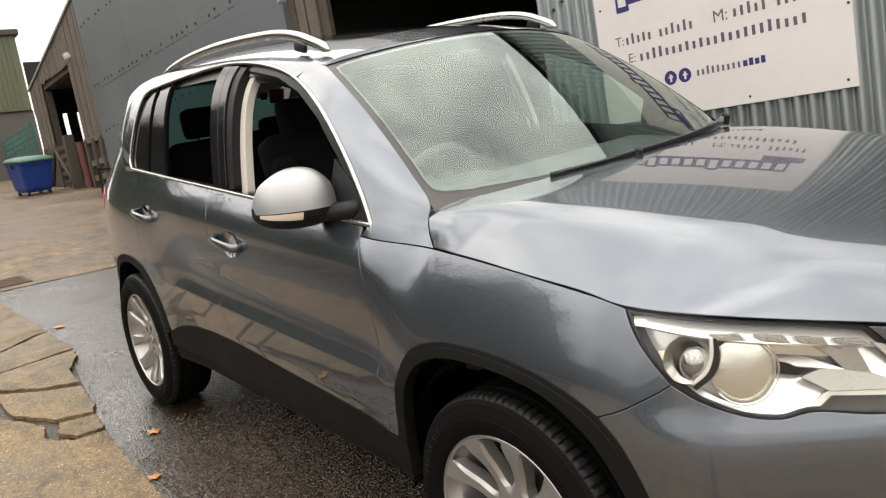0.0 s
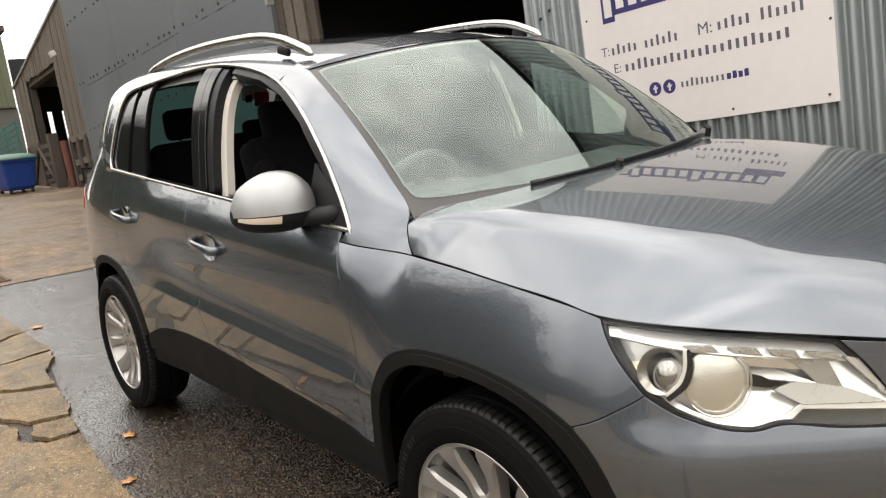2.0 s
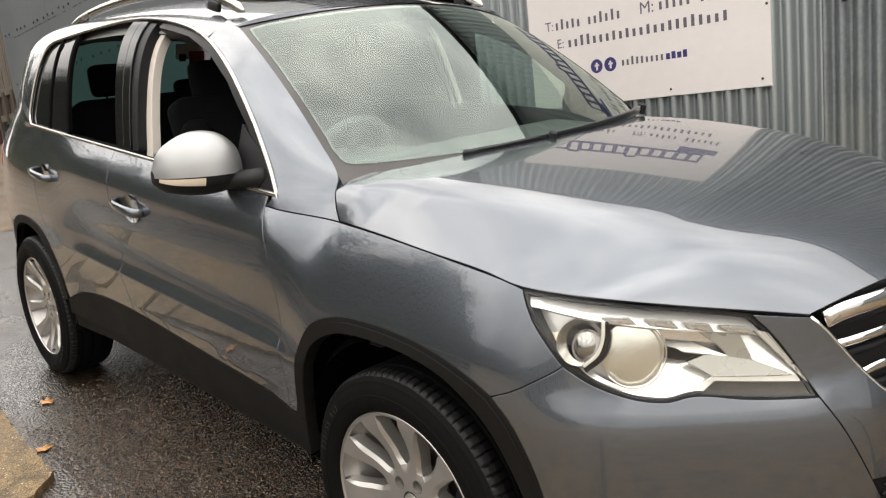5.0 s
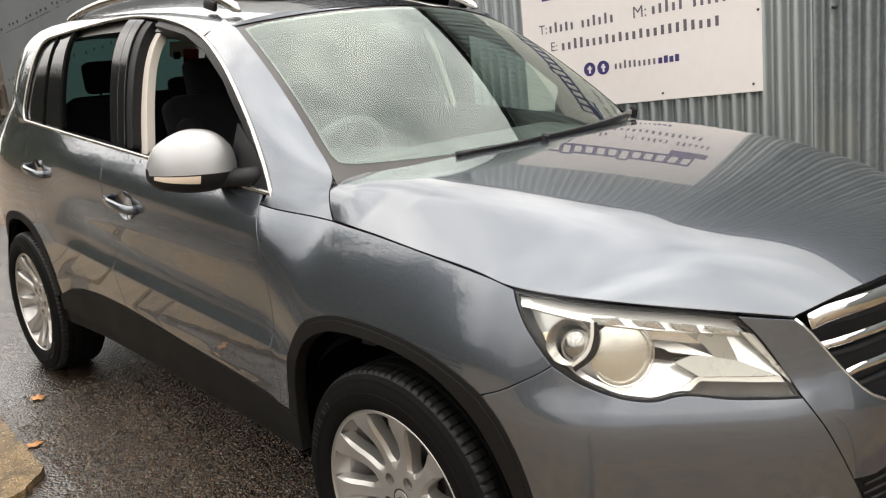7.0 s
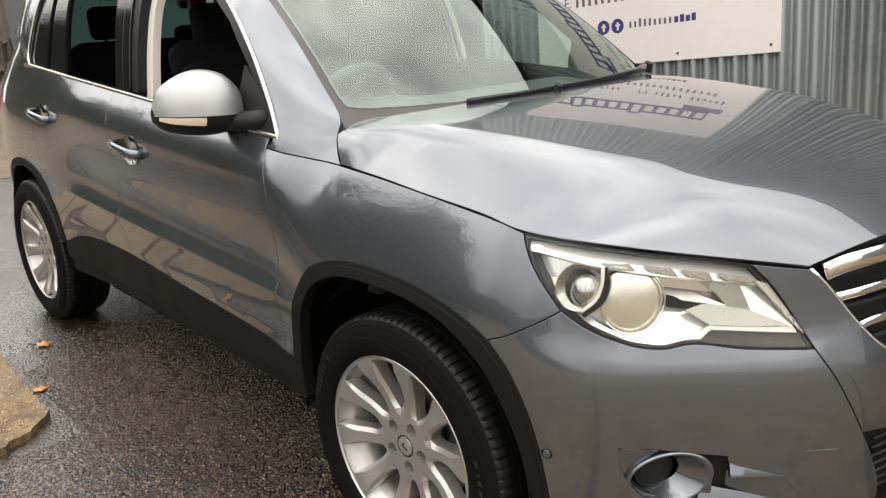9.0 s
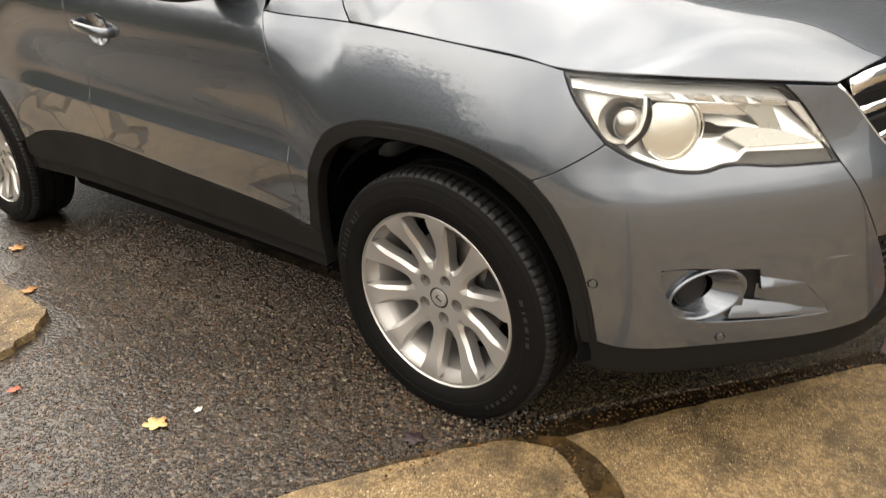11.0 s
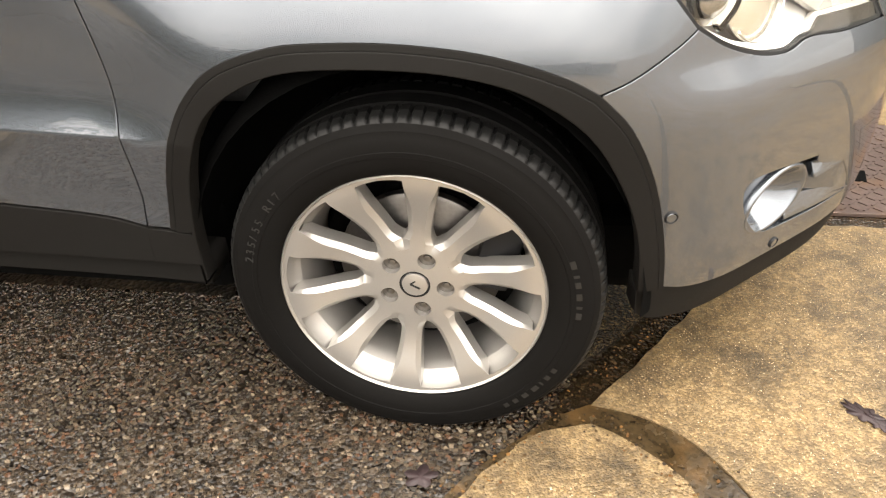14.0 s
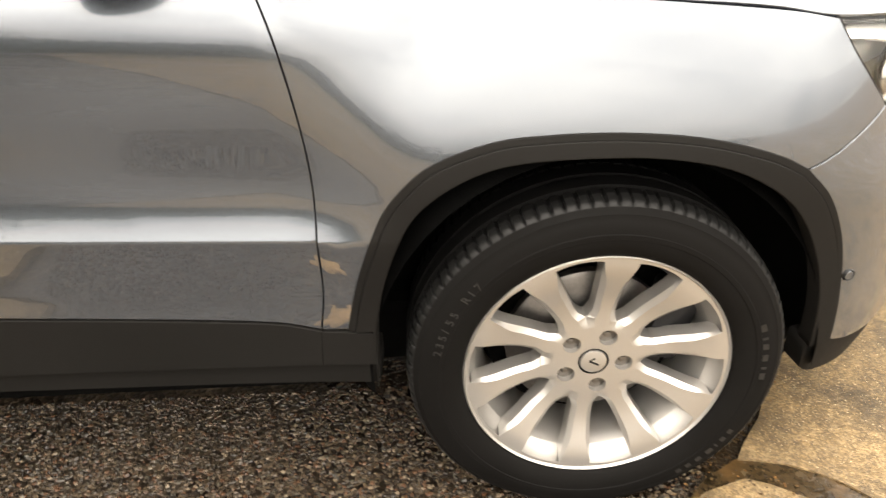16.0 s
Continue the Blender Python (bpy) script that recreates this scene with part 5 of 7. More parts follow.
        for i in range(len(radii) - 1):
            for j in range(m - 1):
                ffaces.append((base + i * m + j, base + i * m + j + 1, base + (i + 1) * m + j + 1, base + (i + 1) * m + j))
        # walls of the windows on both flanks of the spoke
        for j, s_ in ((0, -1), (m - 1, 1)):
            open_rows = [i for i, r in enumerate(radii) if 0.0899 <= r <= 0.2246]
            wall_base = len(fverts)
            for i in open_rows:
                p = fverts[base + i * m + j]
                fverts += [p, (p[0], p[1] + 0.032, p[2])]
            for q in range(len(open_rows) - 1):
                f = (wall_base + 2 * q, wall_base + 2 * q + 1, wall_base + 2 * q + 3, wall_base + 2 * q + 2)
                ffaces.append(f if s_ > 0 else f[::-1])
    # the hub, pierced by five bolt wells
    circle = [(0.0750 * math.cos(2 * math.pi * i / 130), 0.0750 * math.sin(2 * math.pi * i / 130)) for i in range(130)]
    eye_hole = [(0.0285 * math.cos(-2 * math.pi * i / 32), 0.0285 * math.sin(-2 * math.pi * i / 32)) for i in range(32)]
    wells = []
    for k in range(5):
        a = math.radians(65 + 72 * k)
        wells.append([(0.0562 * math.cos(a) + 0.0165 * math.cos(-2 * math.pi * i / 24), 0.0562 * math.sin(a) + 0.0165 * math.sin(-2 * math.pi * i / 24)) for i in range(24)])
    pts, edges = [], []
    for lp in [circle, eye_hole] + wells:
        edges += [(len(pts) + i, len(pts) + (i + 1) % len(lp)) for i in range(len(lp))]
        pts += lp
    vo, _, fo, _, _, _ = delaunay_2d_cdt([Vector(p) for p in pts], edges, [], 0, 1e-7)
    base = len(fverts)
    fverts += [(q.x, depth_at(q.length, 0.0), q.y) for q in vo]
    for f in fo:
        mid = sum((vo[i] for i in f), Vector((0, 0))) / len(f)
        if mid.length < 0.0750 and not any(inside(mid, h) for h in [eye_hole] + wells):
            ffaces.append(tuple(base + i for i in f))
    for h in wells:
        base = len(fverts)
        for x_, z_ in h:
            y_ = depth_at(math.hypot(x_, z_), 0.0)
            fverts += [(x_, y_, z_), (x_, y_ + 0.016, z_)]
        m = len(h)
        ffaces += [(base + 2 * i, base + 2 * i + 1, base + 2 * ((i + 1) % m) + 1, base + 2 * ((i + 1) % m)) for i in range(m)]
    face = make("spoke_face", fverts, ffaces, ALLOY, rim, "ten ridged silver spokes")
    bm = bmesh.new()
    bm.from_mesh(face.data)
    bmesh.ops.remove_doubles(bm, verts=bm.verts, dist=2e-5)
    bmesh.ops.dissolve_degenerate(bm, dist=1e-6, edges=bm.edges)
    bmesh.ops.recalc_face_normals(bm, faces=bm.faces)
    bm.to_mesh(face.data)
    bm.free()
    face.data.polygons.foreach_set("use_smooth", [True] * len(face.data.polygons))
    face.data.set_sharp_from_angle(angle=radians(16))
    cap = turned("centre_cap", [(0.0001, -0.0750), (0.020, -0.0745), (0.0235, -0.0735), (0.0250, -0.0700), (0.0255, -0.06)], ALLOY, rim, "silver centre cap", segments=40)
    turned("cap_ring", [(0.0252, -0.068), (0.0262, -0.0725), (0.0285, -0.0720), (0.029, -0.060)], BLACK, cap, segments=40)
    bm = bmesh.new()
    block(bm, (0.020, 0.0012, 0.004), pose(0.001, -0.0752, -0.002, 0, 28, 0), 0.0005)
    block(bm, (0.012, 0.0012, 0.003), pose(-0.003, -0.0752, 0.006, 0, -35, 0), 0.0005)
    part("cap_badge", bm, BLACK, cap)
    for k in range(5):
        a = math.radians(65 + 72 * k)
        m = pose(0.0562 * math.cos(a), 0, 0.0562 * math.sin(a))
        turned("bolt_well", [(0.0165, -0.058), (0.0001, -0.0575)], STEEL, rim, segments=24, at=m)
        turned("wheel_bolt", [(0.0001, -0.0625), (0.005, -0.0625), (0.0075, -0.0615), (0.008, -0.056)], STEEL, rim, segments=6, at=m)
    disc = turned("brake_disc", [(0.06, -0.010), (0.150, -0.010), (0.156, -0.006), (0.156, 0.012)], STEEL, hub, "grey steel brake disc", segments=64)
    turned("disc_bell", [(0.0001, -0.045), (0.070, -0.045), (0.078, -0.040), (0.080, -0.008)], RUST, disc, segments=48)
    bm = bmesh.new()
    block(bm, (0.075, 0.075, 0.15), pose(0.150 if side > 0 else -0.150, 0.0, 0.045, 0, 15, 0), 0.015)
    part("brake_caliper", bm, BLACK, hub, smooth_angle=50)
    turned("back_plate", [(0.0001, 0.02), (0.19, 0.03), (0.198, 0.06)], LINER, hub, segments=48)
    # raised lettering bands on the tyre wall
    def sidewall_bar(a0, a1, r0, r1, name="sidewall_lettering"):
        rows = []
        for r in (r0, r1):
            rows.append([(r * math.cos(a), -0.1192, r * math.sin(a)) for a in (math.radians(a0 + (a1 - a0) * i / 6) for i in range(7))])
        return skin(name, rows, FAINT, tyre, flip=False)
    for i, ch in enumerate("235/55 R17"):
        if ch != " ":
            a = 166 - i * 3.3
            me = letter_mesh(ch, 0.021)
            o = new("sidewall_lettering", me)
            o.parent = tyre
            o.matrix_basis = pose(0, 0, 0, 0, 90 - a, 0) @ pose(-0.006, -0.1182, 0.2885, 90, 0, 0)
    for start, widths in ((20, (4.5, 1.6, 3.5, 4, 1.6, 4)), (-28, (3, 3, 1.2, 4.2, 3.6, 3, 3))):
        a = start
        for wd in widths:
            sidewall_bar(a, a - wd * 0.7, 0.2910, 0.3010)
            a -= wd + 1.2
    return hub


for side in (1, -1):
    build_wheel(0.0, side)
    build_wheel(-2.604, side)


# ---- cabin ----
def soft(bm, size, m, bevel):
    return block(bm, size, m, bevel, 4)


def build_seat(x, y):
    seat = new("front_seat")
    seat.parent = car
    seat.matrix_basis = pose(x, y, 0)
    bm = bmesh.new()
    soft(bm, (0.52, 0.50, 0.16), pose(0, 0, 0.66, 0, -6, 0), 0.06)
    part("seat_cushion", bm, CABIN, seat, smooth_angle=60)
    bm = bmesh.new()
    soft(bm, (0.15, 0.50, 0.66), pose(-0.33, 0, 0.98, 0, -18, 0), 0.06)
    soft(bm, (0.12, 0.10, 0.55), pose(-0.27, 0.20, 0.95, 0, -18, 0), 0.045)
    soft(bm, (0.12, 0.10, 0.55), pose(-0.27, -0.20, 0.95, 0, -18, 0), 0.045)
    part("seat_back", bm, CABIN, seat, smooth_angle=60)
    bm = bmesh.new()
    soft(bm, (0.10, 0.26, 0.19), pose(-0.455, 0, 1.345, 0, -10, 0), 0.045)
    part("headrest", bm, CABIN, seat, smooth_angle=60)
    bm = bmesh.new()
    for d in (-0.06, 0.06):
        rod(bm, (-0.44, d, 1.18), (-0.47, d, 1.33), 0.006)
    part("headrest_post", bm, CHROME, seat)
    return seat


build_seat(-1.12, -0.36)
build_seat(-1.12, 0.36)
bm = bmesh.new()
soft(bm, (0.5, 1.30, 0.18), pose(-2.05, 0, 0.68, 0, -6, 0), 0.06)
soft(bm, (0.16, 1.30, 0.62), pose(-2.40, 0, 0.98, 0, -16, 0), 0.06)
part("rear_bench", bm, CABIN, car, smooth_angle=60)
for y in (-0.42, 0, 0.42):
    bm = bmesh.new()
    soft(bm, (0.09, 0.23, 0.15), pose(-2.50, y, 1.37 if y else 1.27, 0, -8, 0), 0.04)
    rod(bm, (-2.48, y - 0.05, 1.2), (-2.50, y - 0.05, 1.32), 0.006)
    rod(bm, (-2.48, y + 0.05, 1.2), (-2.50, y + 0.05, 1.32), 0.006)
    part("rear_headrest", bm, CABIN, car, smooth_angle=60)
bm = bmesh.new()
soft(bm, (0.50, 1.42, 0.20), pose(-0.48, 0, 0.965, 0, 4, 0), 0.07)
soft(bm, (0.30, 1.40, 0.35), pose(-0.42, 0, 0.78), 0.05)
soft(bm, (0.70, 0.22, 0.22), pose(-0.95, 0, 0.62), 0.04)
soft(bm, (0.22, 0.34, 0.07), pose(-0.66, -0.36, 1.055), 0.03)
part("dashboard", bm, CABIN_PLASTIC, car, "dark plastic dashboard", smooth_angle=60)
wheel_pts = [(0.185 * math.cos(a), 0.185 * math.sin(a), 0) for a in (2 * math.pi * i / 40 for i in range(40))]
steer_m = pose(-0.80, -0.36, 1.03, 0, -62, 0)
tube("steering_wheel", [steer_m @ Vector(p) for p in wheel_pts], CABIN_PLASTIC, car, "dark steering wheel", r=0.016, closed=True, up=(0.88, 0, 0.47))
bm = bmesh.new()
soft(bm, (0.15, 0.17, 0.05), steer_m, 0.02)
for q in ((0.17, 0), (-0.17, 0), (0, -0.17), (0, 0.17)):
    rod(bm, steer_m @ Vector((0, 0, 0)), steer_m @ Vector((*q, 0)), 0.018, 0.014)
rod(bm, steer_m @ Vector((0, 0, 0)), steer_m @ Vector((0, 0, -0.22)), 0.03)
part("steering_column", bm, CABIN_PLASTIC, car, smooth_angle=50)
bm = bmesh.new()
soft(bm, (0.03, 0.24, 0.07), pose(-0.86, 0, 1.47, 0, 15, 0), 0.012)
rod(bm, (-0.86, 0, 1.50), (-0.85, 0, 1.545), 0.010)
part("rear_view_mirror", bm, BLACK, car, smooth_angle=50)
HEADLINE = mat("grey_headlining", (0.18, 0.18, 0.175), rough=0.9, vary=0.08, fine=300, broad=4)
for side in (1, -1):
    patch("headlining", upper, loop([(-1.0, 0.66), (-1.15, 0.62), (-2.3, 0.55), (-3.2, 0.5), (-3.3, 1.0), (-0.98, 1.0)]), HEADLINE, car, off=-0.03, skirt=0, res=0.09, mirror=side)
    # beige inner cover of the centre pillar
    patch("inner_pillar", upper, [(-1.322, 0.0), (-1.366, 0.0), (-1.380, 0.12), (-1.424, 0.40), (-1.444, 0.60), (-1.398, 0.60), (-1.380, 0.40), (-1.336, 0.12)], BEIGE, car, "beige inner pillar cover", off=-0.040, skirt=0.03, res=0.05, mirror=side)
bm = bmesh.new()
block(bm, (0.002, 0.19, 0.095), pose(-3.306, 0.40, 1.50, 0, 15, 0), 0)
sticker = part("window_sticker", bm, mat("white_sticker", (0.75, 0.73, 0.72), rough=0.5, vary=0.05), car, "white and red warning sticker on the rear window")
bm = bmesh.new()
block(bm, (0.002, 0.105, 0.090), pose(-3.303, 0.44, 1.50, 0, 15, 0), 0)
part("sticker_field", bm, mat("red_sticker_ink", (0.30, 0.03, 0.05), rough=0.5, vary=0.05), sticker)
bm = bmesh.new()
block(bm, (0.002, 0.045, 0.045), pose(-3.303, 0.345, 1.505, 0, 15, 0), 0.0)
part("sticker_sign", bm, BLACK, sticker)


# ---- ground: one asphalt sheet, concrete slabs, joints ----
def ground_mat(name, base, chip_a, chip_b, chip_scale, rough_dry, rough_wet, wet_share, broad=0.8, bump=0.6, grain=14.0, chips=0.5, spec=0.5, dirt=0.0, dirt_scale=6.0, film=0.0):
    """Stone chips in a binder, wet in patches."""
    m = bpy.data.materials.new(name)
    m.use_nodes = True
    t = m.node_tree
    b = t.nodes["Principled BSDF"]
    b.inputs["Specular IOR Level"].default_value = spec
    tc = t.nodes.new("ShaderNodeTexCoord")
    vo = t.nodes.new("ShaderNodeTexVoronoi")
    vo.inputs["Scale"].default_value = chip_scale
    vo.inputs["Randomness"].default_value = 1.0
    t.links.new(tc.outputs["Object"], vo.inputs["Vector"])
    sep = t.nodes.new("ShaderNodeSeparateColor")
    t.links.new(vo.outputs["Color"], sep.inputs["Color"])
    cr = t.nodes.new("ShaderNodeValToRGB")
    e = cr.color_ramp.elements
    e[0].position, e[0].color = chips, (*base, 1)
    e[1].position, e[1].color = 1.0, (*chip_b, 1)
    mid = e.new(chips + 0.12)
    mid.color = (*chip_a, 1)
    t.links.new(sep.outputs[0], cr.inputs["Fac"])
    n1 = t.nodes.new("ShaderNodeTexNoise")
    n1.inputs["Scale"].default_value, n1.inputs["Detail"].default_value = broad, 8.0
    t.links.new(tc.outputs["Object"], n1.inputs["Vector"])
    n2 = t.nodes.new("ShaderNodeTexNoise")
    n2.inputs["Scale"].default_value, n2.inputs["Detail"].default_value = broad * grain, 8.0
    t.links.new(tc.outputs["Object"], n2.inputs["Vector"])
    mr = t.nodes.new("ShaderNodeMapRange")
    mr.inputs["From Min"].default_value, mr.inputs["From Max"].default_value = 0.35, 0.7
    mr.inputs["To Min"].default_value, mr.inputs["To Max"].default_value = 0.65, 1.25
    t.links.new(n2.outputs["Fac"], mr.inputs["Value"])
    sc = t.nodes.new("ShaderNodeVectorMath")
    sc.operation = "SCALE"
    t.links.new(cr.outputs["Color"], sc.inputs[0])
    t.links.new(mr.outputs["Result"], sc.inputs["Scale"])
    soil = t.nodes.new("ShaderNodeTexNoise")
    soil.inputs["Scale"].default_value, soil.inputs["Detail"].default_value, soil.inputs["Roughness"].default_value = dirt_scale, 9.0, 0.68
    t.links.new(tc.outputs["Object"], soil.inputs["Vector"])
    sm = t.nodes.new("ShaderNodeMapRange")
    sm.inputs["From Min"].default_value, sm.inputs["From Max"].default_value = 0.47, 0.62
    sm.inputs["To Min"].default_value, sm.inputs["To Max"].default_value = 1.0 + dirt * 0.35, 1.0 - dirt
    t.links.new(soil.outputs["Fac"], sm.inputs["Value"])
    st = t.nodes.new("ShaderNodeVectorMath")
    st.operation = "SCALE"
    t.links.new(sc.outputs["Vector"], st.inputs[0])
    t.links.new(sm.outputs["Result"], st.inputs["Scale"])
    sc = st
    wet = t.nodes.new("ShaderNodeMapRange")
    wet.inputs["From Min"].default_value, wet.inputs["From Max"].default_value = 1 - wet_share - 0.12, 1 - wet_share + 0.12
    t.links.new(n1.outputs["Fac"], wet.inputs["Value"])
    mx = t.nodes.new("ShaderNodeMix")
    mx.data_type = "RGBA"
    t.links.new(wet.outputs["Result"], mx.inputs[0])
    t.links.new(sc.outputs["Vector"], mx.inputs[6])
    dk = t.nodes.new("ShaderNodeVectorMath")
    dk.operation = "SCALE"
    t.links.new(sc.outputs["Vector"], dk.inputs[0])
    dk.inputs["Scale"].default_value = 0.6
    t.links.new(dk.outputs["Vector"], mx.inputs[7])
    t.links.new(mx.outputs[2], b.inputs["Base Color"])
    rg = t.nodes.new("ShaderNodeMapRange")
    rg.inputs["To Min"].default_value, rg.inputs["To Max"].default_value = rough_dry, rough_wet
    t.links.new(wet.outputs["Result"], rg.inputs["Value"])
    t.links.new(rg.outputs["Result"], b.inputs["Roughness"])
    bp = t.nodes.new("ShaderNodeBump")
    bp.inputs["Strength"].default_value, bp.inputs["Distance"].default_value = bump, 0.004
    ad = t.nodes.new("ShaderNodeMath")
    ad.operation = "MULTIPLY_ADD"
    t.links.new(vo.outputs["Distance"], ad.inputs[0])
    ad.inputs[1].default_value = -1.0
    t.links.new(n2.outputs["Fac"], ad.inputs[2])
    t.links.new(ad.outputs[0], bp.inputs["Height"])
    t.links.new(bp.outputs["Normal"], b.inputs["Normal"])
    if film:
        # a film of rain water lies over the stones, thicker where it is wet
        fm = t.nodes.new("ShaderNodeMapRange")
        fm.inputs["To Min"].default_value, fm.inputs["To Max"].default_value = film * 0.5, film
        t.links.new(wet.outputs["Result"], fm.inputs["Value"])
        t.links.new(fm.outputs["Result"], b.inputs["Coat Weight"])
        b.inputs["Coat IOR"].default_value, b.inputs["Coat Roughness"].default_value = 1.4, 0.16
        fb = t.nodes.new("ShaderNodeBump")
        fb.inputs["Strength"].default_value, fb.inputs["Distance"].default_value = 0.35, 0.004
        t.links.new(ad.outputs[0], fb.inputs["Height"])
        t.links.new(fb.outputs["Normal"], b.inputs["Coat Normal"])
    return m


ASPHALT = ground_mat("wet_worn_asphalt", (0.0085, 0.0056, 0.0033), (0.0190, 0.0130, 0.0082), (0.082, 0.060, 0.040), 88.0, 0.42, 0.14, 0.5, bump=1.0, chips=0.28, spec=0.5, dirt=0.3, dirt_scale=3.0, film=1.0)
CONCRETE = ground_mat("tan_exposed_concrete", (0.122, 0.079, 0.033), (0.160, 0.104, 0.045), (0.25, 0.178, 0.093), 210.0, 0.6, 0.3, 0.45, broad=1.1, bump=0.55, chips=0.4, grain=45.0, dirt=0.5, dirt_scale=5.5, film=0.08)
YARD = ground_mat("worn_brown_concrete_yard", (0.150, 0.104, 0.064), (0.185, 0.132, 0.084), (0.25, 0.19, 0.13), 60.0, 0.7, 0.45, 0.5, broad=0.6, bump=0.5, chips=0.6, spec=0.3, dirt=0.35, dirt_scale=2.2)
# much darker and glossier than CONCRETE, for the strip under the bumper
DARK_CONCRETE = ground_mat("dark_wet_concrete", (0.027, 0.017, 0.0075), (0.042, 0.027, 0.012), (0.16, 0.115, 0.060), 200.0, 0.42, 0.12, 0.6, broad=1.6, bump=0.9, chips=0.5, grain=30.0)
WET_JOINT = ground_mat("wet_dark_joint", (0.022, 0.0135, 0.0065), (0.034, 0.021, 0.010), (0.055, 0.034, 0.017), 110.0, 0.35, 0.08, 0.6, broad=2.0, bump=0.8)


def sheet(name, outline, z, material, thick=0.0, label="", category="", kind="structure", rough=0.0, step=0.25):
    """A flat piece of ground with an edge of that thickness, in the yard's own level."""
    pts = dense(outline, step)
    rnd = random.Random(len(pts))
    pts = [(x + rnd.uniform(-rough, rough), y + rnd.uniform(-rough, rough)) for x, y in pts]
    n = len(pts)
    vo, _, fo, _, _, _ = delaunay_2d_cdt([Vector(p) for p in pts], [(i, (i + 1) % n) for i in range(n)], [], 1, 1e-6)
    verts = [(q.x, q.y, z) for q in vo]
    faces = [tuple(f) for f in fo]
    if thick:
        a = sum(pts[i - 1][0] * pts[i][1] - pts[i][0] * pts[i - 1][1] for i in range(n))
        ring = pts if a > 0 else pts[::-1]
        k = len(verts)
        verts += [(x, y, z) for x, y in ring] + [(x, y, z - thick) for x, y in ring]
        faces += [(k + i, k + n + i, k + n + (i + 1) % n, k + (i + 1) % n) for i in range(n)]
    return tagged(make(name, verts, faces, material, None, flat=True, at=SITE), label, category, kind=kind)


# the sheet follows the yard's fall near the car and levels out far away
def ground_level(x, y):
    k = math.tan(radians(4.9))
    lx = max(-40.0, min(14.0, x))
    return -k * lx


xs = [-2500, -800, -300, -120, -60, -40, -30, -24, -20, -16, -12, -9, -7, -5, -3, -1, 1, 3, 6, 10, 14, 20, 40, 120, 400, 2500]
ys = [-2500, -600, -150, -50, -20, -10, -5, -2, 0, 2, 5, 10, 30, 100, 500, 2500]
gv = [(x, y, ground_level(x, y)) for y in ys for x in xs]
nx = len(xs)
gf = [(j * nx + i, j * nx + i + 1, (j + 1) * nx + i + 1, (j + 1) * nx + i) for j in range(len(ys) - 1) for i in range(nx - 1)]
tagged(make("ground", gv, gf, ASPHALT, flat=True), "wet dark asphalt with pale stone chips", "asphalt", kind="structure")

sheet("pavement_yard", [(-7.0, -14), (-7.0, -0.8), (-6.95, 0.15), (-6.9, 2.24), (-13.4, 2.24), (-13.4, 12), (-40, 12), (-40, -14)], 0.006, YARD, label="worn brown concrete yard, damp", category="concrete", step=1.0)


def joint_x(y):
    return 0.315 + (y + 0.83) * 0.745


sheet("pavement_joint", [(-4.75, -8.8), (-0.02, -1.20), (0.10, -1.02), (0.25, -0.86), (0.27, -0.78), (0.55, -0.40), (0.90, 0.04), (2.6, 2.24), (9, 2.24), (9, -8.8)], 0.003, WET_JOINT, label="wet dark joint between concrete slabs", category="joint", rough=0.008)
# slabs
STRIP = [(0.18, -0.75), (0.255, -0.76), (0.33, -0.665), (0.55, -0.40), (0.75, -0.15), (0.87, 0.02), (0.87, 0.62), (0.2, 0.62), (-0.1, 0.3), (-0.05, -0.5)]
sheet("pavement_slab", [(-4.70, -8.8), (0.03, -1.15), (0.17, -0.965), (0.28, -0.865), (0.33, -0.868), (0.42, -0.905), (0.47, -0.93), (0.53, -1.03), (0.60, -1.12), (0.9, -1.45), (6.2, -8.8)], 0.012, CONCRETE, 0.012, "tan concrete slab with exposed gravel, damp", "concrete", rough=0.012, step=0.06)
sheet("pavement_slab", [(0.345, -0.80), (0.40, -0.725), (0.56, -0.505), (0.75, -0.25), (0.90, -0.045), (1.30, -0.05), (1.9, -0.05), (8.9, -0.05), (8.9, -8.8), (6.3, -8.8), (0.96, -1.42), (0.66, -1.07), (0.60, -0.97), (0.52, -0.87), (0.44, -0.825)], 0.013, CONCRETE, 0.013, "tan concrete slab with exposed gravel, damp", "concrete", rough=0.004, step=0.06)
sheet("pavement_slab", STRIP, 0.010, DARK_CONCRETE, 0.010, "wet concrete strip, far darker than the slabs", "concrete", rough=0.004, step=0.06)
sheet("pavement_slab", [(1.95, 0.0), (8.9, 0.0), (8.9, 2.24), (0.2, 2.24), (0.2, 0.66), (1.95, 0.66)], 0.010, CONCRETE, 0.010, "tan concrete slab with exposed gravel, damp", "concrete", rough=0.008, step=0.1)
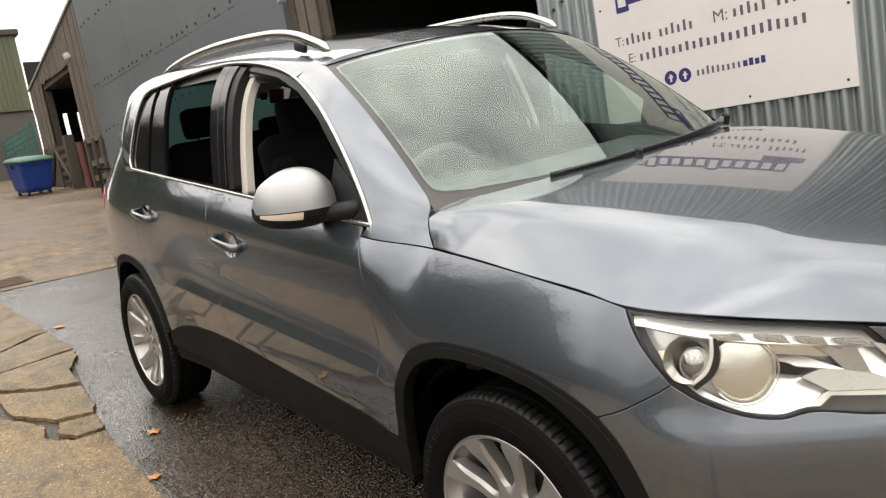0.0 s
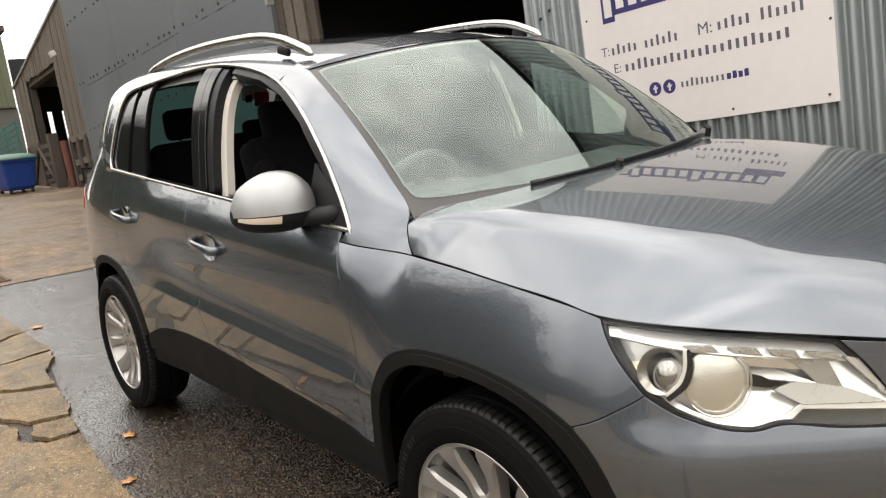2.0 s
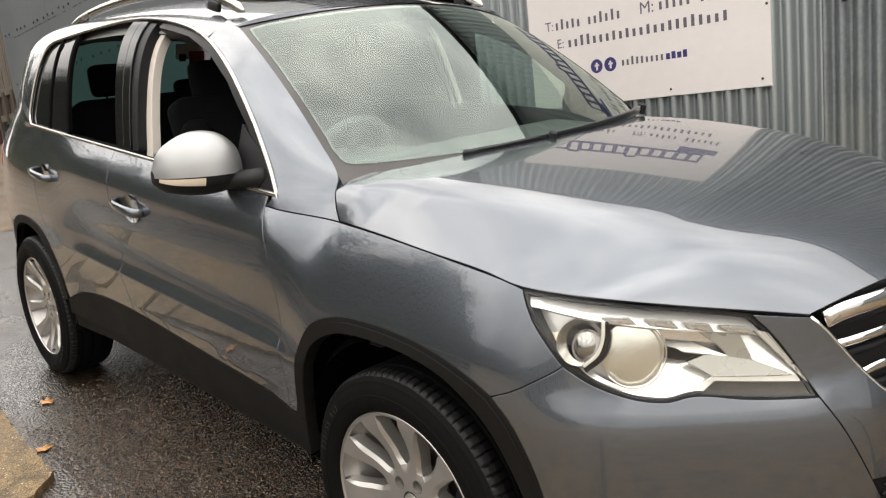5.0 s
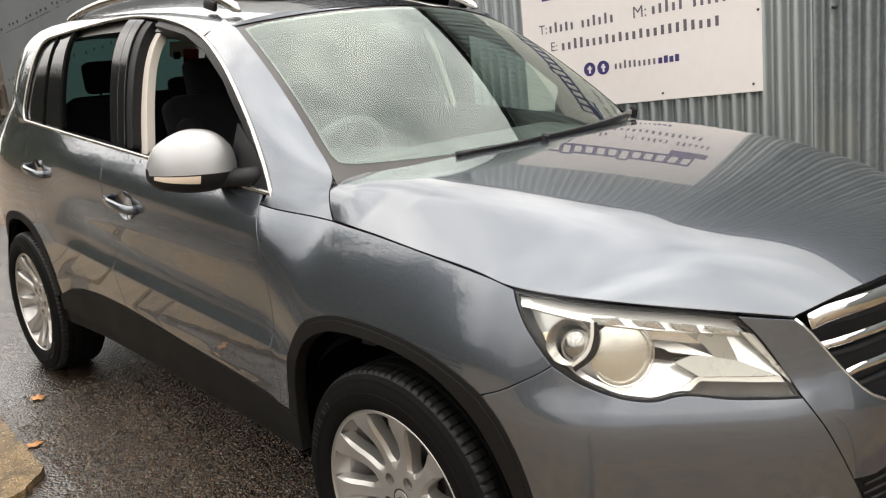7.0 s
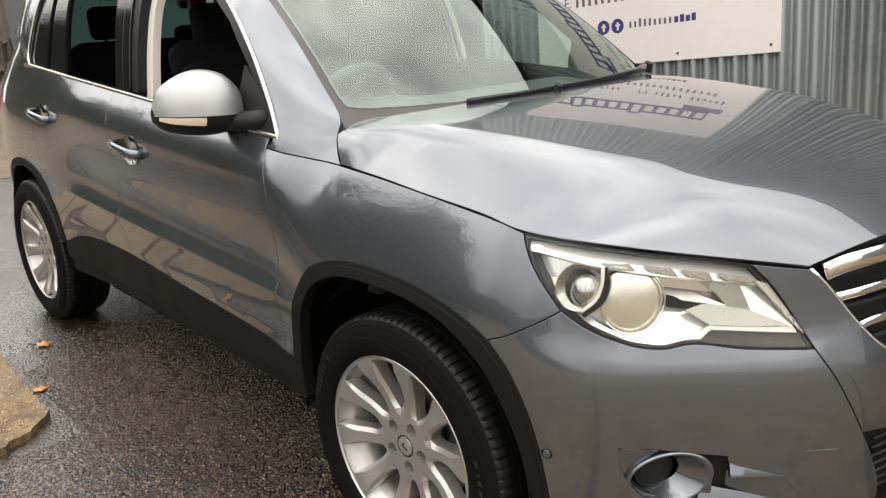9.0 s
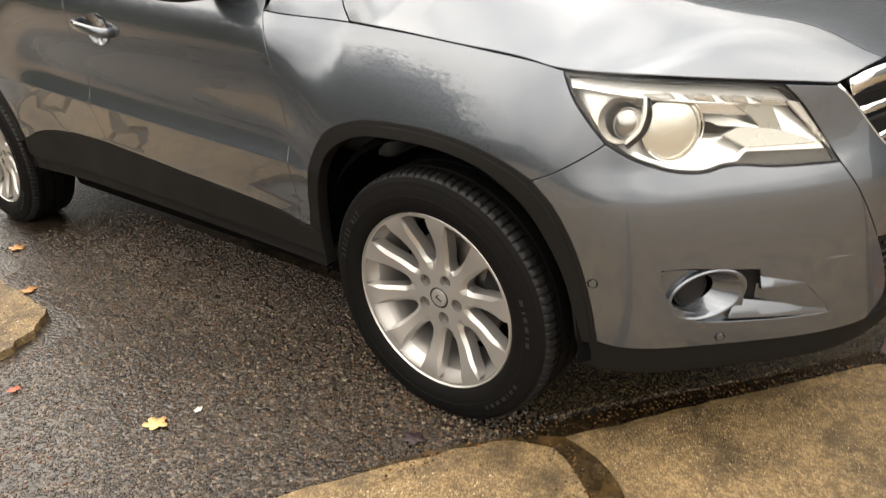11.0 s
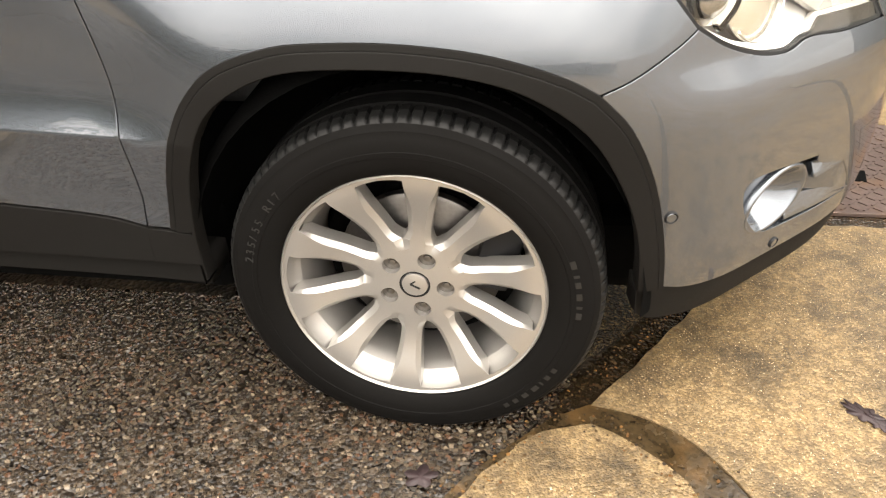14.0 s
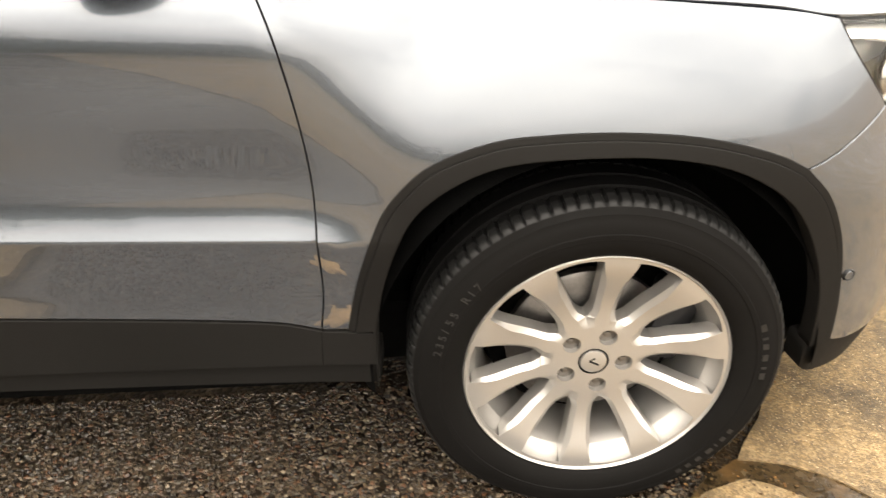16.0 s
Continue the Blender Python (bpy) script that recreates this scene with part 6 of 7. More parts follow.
LEFT = [
    [(-6.95, -1.00), (-6.3, -0.99), (-5.17, -0.95), (-4.75, -0.95), (-4.72, -1.04), (-4.50, -1.29), (-4.35, -1.75), (-4.6, -1.78), (-6.95, -1.55)],
    [(-4.70, -0.95), (-4.06, -0.93), (-4.03, -1.05), (-3.95, -1.38), (-4.12, -1.60), (-4.30, -1.75), (-4.45, -1.29), (-4.66, -1.03)],
    [(-3.99, -0.95), (-3.85, -0.97), (-3.52, -1.09), (-3.27, -1.10), (-3.36, -1.27), (-3.57, -1.46), (-3.75, -1.58), (-3.92, -1.37), (-3.98, -1.05)],
    [(-3.21, -1.11), (-2.85, -1.13), (-2.72, -1.17), (-2.78, -1.33), (-3.05, -1.48), (-3.52, -1.49), (-3.32, -1.28)],
    [(-2.66, -1.18), (-2.44, -1.20), (-2.46, -1.31), (-2.56, -1.37), (-2.70, -1.33)],
    [(-2.39, -1.21), (-1.86, -1.235), (-1.50, -1.25), (-1.39, -1.35), (-1.335, -1.47), (-1.36, -1.75), (-1.6, -1.92), (-2.2, -1.98), (-3.1, -1.90), (-4.25, -1.80), (-4.05, -1.64), (-3.74, -1.64), (-3.5, -1.55), (-3.05, -1.54), (-2.74, -1.40), (-2.55, -1.44), (-2.41, -1.35)],
]
for i, out in enumerate(LEFT):
    sheet("pavement_slab", out, 0.022 + 0.003 * (i % 3), CONCRETE, 0.03, "broken tan concrete slab with ragged edge", "concrete", rough=0.009, step=0.04)
sheet("pavement_bed", [(-6.95, -0.99), (-4.0, -0.97), (-2.8, -1.16), (-1.5, -1.27), (-1.36, -1.5), (-1.4, -1.75), (-1.7, -2.0), (-2.2, -2.02), (-4.2, -1.86), (-6.95, -1.6)], 0.004, WET_JOINT, label="dark wet gravel in the cracks between slabs", category="joint", rough=0.0)

# rain water standing where the joints meet
PUDDLE = mat("brown_puddle_water", (0.032, 0.021, 0.010), rough=0.22, vary=0.85, fine=90, broad=18, bump=0.6, spec=0.5, rough_vary=0.6, stain=(0.075, 0.043, 0.017), stain_at=0.56)
POOL = [(-0.01, -1.185), (0.105, -1.005), (0.255, -0.85), (0.34, -0.80), (0.46, -0.80), (0.60, -0.95), (0.72, -1.10), (0.64, -1.17), (0.50, -1.10), (0.30, -1.0)]
sheet("water_puddle", POOL, 0.0088, PUDDLE, label="brown rain water standing in the joint", category="puddle", rough=0.003)

# the concrete goes on ahead of the car and beyond the slabs
av = [(x, y, ground_level(x, y) + 0.006) for y in (-60.0, -8.9, 2.24) for x in (9.0, 14.0, 90.0)]
tagged(make("pavement_apron", av, [(0, 1, 4, 3), (1, 2, 5, 4), (3, 4, 7, 6), (4, 5, 8, 7)], YARD, flat=True), "worn damp concrete apron", "concrete", kind="structure")
bv = [(x, y, ground_level(x, y) + 0.006) for y in (-60.0, -8.9) for x in (-4.7, 9.0)]
tagged(make("pavement_apron", bv, [(0, 1, 3, 2)], YARD, flat=True), "worn damp concrete apron", "concrete", kind="structure")

# steel chequer plate over the drain
plate = thing("drain_cover", "rusty brown steel chequer plate over a drain", "drain cover", m=SITE)
CHEQUER = mat("rusty_chequer_steel", (0.12, 0.085, 0.075), rough=0.38, metal=0.55, vary=0.3, fine=60, broad=6, bump=0.2, stain=(0.16, 0.09, 0.05), stain_at=0.55)
bm = bmesh.new()
block(bm, (1.06, 0.62, 0.012), pose(1.42, 0.33, 0.010), 0.002)
body = part("plate", bm, CHEQUER, plate)
bm = bmesh.new()
for i in range(34):
    for j in range(19):
        block(bm, (0.026, 0.007, 0.003), pose(0.915 + i * 0.031, 0.045 + j * 0.0315, 0.0172, 0, 0, 45 if (i + j) % 2 else -45), 0)
part("raised_tread", bm, CHEQUER, plate)
for hx, hy in ((1.02, 0.20), (1.17, 0.25), (1.32, 0.25)):
    bm = bmesh.new()
    block(bm, (0.045, 0.075, 0.004), pose(hx, hy, 0.0175, 0, 0, -12), 0.012)
    part("lifting_slot", bm, LINER, plate)
grate = thing("drain_grate", "dark iron drain grate set in the yard", "drain grate", m=SITE)
bm = bmesh.new()
block(bm, (0.45, 0.5, 0.02), pose(-7.4, -0.80, 0.012), 0.004)
part("grate_frame", bm, RUST, grate)
for i in range(7):
    bm = bmesh.new()
    block(bm, (0.02, 0.42, 0.012), pose(-7.57 + i * 0.057, -0.80, 0.024), 0.002)
    part("grate_bar", bm, RUST, grate)

# loose stone chips standing out of the asphalt near the car
rnd = random.Random(7)
cv, cf = [], []
for _ in range(60000):
    x = rnd.uniform(-2.3, 0.30)
    y = -0.50 - rnd.random() ** 1.1 * 1.6
    if x > joint_x(y) - 0.02 or (x < -1.30 and y < -1.20) or (x < -2.0 and y < -1.10):
        continue
    # the chips thin out towards the car's tail and the yard
    if rnd.random() < 0.85 * max(0.0, (-1.3 - x) / 1.0):
        continue
    r = rnd.uniform(0.0032, 0.0078) * (1.4 if rnd.random() < 0.05 else 1)
    a0 = rnd.uniform(0, 6.28)
    k = len(cv)
    n = 5
    for i in range(n):
        a = a0 + i * 6.283 / n
        q = r * rnd.uniform(0.75, 1.2)
        cv.append((x + q * math.cos(a), y + q * math.sin(a) * 0.8, -0.001))
    h = r * rnd.uniform(0.25, 0.55)
    for i in range(n):
        a = a0 + i * 6.283 / n
        q = r * rnd.uniform(0.4, 0.7)
        cv.append((x + q * math.cos(a), y + q * math.sin(a) * 0.8, h))
    cf += [(k + i, k + (i + 1) % n, k + n + (i + 1) % n, k + n + i) for i in range(n)] + [tuple(range(k + n, k + 2 * n))]


def island_mat(name, colors, rough, spec=0.5):
    m = bpy.data.materials.new(name)
    m.use_nodes = True
    t = m.node_tree
    b = t.nodes["Principled BSDF"]
    g = t.nodes.new("ShaderNodeNewGeometry")
    cr = t.nodes.new("ShaderNodeValToRGB")
    cr.color_ramp.interpolation = "CONSTANT"
    e = cr.color_ramp.elements
    for i, c in enumerate(colors):
        el = e[i] if i < 2 else e.new(i / len(colors))
        el.position = i / len(colors)
        el.color = (*c, 1)
    t.links.new(g.outputs["Random Per Island"], cr.inputs["Fac"])
    t.links.new(cr.outputs["Color"], b.inputs["Base Color"])
    b.inputs["Roughness"].default_value = rough
    b.inputs["Specular IOR Level"].default_value = spec
    return m


CHIPS = island_mat("stone_chips", [(0.0200, 0.0142, 0.0092), (0.0312, 0.0220, 0.0144), (0.0155, 0.0112, 0.0076), (0.0470, 0.0345, 0.0226), (0.0240, 0.0172, 0.0114), (0.0690, 0.0510, 0.0335), (0.0580, 0.0295, 0.0165), (0.0198, 0.0142, 0.0096), (0.1450, 0.1130, 0.0800), (0.0540, 0.0400, 0.0270), (0.0255, 0.0182, 0.0122), (0.0340, 0.0245, 0.0165), (0.0720, 0.0370, 0.0210), (0.0430, 0.0360, 0.0260), (0.0310, 0.0270, 0.0215)], 0.26)
tagged(make("stone_chips", cv, cf, CHIPS, at=SITE, flat=True), "pale and dark stone chips in the wet asphalt", "gravel", kind="stuff")
JOINTS = (((0.03, -1.17), (0.27, -0.82), 0.05), ((0.27, -0.82), (0.60, -0.40), 0.035), ((0.33, -0.83), (0.60, -1.06), 0.05), ((0.60, -1.06), (0.95, -1.44), 0.035), ((0.60, -0.40), (0.95, 0.02), 0.03), ((-1.5, -1.24), (-2.7, -1.15), 0.04), ((-2.7, -1.15), (-4.1, -0.95), 0.05))


def off_joint(x, y):
    """Distance from the nearest joint's middle line, less its half width."""
    best = 9.0
    for (xa, ya), (xb, yb), wide in JOINTS:
        dx, dy = xb - xa, yb - ya
        w = max(0.0, min(1.0, ((x - xa) * dx + (y - ya) * dy) / (dx * dx + dy * dy)))
        best = min(best, math.hypot(x - xa - w * dx, y - ya - w * dy) - wide * 0.9)
    return best


rnd = random.Random(9)
cv, cf = [], []
for _ in range(19000):
    y = rnd.uniform(-1.7, 0.0)
    x = joint_x(y) + 0.03 + rnd.random() ** 1.3 * 1.3
    if off_joint(x, y) < 0 or inside((x, y), POOL) or (y > -0.06 and x > 0.88) or (inside((x, y), STRIP) and rnd.random() < 0.85):
        continue
    r = rnd.uniform(0.0012, 0.0034)
    k, a0, n = len(cv), rnd.uniform(0, 6.28), 5
    cv += [(x + r * math.cos(a0 + i * 6.283 / n), y + r * math.sin(a0 + i * 6.283 / n), 0.0115) for i in range(n)] + [(x, y, 0.0135 + r * 0.35)]
    cf += [(k + i, k + (i + 1) % n, k + n) for i in range(n)]
for _ in range(9000):
    x, y = rnd.uniform(-4.6, -1.32), rnd.uniform(-2.0, -0.95)
    for i, out in enumerate(LEFT):
        if inside((x, y), out):
            r, z = rnd.uniform(0.002, 0.006), 0.022 + 0.003 * (i % 3)
            k, a0, n = len(cv), rnd.uniform(0, 6.28), 5
            cv += [(x + r * math.cos(a0 + j * 6.283 / n), y + r * math.sin(a0 + j * 6.283 / n), z - 0.0005) for j in range(n)] + [(x, y, z + r * 0.4)]
            cf += [(k + j, k + (j + 1) % n, k + n) for j in range(n)]
            break
GRIT = island_mat("concrete_grit", [(0.24, 0.17, 0.095), (0.17, 0.118, 0.06), (0.34, 0.26, 0.16), (0.075, 0.052, 0.03), (0.26, 0.185, 0.10), (0.46, 0.39, 0.28), (0.20, 0.13, 0.055), (0.29, 0.215, 0.13)], 0.65, 0.3)
tagged(make("concrete_grit", cv, cf, GRIT, at=SITE, flat=True), "fine tan grit on the concrete slab", "gravel", kind="stuff")

# brown debris washed into the joints between the slabs
rnd = random.Random(31)
cv, cf = [], []
for (xa, ya), (xb, yb), wide in JOINTS:
    for _ in range(130):
        w = rnd.random()
        x, y = xa + (xb - xa) * w + rnd.gauss(0, wide * 0.6), ya + (yb - ya) * w + rnd.gauss(0, wide * 0.6)
        r = rnd.uniform(0.0015, 0.005)
        k, a0, n = len(cv), rnd.uniform(0, 6.28), 5
        stretch = rnd.uniform(0.4, 1.0)
        for i in range(n):
            u, v = r * math.cos(i * 6.283 / n), r * stretch * math.sin(i * 6.283 / n)
            cv.append((x + u * math.cos(a0) - v * math.sin(a0), y + u * math.sin(a0) + v * math.cos(a0), 0.0125 if x > -1 else 0.004))
        cv.append((x, y, (0.0135 if x > -1 else 0.005) + r * 0.5))
        cf += [(k + i, k + (i + 1) % n, k + n) for i in range(n)]
DEBRIS = island_mat("joint_debris", [(0.10, 0.047, 0.015), (0.03, 0.019, 0.010), (0.15, 0.075, 0.022), (0.05, 0.030, 0.013), (0.02, 0.013, 0.008), (0.08, 0.048, 0.02), (0.05, 0.032, 0.015), (0.07, 0.045, 0.02)], 0.75, 0.15)
tagged(make("joint_debris", cv, cf, DEBRIS, at=SITE, flat=True), "brown grit and leaf debris in the joints", "debris", kind="stuff")

# fallen leaves
def leaf(x, y, z, size, turn, color, lobes=5, wide=0.8):
    pts = [(0, 0)]
    n = 40
    for i in range(n):
        a = 2 * math.pi * i / n
        pts.append((size * (0.62 + 0.38 * abs(math.cos(a * lobes / 2)) ** 1.5) * math.cos(a), size * wide * (0.62 + 0.38 * abs(math.cos(a * lobes / 2)) ** 1.5) * math.sin(a)))
    verts = [(px, py, 0.0015 * math.sin(px * 90) + 0.004 * (px * px + py * py) / size ** 2 * random.Random(i).uniform(0.2, 1)) for i, (px, py) in enumerate(pts)]
    verts += [(px, py, pz - 0.0012) for px, py, pz in verts]
    k = n + 1
    faces = [(0, 1 + i, 1 + (i + 1) % n) for i in range(n)] + [(k, k + 1 + (i + 1) % n, k + 1 + i) for i in range(n)] + [(1 + i, k + 1 + i, k + 1 + (i + 1) % n, 1 + (i + 1) % n) for i in range(n)]
    return tagged(make("fallen_leaf", verts, faces, color, at=SITE @ pose(x, y, z + 0.003, 0, 0, turn)), "", "leaf", "fallen leaves")


YELLOW = mat("yellow_leaf", (0.58, 0.36, 0.15), rough=0.45, vary=0.25, fine=80, broad=20)
ORANGE = mat("orange_leaf", (0.42, 0.20, 0.07), rough=0.45, vary=0.25, fine=80, broad=20)
BROWN = mat("wet_brown_leaf", (0.020, 0.010, 0.011), rough=0.6, vary=0.4, fine=80, broad=20)
for x, y, s, a, m, lab in ((-0.608, -1.374, 0.038, 20, YELLOW, "yellow fallen leaf on the wet asphalt"), (-1.758, -1.20, 0.034, 70, ORANGE, "orange fallen leaf on the wet asphalt"), (-1.12, -1.53, 0.022, 40, mat("red_leaf", (0.36, 0.09, 0.05), rough=0.4, vary=0.2), "red fallen leaf on the asphalt"), (-2.22, -1.04, 0.040, 10, ORANGE, "orange fallen leaf on the wet asphalt"), (-4.85, -0.84, 0.05, 30, ORANGE, "orange fallen leaf on the wet asphalt"), (-0.56, -1.27, 0.014, 80, mat("pale_chip_leaf", (0.6, 0.56, 0.48), rough=0.5), "small pale leaf on the asphalt"), (0.02, -1.02, 0.035, 15, BROWN, "wet dark brown leaf in the gutter"), (0.10, -1.10, 0.022, 120, ORANGE, "orange fallen leaf on the slab's edge")):
    leaf(x, y, 0.004, s, a, m)["label"] = lab
stain = [leaf(0.875 + dx, -0.775 + dy, 0.013, s, a, BROWN, 9, w) for dx, dy, s, a, w in ((0, 0, 0.048, -42, 0.5), (0.022, -0.022, 0.034, -60, 0.6))]
for o in stain:
    o["label"] = "squashed wet brown leaf on the concrete slab"


# ---- buildings along the yard; x runs along the wall, z is true up ----
WALL_Y = 2.3
CORRUGATED = mat("weathered_grey_corrugated_steel", (0.25, 0.272, 0.277), rough=0.36, metal=0.6, vary=0.12, fine=30, broad=1.2, stain=(0.29, 0.312, 0.312), stain_at=0.6)
CORRUGATED_DARK = mat("streaked_grey_corrugated_steel", (0.195, 0.213, 0.218), rough=0.42, metal=0.6, vary=0.25, fine=35, broad=2.5, stain=(0.23, 0.243, 0.235), stain_at=0.62)
PANEL = mat("painted_blue_grey_sheet", (0.094, 0.105, 0.113), rough=0.5, vary=0.10, fine=12, broad=0.5, stain=(0.115, 0.128, 0.138), stain_at=0.58)
TIMBER = mat("weathered_grey_timber", (0.105, 0.086, 0.068), rough=0.85, vary=0.4, fine=40, broad=3, bump=0.5)
DARK_TIMBER = mat("dark_damp_timber", (0.06, 0.047, 0.036), rough=0.85, vary=0.4, fine=40, broad=3, bump=0.5)
# near-black: the unlit inside of shed and barn is put into the colour
SHADE = mat("shed_inside_shade", (0.012, 0.012, 0.012), rough=0.95, vary=0.3, fine=10, broad=1)
ROOFING = mat("grey_cement_roofing", (0.25, 0.25, 0.24), rough=0.8, vary=0.2, fine=20, broad=1)
SIGN_WHITE = mat("white_sign_board", (0.62, 0.585, 0.565), rough=0.35, vary=0.03, fine=20, broad=1.5)
NAVY = mat("navy_sign_ink", (0.035, 0.028, 0.12), rough=0.4, vary=0.05)
INK = mat("grey_sign_ink", (0.10, 0.09, 0.11), rough=0.4, vary=0.05)


def fluted(name, x0, x1, z0, z1, y, pitch, depth, material, label, category, per=8):
    """A sheet with round flutes that run upright; its thickness lies behind it."""
    n = int((x1 - x0) / pitch * per)
    verts, faces = [], []
    for z in (z0, z1):
        for i in range(n + 1):
            x = x0 + (x1 - x0) * i / n
            verts.append((x, y - depth / 2 * math.cos(2 * math.pi * (x - x0) / pitch), z))
    faces = [(i, i + 1, n + 1 + i + 1, n + 1 + i) for i in range(n)]
    k = len(verts)
    verts += [(x0, y + 0.06, z0), (x1, y + 0.06, z0), (x1, y + 0.06, z1), (x0, y + 0.06, z1)]
    faces += [(k + 1, k, k + 3, k + 2), (k, 0, n + 1, k + 3), (n, k + 1, k + 2, 2 * n + 1)]
    return tagged(make(name, verts, faces, material), label, category, kind="structure")


EAVE = 3.6
fluted("wall_corrugated", -2.43, -0.05, -1.3, EAVE, WALL_Y, 0.085, 0.050, CORRUGATED, "weathered grey corrugated steel wall", "wall")
fluted("wall_corrugated", -0.05, 12.0, -1.3, EAVE, WALL_Y + 0.012, 0.085, 0.046, CORRUGATED_DARK, "darker streaked grey corrugated steel wall", "wall")
panel_wall = thing("wall_panel", "flat blue-grey painted sheet wall with rows of rivets", "wall", kind="structure")
for i, (x0, x1) in enumerate(((-13.6, -11.2), (-11.2, -8.7), (-8.7, -6.05))):
    for j, (z0, z1) in enumerate(((-0.2, 3.34), (3.34, 5.2))):
        bm = bmesh.new()
        block(bm, (x1 - x0 - 0.002, 0.05, z1 - z0 - 0.002), pose((x0 + x1) / 2, WALL_Y + 0.005 * j, (z0 + z1) / 2), 0.003, 1)
        part("sheet", bm, PANEL, panel_wall)
rnd = random.Random(3)
RIVET = mat("dark_rivet", (0.03, 0.03, 0.03), rough=0.6, vary=0.2)
bm0 = bmesh.new()
bmesh.ops.create_uvsphere(bm0, u_segments=8, v_segments=5, radius=0.022, matrix=Matrix.Diagonal((1, 0.5, 1, 1)))
rivet_mesh = bpy.data.meshes.new("rivet")
bm0.to_mesh(rivet_mesh)
bm0.free()
rivet_mesh.materials.append(RIVET)
for z, x0 in ((2.6, -13.3), (3.42, -13.4), (4.51, -13.4)):
    x = x0
    while x < -6.2:
        o = new("rivet", rivet_mesh)
        o.parent = panel_wall
        o.matrix_basis = pose(x, WALL_Y - 0.027, z + rnd.uniform(-0.02, 0.02))
        x += rnd.choice((0.20, 0.22, 0.46, 0.30))
bm = bmesh.new()
for i in range(30):
    x = -12.9 + i * 0.225
    if rnd.random() < 0.75:
        block(bm, (rnd.uniform(0.08, 0.2), 0.004, 0.014), pose(x, WALL_Y - 0.0265, 3.34), 0)
part("seam_gap", bm, RIVET, panel_wall)

# the open bay between them: timber jambs, inside shade painted as a near-black lining
bay = thing("wall_bay", "open shed bay with weathered timber door leaf", "shed", kind="structure")
for k, (x0, x1, m) in enumerate(((-6.05, -5.90, DARK_TIMBER), (-5.90, -5.72, TIMBER), (-5.72, -5.66, DARK_TIMBER), (-5.66, -5.46, TIMBER), (-5.46, -5.30, DARK_TIMBER))):
    bm = bmesh.new()
    block(bm, (x1 - x0 - 0.006, 0.06 + 0.02 * (k % 2), 3.7), pose((x0 + x1) / 2, WALL_Y + 0.06 + 0.02 * (k % 3), 1.75), 0.006, 1)
    part("board", bm, m, bay)
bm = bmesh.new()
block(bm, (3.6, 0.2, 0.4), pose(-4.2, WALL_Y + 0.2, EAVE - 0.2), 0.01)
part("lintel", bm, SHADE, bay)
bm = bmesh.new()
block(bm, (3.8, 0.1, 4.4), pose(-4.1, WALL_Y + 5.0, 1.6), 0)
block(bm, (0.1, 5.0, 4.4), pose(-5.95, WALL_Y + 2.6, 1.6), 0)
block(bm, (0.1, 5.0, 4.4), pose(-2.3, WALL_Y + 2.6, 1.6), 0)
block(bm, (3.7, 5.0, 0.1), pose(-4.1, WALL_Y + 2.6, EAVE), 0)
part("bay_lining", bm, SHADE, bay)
bm = bmesh.new()
block(bm, (18.1, 7.0, 0.12), pose(3.05, WALL_Y + 3.46, EAVE + 0.80, 12, 0, 0), 0.01)
tagged(part("roof", bm, ROOFING), "grey cement sheet roof of the shed", "roof", kind="structure")

bm = bmesh.new()
block(bm, (7.6, 7.0, 0.12), pose(-9.83, WALL_Y + 3.4, 5.9, 12, 0, 0), 0.01)
block(bm, (0.06, 6.5, 2.3), pose(-6.08, WALL_Y + 3.2, 4.25), 0.0)
block(bm, (0.06, 6.5, 5.9), pose(-13.57, WALL_Y + 3.3, 2.25), 0.0)
tagged(part("roof", bm, ROOFING), "grey cement sheet roof of the taller shed", "roof", kind="structure")
bm = bmesh.new()
rod(bm, (-6.0, WALL_Y - 0.06, EAVE - 0.02), (12.0, WALL_Y - 0.06, EAVE - 0.02), 0.045)
tagged(part("trim_gutter", bm, BLACK), "black round gutter along the shed's eave", "gutter", kind="structure")

# sign board
sign = thing("sign_board", "white sign board with navy lettering, screwed to corrugated steel", "sign")
bm = bmesh.new()
block(bm, (1.625, 0.012, 1.30), pose(-1.115, WALL_Y - 0.02, 1.862), 0.002, 1)
part("board", bm, SIGN_WHITE, sign)


def bars(x0, x1, z, h, count, material, gaps=(), thick=0.55):
    """A line of writing as plain bars, one for each sign, on the board."""
    step = (x1 - x0) / count
    r = random.Random(int(z * 1000) + count)
    for i in range(count):
        if i not in gaps:
            hh = h * r.choice((0.7, 0.7, 1.0, 0.85))
            bm = bmesh.new()
            block(bm, (step * thick, 0.001, hh), pose(x0 + (i + 0.5) * step, WALL_Y - 0.0268, z + hh / 2), 0)
            part("lettering", bm, material, sign)


def words(text, x, z, size, material):
    cu = bpy.data.curves.new("words", "FONT")
    cu.body, cu.size, cu.extrude = text, size, 0.0004
    tmp = bpy.data.objects.new("words", cu)
    scene.collection.objects.link(tmp)
    dg = bpy.context.evaluated_depsgraph_get()
    me = bpy.data.meshes.new_from_object(tmp.evaluated_get(dg))
    bpy.data.objects.remove(tmp)
    me.materials.clear()
    me.materials.append(material)
    o = new("lettering", me)
    o.parent = sign
    o.matrix_basis = pose(x, WALL_Y - 0.0268, z, 90, 0, 0)
    return o


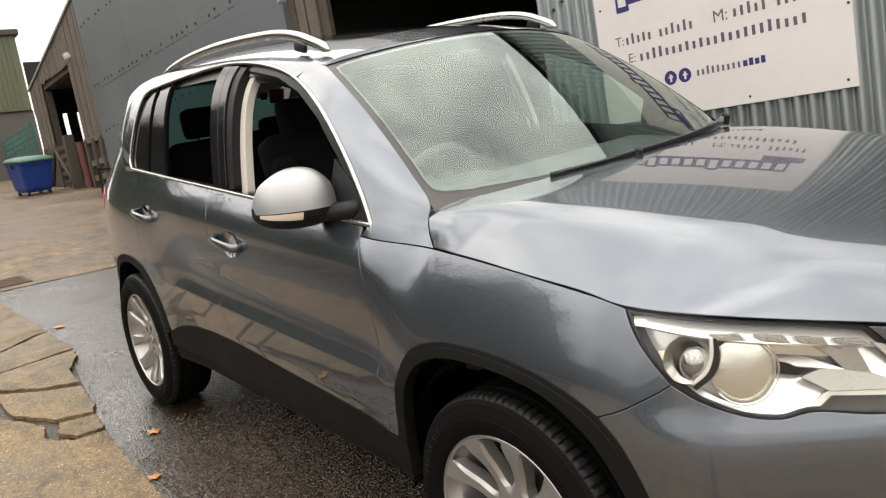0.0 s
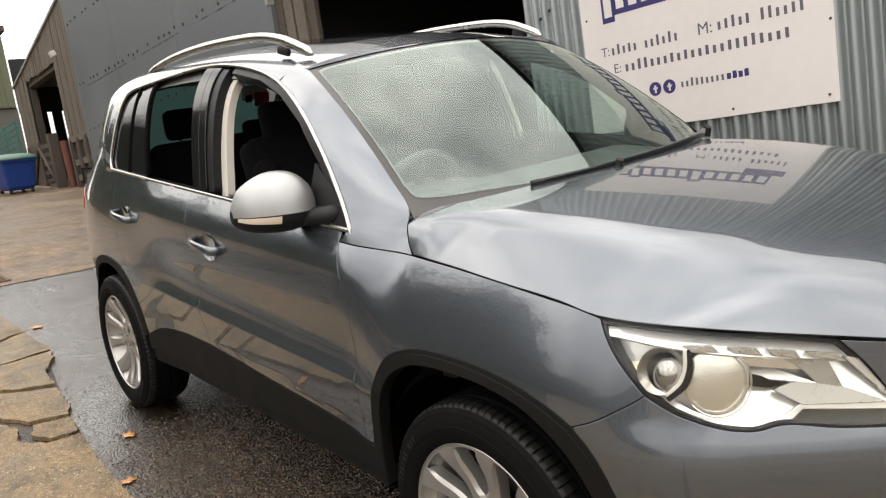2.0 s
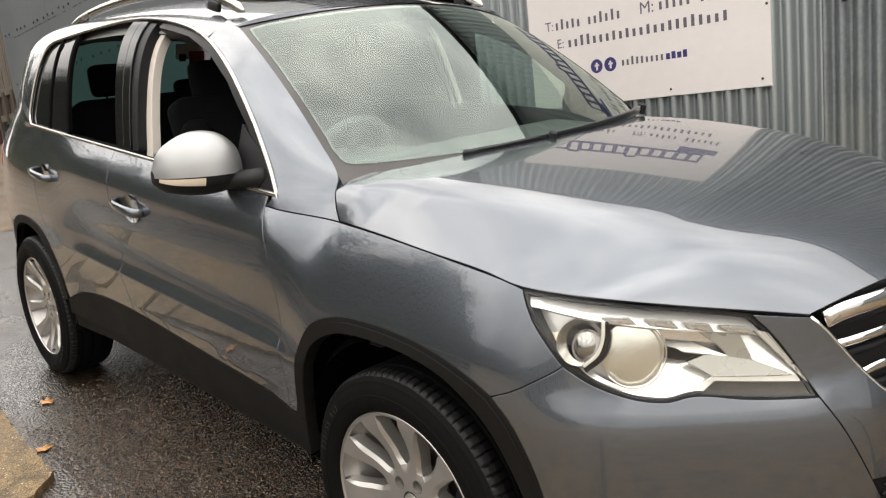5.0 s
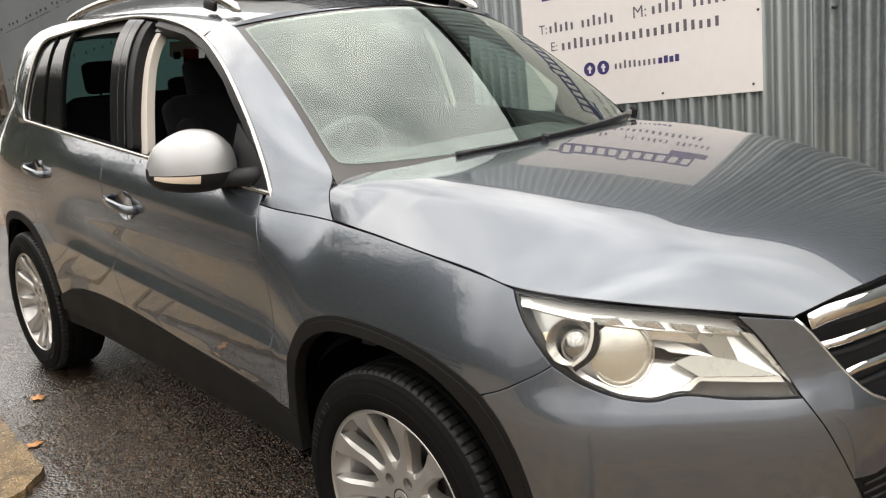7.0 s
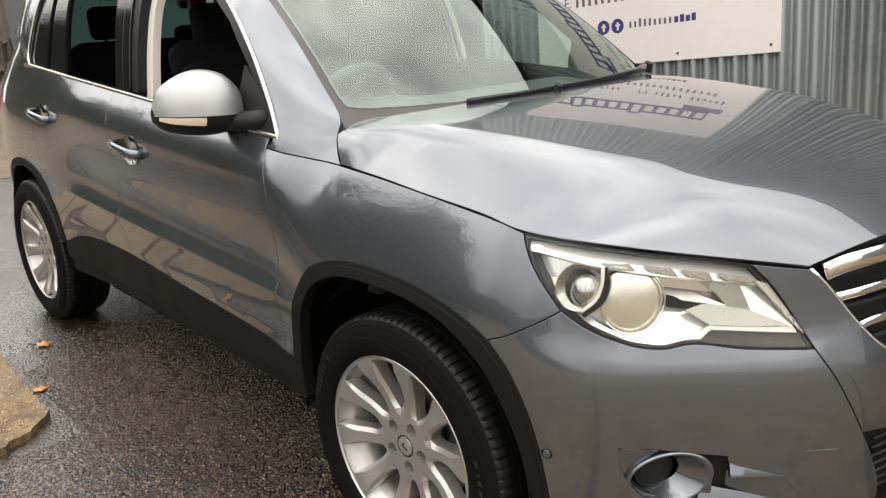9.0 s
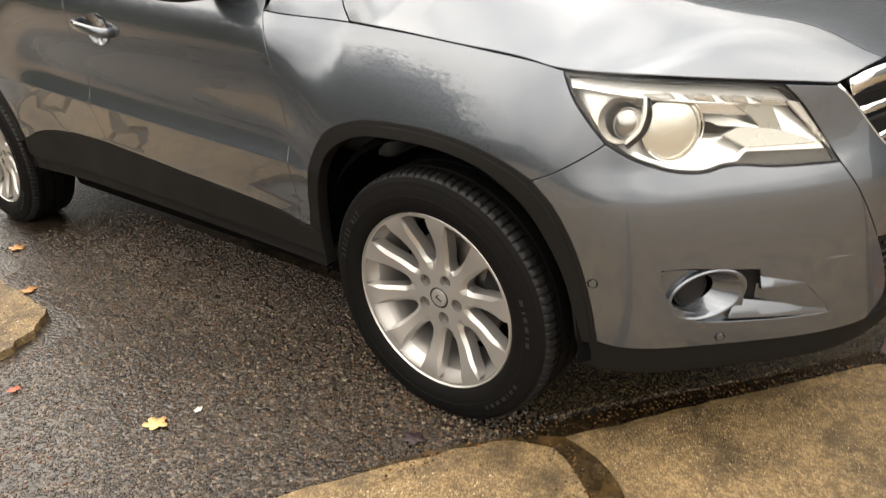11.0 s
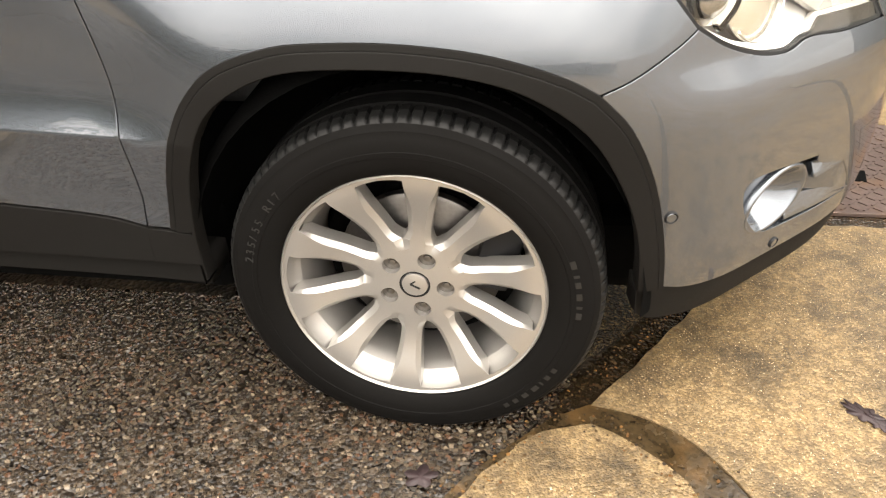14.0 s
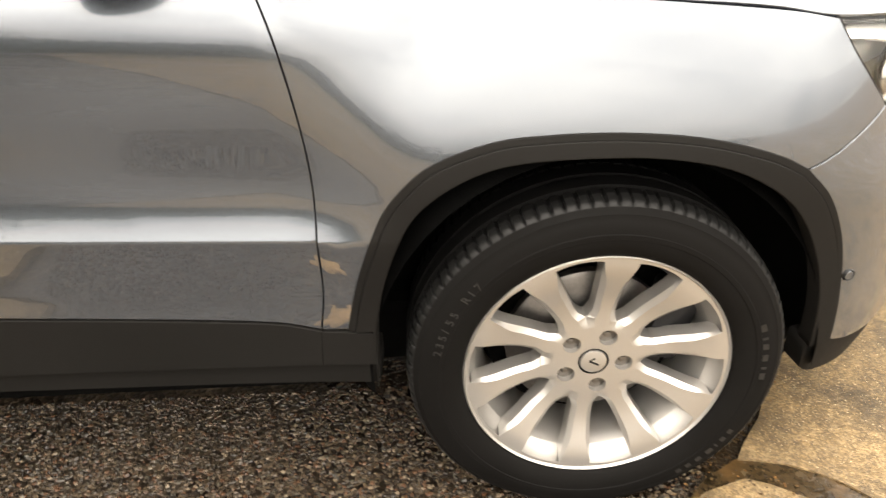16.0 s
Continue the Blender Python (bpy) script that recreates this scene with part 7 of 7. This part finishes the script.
words("T:", -1.790, 1.720, 0.085, INK)
bars(-1.715, -1.205, 1.718, 0.066, 12, INK, gaps=(5,), thick=0.4)
words("M:", -1.080, 1.718, 0.10, INK)
bars(-0.960, -0.44, 1.722, 0.066, 12, INK, gaps=(5,), thick=0.4)
words("E:", -1.705, 1.600, 0.085, INK)
bars(-1.625, -0.526, 1.596, 0.066, 23, INK, thick=0.42)
bars(-1.230, -0.930, 1.430, 0.050, 9, INK, thick=0.42)
bars(-0.925, -0.780, 1.430, 0.050, 4, NAVY, thick=0.7)
for cx in (-1.407, -1.305):
    bm = bmesh.new()
    bmesh.ops.create_cone(bm, cap_ends=True, segments=32, radius1=0.044, radius2=0.044, depth=0.001, matrix=pose(cx, WALL_Y - 0.0268, 1.450, 90, 0, 0))
    part("round_badge", bm, NAVY, sign)
    bm = bmesh.new()
    block(bm, (0.014, 0.001, 0.048), pose(cx + 0.002, WALL_Y - 0.0278, 1.448), 0)
    block(bm, (0.034, 0.001, 0.010), pose(cx + 0.002, WALL_Y - 0.0279, 1.454), 0)
    part("badge_mark", bm, SIGN_WHITE, sign)
# the big name as a row of navy blocks with pale cores
for i in range(13):
    x = -1.70 + i * 0.097
    h = (0.17, 0.13, 0.16, 0.13, 0.13, 0.13, 0.13, 0.17, 0.13, 0.13, 0.13, 0.13, 0.13)[i]
    bm = bmesh.new()
    block(bm, (0.098, 0.001, h + 0.05), pose(x, WALL_Y - 0.0268, 2.06 + (h - 0.13) / 2 * (-1 if i == 0 else 1)), 0)
    part("logo_shape", bm, NAVY, sign)
    bm = bmesh.new()
    block(bm, (0.06, 0.001, h - 0.02), pose(x, WALL_Y - 0.0278, 2.06 + (h - 0.13) / 2 * (-1 if i == 0 else 1)), 0)
    part("logo_core", bm, SIGN_WHITE, sign)
for i in range(4):
    bm = bmesh.new()
    block(bm, (0.075, 0.001, 0.09), pose(-0.66 + i * 0.07, WALL_Y - 0.0268, 1.93), 0)
    part("logo_shape", bm, NAVY, sign)
for x, z in ((-0.354, 1.255), (-0.90, 1.253), (-0.321, 1.647), (-1.88, 1.98), (-1.6, 1.25), (-0.34, 2.1)):
    bm = bmesh.new()
    bmesh.ops.create_cone(bm, cap_ends=True, segments=10, radius1=0.008, radius2=0.005, depth=0.006, matrix=pose(x, WALL_Y - 0.029, z, 90, 0, 0))
    part("screw", bm, RIVET, sign)
for x, z in ((-2.385, 2.05), (-2.29, 2.09), (-2.20, 2.13), (0.06, 1.60), (0.55, 1.58)):
    bm = bmesh.new()
    bmesh.ops.create_uvsphere(bm, u_segments=10, v_segments=6, radius=0.013, matrix=pose(x, WALL_Y - 0.014, z))
    tagged(part("sheet_bolt", bm, RIVET), "dark bolt head in the corrugated wall", "bolt", "wall bolts")

# ---- old timber barn further up the yard ----
barn = thing("barn", "old weathered timber barn with an open bay", "barn")
BARN_Y = 3.7
rnd = random.Random(11)


def barn_top(x):
    return 5.12 + (x + 25.1) * 0.178


def boards(x0, x1, low, high, material, wide=0.15):
    x = x0
    while x < x1 - 0.02:
        w = min(wide * rnd.uniform(0.8, 1.2), x1 - x)
        za, zb = low(x) + rnd.uniform(-0.04, 0.04), high(x + w / 2)
        bm = bmesh.new()
        block(bm, (w - 0.012, 0.03, zb - za), pose(x + w / 2, BARN_Y + rnd.uniform(-0.012, 0.012), (za + zb) / 2), 0.004, 1)
        part("board", bm, material, barn)
        x += w


boards(-25.15, -23.55, lambda x: 3.2, barn_top, TIMBER)
boards(-23.55, -20.2, lambda x: 5.05, barn_top, TIMBER)
boards(-20.2, -17.5, lambda x: 2.98, barn_top, TIMBER)
bm = bmesh.new()
block(bm, (10.0, 9.0, 0.07), pose(-20.3, BARN_Y + 4.44, 6.03, 0, -10.1, 0), 0.01)
part("barn_roof", bm, ROOFING, barn)
bm = bmesh.new()
block(bm, (3.6, 0.2, 0.2), pose(-21.9, BARN_Y + 0.15, 5.0), 0.01)
part("barn_beam", bm, DARK_TIMBER, barn)
for x in (-23.65, -20.15):
    bm = bmesh.new()
    block(bm, (0.22, 0.2, 4.2), pose(x, BARN_Y + 0.15, 3.2), 0.01)
    part("barn_post", bm, DARK_TIMBER, barn)
for x, w, z in ((-18.8, 2.8, 2.2), (-24.35, 1.6, 2.5)):
    bm = bmesh.new()
    block(bm, (w, 0.25, 1.55), pose(x, BARN_Y + 0.1, z), 0.01)
    part("dwarf_wall", bm, DARK_TIMBER, barn)
for x in (-19.9, -19.2, -18.5):
    bm = bmesh.new()
    block(bm, (0.16, 0.1, 1.3), pose(x, BARN_Y - 0.08, 2.3), 0.01)
    part("rail_post", bm, DARK_TIMBER, barn)
for z in (2.95, 2.35, 1.95):
    bm = bmesh.new()
    block(bm, (2.6, 0.06, 0.16), pose(-18.8, BARN_Y - 0.06, z), 0.01)
    part("lower_rail", bm, TIMBER, barn)
# the barn's inner faces take the same painted-in shade
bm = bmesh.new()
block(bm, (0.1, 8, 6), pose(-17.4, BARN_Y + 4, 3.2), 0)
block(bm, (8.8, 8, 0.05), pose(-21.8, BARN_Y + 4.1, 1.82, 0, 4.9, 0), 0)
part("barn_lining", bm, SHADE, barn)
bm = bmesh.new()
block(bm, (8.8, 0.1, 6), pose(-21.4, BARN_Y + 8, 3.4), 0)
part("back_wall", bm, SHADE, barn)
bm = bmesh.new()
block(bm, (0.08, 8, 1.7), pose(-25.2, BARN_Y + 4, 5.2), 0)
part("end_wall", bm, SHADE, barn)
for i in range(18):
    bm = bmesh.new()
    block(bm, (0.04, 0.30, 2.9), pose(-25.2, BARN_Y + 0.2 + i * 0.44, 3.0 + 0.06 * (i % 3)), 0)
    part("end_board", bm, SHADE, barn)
bm = bmesh.new()
block(bm, (0.18, 0.14, 0.14), pose(-19.6, BARN_Y - 0.15, 5.15, 20, 0, 0), 0.02)
tagged(part("flood_lamp", bm, SIGN_WHITE), "small white flood lamp on the barn wall", "lamp")
bm = bmesh.new()
rod(bm, (-20.35, BARN_Y - 0.12, 1.65), (-20.45, BARN_Y - 0.12, 3.0), 0.10)
tagged(part("red_post", bm, mat("faded_red_steel", (0.11, 0.035, 0.026), rough=0.7, vary=0.3)), "faded red round steel post beside the gate", "post")
gate = thing("field_gate", "weathered timber field gate across the barn bay", "gate")
for i in range(5):
    bm = bmesh.new()
    block(bm, (2.6, 0.05, 0.12), pose(-22.2, BARN_Y - 0.3, 2.05 + i * 0.24, 0, 1.5, 0), 0.006)
    part("rail", bm, DARK_TIMBER, gate)
for x in (-23.45, -22.2, -20.95):
    bm = bmesh.new()
    block(bm, (0.12, 0.06, 1.3), pose(x, BARN_Y - 0.33, 2.48), 0.006)
    part("stile", bm, DARK_TIMBER, gate)
for a, b in (((-23.4, 2.0), (-22.2, 3.0)), ((-22.2, 3.0), (-21.0, 2.0))):
    bm = bmesh.new()
    rod(bm, (a[0], BARN_Y - 0.36, a[1]), (b[0], BARN_Y - 0.36, b[1]), 0.045, segments=6)
    part("brace", bm, DARK_TIMBER, gate)
bm = bmesh.new()
block(bm, (0.25, 0.25, 1.7), pose(-20.75, BARN_Y - 0.3, 2.4), 0.02)
tagged(part("gate_post", bm, DARK_TIMBER), "dark timber gate post", "post")

hand_rail = thing("hand_rail", "low black steel hand rail beside the sheet wall", "rail", m=SITE)
bm = bmesh.new()
rod(bm, (-17.2, 2.97, 0.60), (-17.2, 3.62, 0.56), 0.03)
part("top_rail", bm, BLACK, hand_rail)
for y in (3.0, 3.55):
    bm = bmesh.new()
    rod(bm, (-17.2, y, -0.02), (-17.2, y, 0.60), 0.025)
    part("post", bm, BLACK, hand_rail)

# waste container
bin_thing = thing("waste_bin", "blue plastic wheeled waste container with green lid", "bin", m=pose(-21.1, 2.36, 1.75, 0, 4.9, 8) @ Matrix.Scale(0.82, 4))
BLUE = mat("blue_plastic", (0.006, 0.034, 0.19), rough=0.45, vary=0.12, fine=60, broad=3)
GREEN = mat("grey_green_plastic", (0.075, 0.15, 0.115), rough=0.5, vary=0.15, fine=60, broad=3)
rows = []
for z, sx, sy in ((0.18, 0.48, 0.36), (0.30, 0.54, 0.42), (0.95, 0.62, 0.50), (1.08, 0.64, 0.52), (1.10, 0.68, 0.55), (1.16, 0.68, 0.55)):
    rows.append([(sx * cx * 1.0, sy * cy, z) for cx, cy in ((-1, -0.9), (-0.9, -1), (0.9, -1), (1, -0.9), (1, 0.9), (0.9, 1), (-0.9, 1), (-1, 0.9))])
skin("bin_body", rows, BLUE, bin_thing, closed=True, caps=True, flat=True)
rows = [[(0.70 * q * cx, 0.57 * q * cy, z) for cx, cy in ((-1, -0.9), (-0.9, -1), (0.9, -1), (1, -0.9), (1, 0.9), (0.9, 1), (-0.9, 1), (-1, 0.9))] for z, q in ((1.16, 1.0), (1.21, 1.0), (1.28, 0.9), (1.33, 0.55), (1.34, 0.1))]
skin("lid", rows, GREEN, bin_thing, closed=True, caps=True)
for dx in (-0.42, 0.42):
    for dy in (-0.32, 0.32):
        bm = bmesh.new()
        rod(bm, (dx, dy - 0.03, 0.09), (dx, dy + 0.03, 0.09), 0.09, segments=16)
        block(bm, (0.06, 0.08, 0.12), pose(dx, dy, 0.16), 0.01)
        part("castor", bm, BLACK, bin_thing)
bm = bmesh.new()
block(bm, (0.16, 0.05, 0.16), pose(0.0, -0.53, 1.05), 0.03)
part("latch", bm, BLACK, bin_thing)

# green building and mesh fence beyond
green_b = thing("green_building", "tall building with olive green corrugated cladding over grey block", "building", m=pose(0, -4.88, 0))
OLIVE = mat("olive_corrugated_cladding", (0.085, 0.094, 0.050), rough=0.6, vary=0.12, fine=20, broad=0.6)
bm = bmesh.new()
n = 40
for i in range(n):
    block(bm, (0.16, 0.06, 3.0), pose(-39.4 + i * 0.18, 5.0, 6.95), 0.02, 1)
block(bm, (7.2, 5.0, 3.0), pose(-36.0, 7.55, 6.95), 0)
for i in range(27):
    block(bm, (0.06, 0.12, 3.0), pose(-32.4, 5.15 + i * 0.18, 6.95), 0.02, 1)
part("cladding", bm, OLIVE, green_b)
bm = bmesh.new()
block(bm, (7.0, 5.0, 4.4), pose(-36.0, 7.6, 3.25), 0.02)
part("block_wall", bm, mat("grey_render", (0.085, 0.078, 0.070), rough=0.85, vary=0.2, fine=20, broad=1), green_b)
bm = bmesh.new()
block(bm, (7.5, 5.3, 0.22), pose(-36.0, 7.55, 8.54), 0.02)
part("roof_edge", bm, DARK_TIMBER, green_b)
fence = thing("mesh_fence", "green welded mesh fence", "fence")
FGREEN = mat("green_fence_paint", (0.02, 0.13, 0.11), rough=0.5, vary=0.1)
for i in range(6):
    bm = bmesh.new()
    block(bm, (0.06, 0.06, 2.0), pose(-36.0 + i * 1.8, 3.9, 3.4), 0.005)
    part("post", bm, FGREEN, fence)
bm = bmesh.new()
for i in range(60):
    block(bm, (0.012, 0.012, 1.9), pose(-36.0 + i * 0.15, 3.9, 3.4), 0)
for i in range(10):
    block(bm, (9.0, 0.012, 0.012), pose(-31.5, 3.9, 2.5 + i * 0.2), 0)
part("mesh", bm, FGREEN, fence)


# ---- tree belt behind the camera, seen mirrored in paint and glass ----
LEAVES = mat("dark_foliage", (0.045, 0.055, 0.025), rough=0.7, vary=0.4, fine=8, broad=1)


def belt_top(t):
    """The ragged height of the tree belt along its length."""
    rise = 0.42 + 1.9 * smooth(38.9, 33.4, t) - 0.25 * smooth(40.7, 45.7, t)
    return rise * (3.9 + 0.8 * math.sin(t * 0.55) + 0.5 * math.sin(t * 1.37 + 1) + 0.4 * math.sin(t * 3.1))


BELT = [(-37.5, -1.5), (-36, -6), (-30, -12), (-14, -11.5), (0, -11), (4, -11)]
line = dense(BELT, 0.8, closed=False)
r = random.Random(77)
rows = [[(x + r.uniform(-0.3, 0.3) * k, y + r.uniform(-0.4, 0.4) * k, ground_level(x, y) + (belt_top(i * 0.8) * 0.95 * k - (0.3 if k == 0 else 0))) for i, (x, y) in enumerate(line)] for k in (0, 0.25, 0.5, 0.75, 1.0)]
tagged(skin("tree_belt", rows, LEAVES, flat=True), "dark dense belt of trees round the yard", "trees", kind="stuff")
verts, faces = [], []
for _ in range(110000):
    i = r.randrange(len(line))
    x, y = line[i]
    c = Vector((x + r.gauss(0, 0.6), y + 0.3 + r.gauss(0, 0.5), ground_level(x, y) + belt_top(i * 0.8) * (r.random() ** 0.45) * r.uniform(0.94, 1.02)))
    s = r.uniform(0.035, 0.09)
    a = Vector((r.uniform(-1, 1), r.uniform(-1, 1), r.uniform(-1, 1))).normalized()
    b = a.cross(Vector((r.uniform(-1, 1), r.uniform(-1, 1), r.uniform(-1, 1)))).normalized()
    k = len(verts)
    verts += [c - a * s, c + b * s * 0.7, c + a * s, c - b * s * 0.7]
    faces.append((k, k + 1, k + 2, k + 3))
tagged(make("foliage", verts, faces, LEAVES, flat=True), "dark overgrown foliage round the yard", "foliage", kind="stuff")
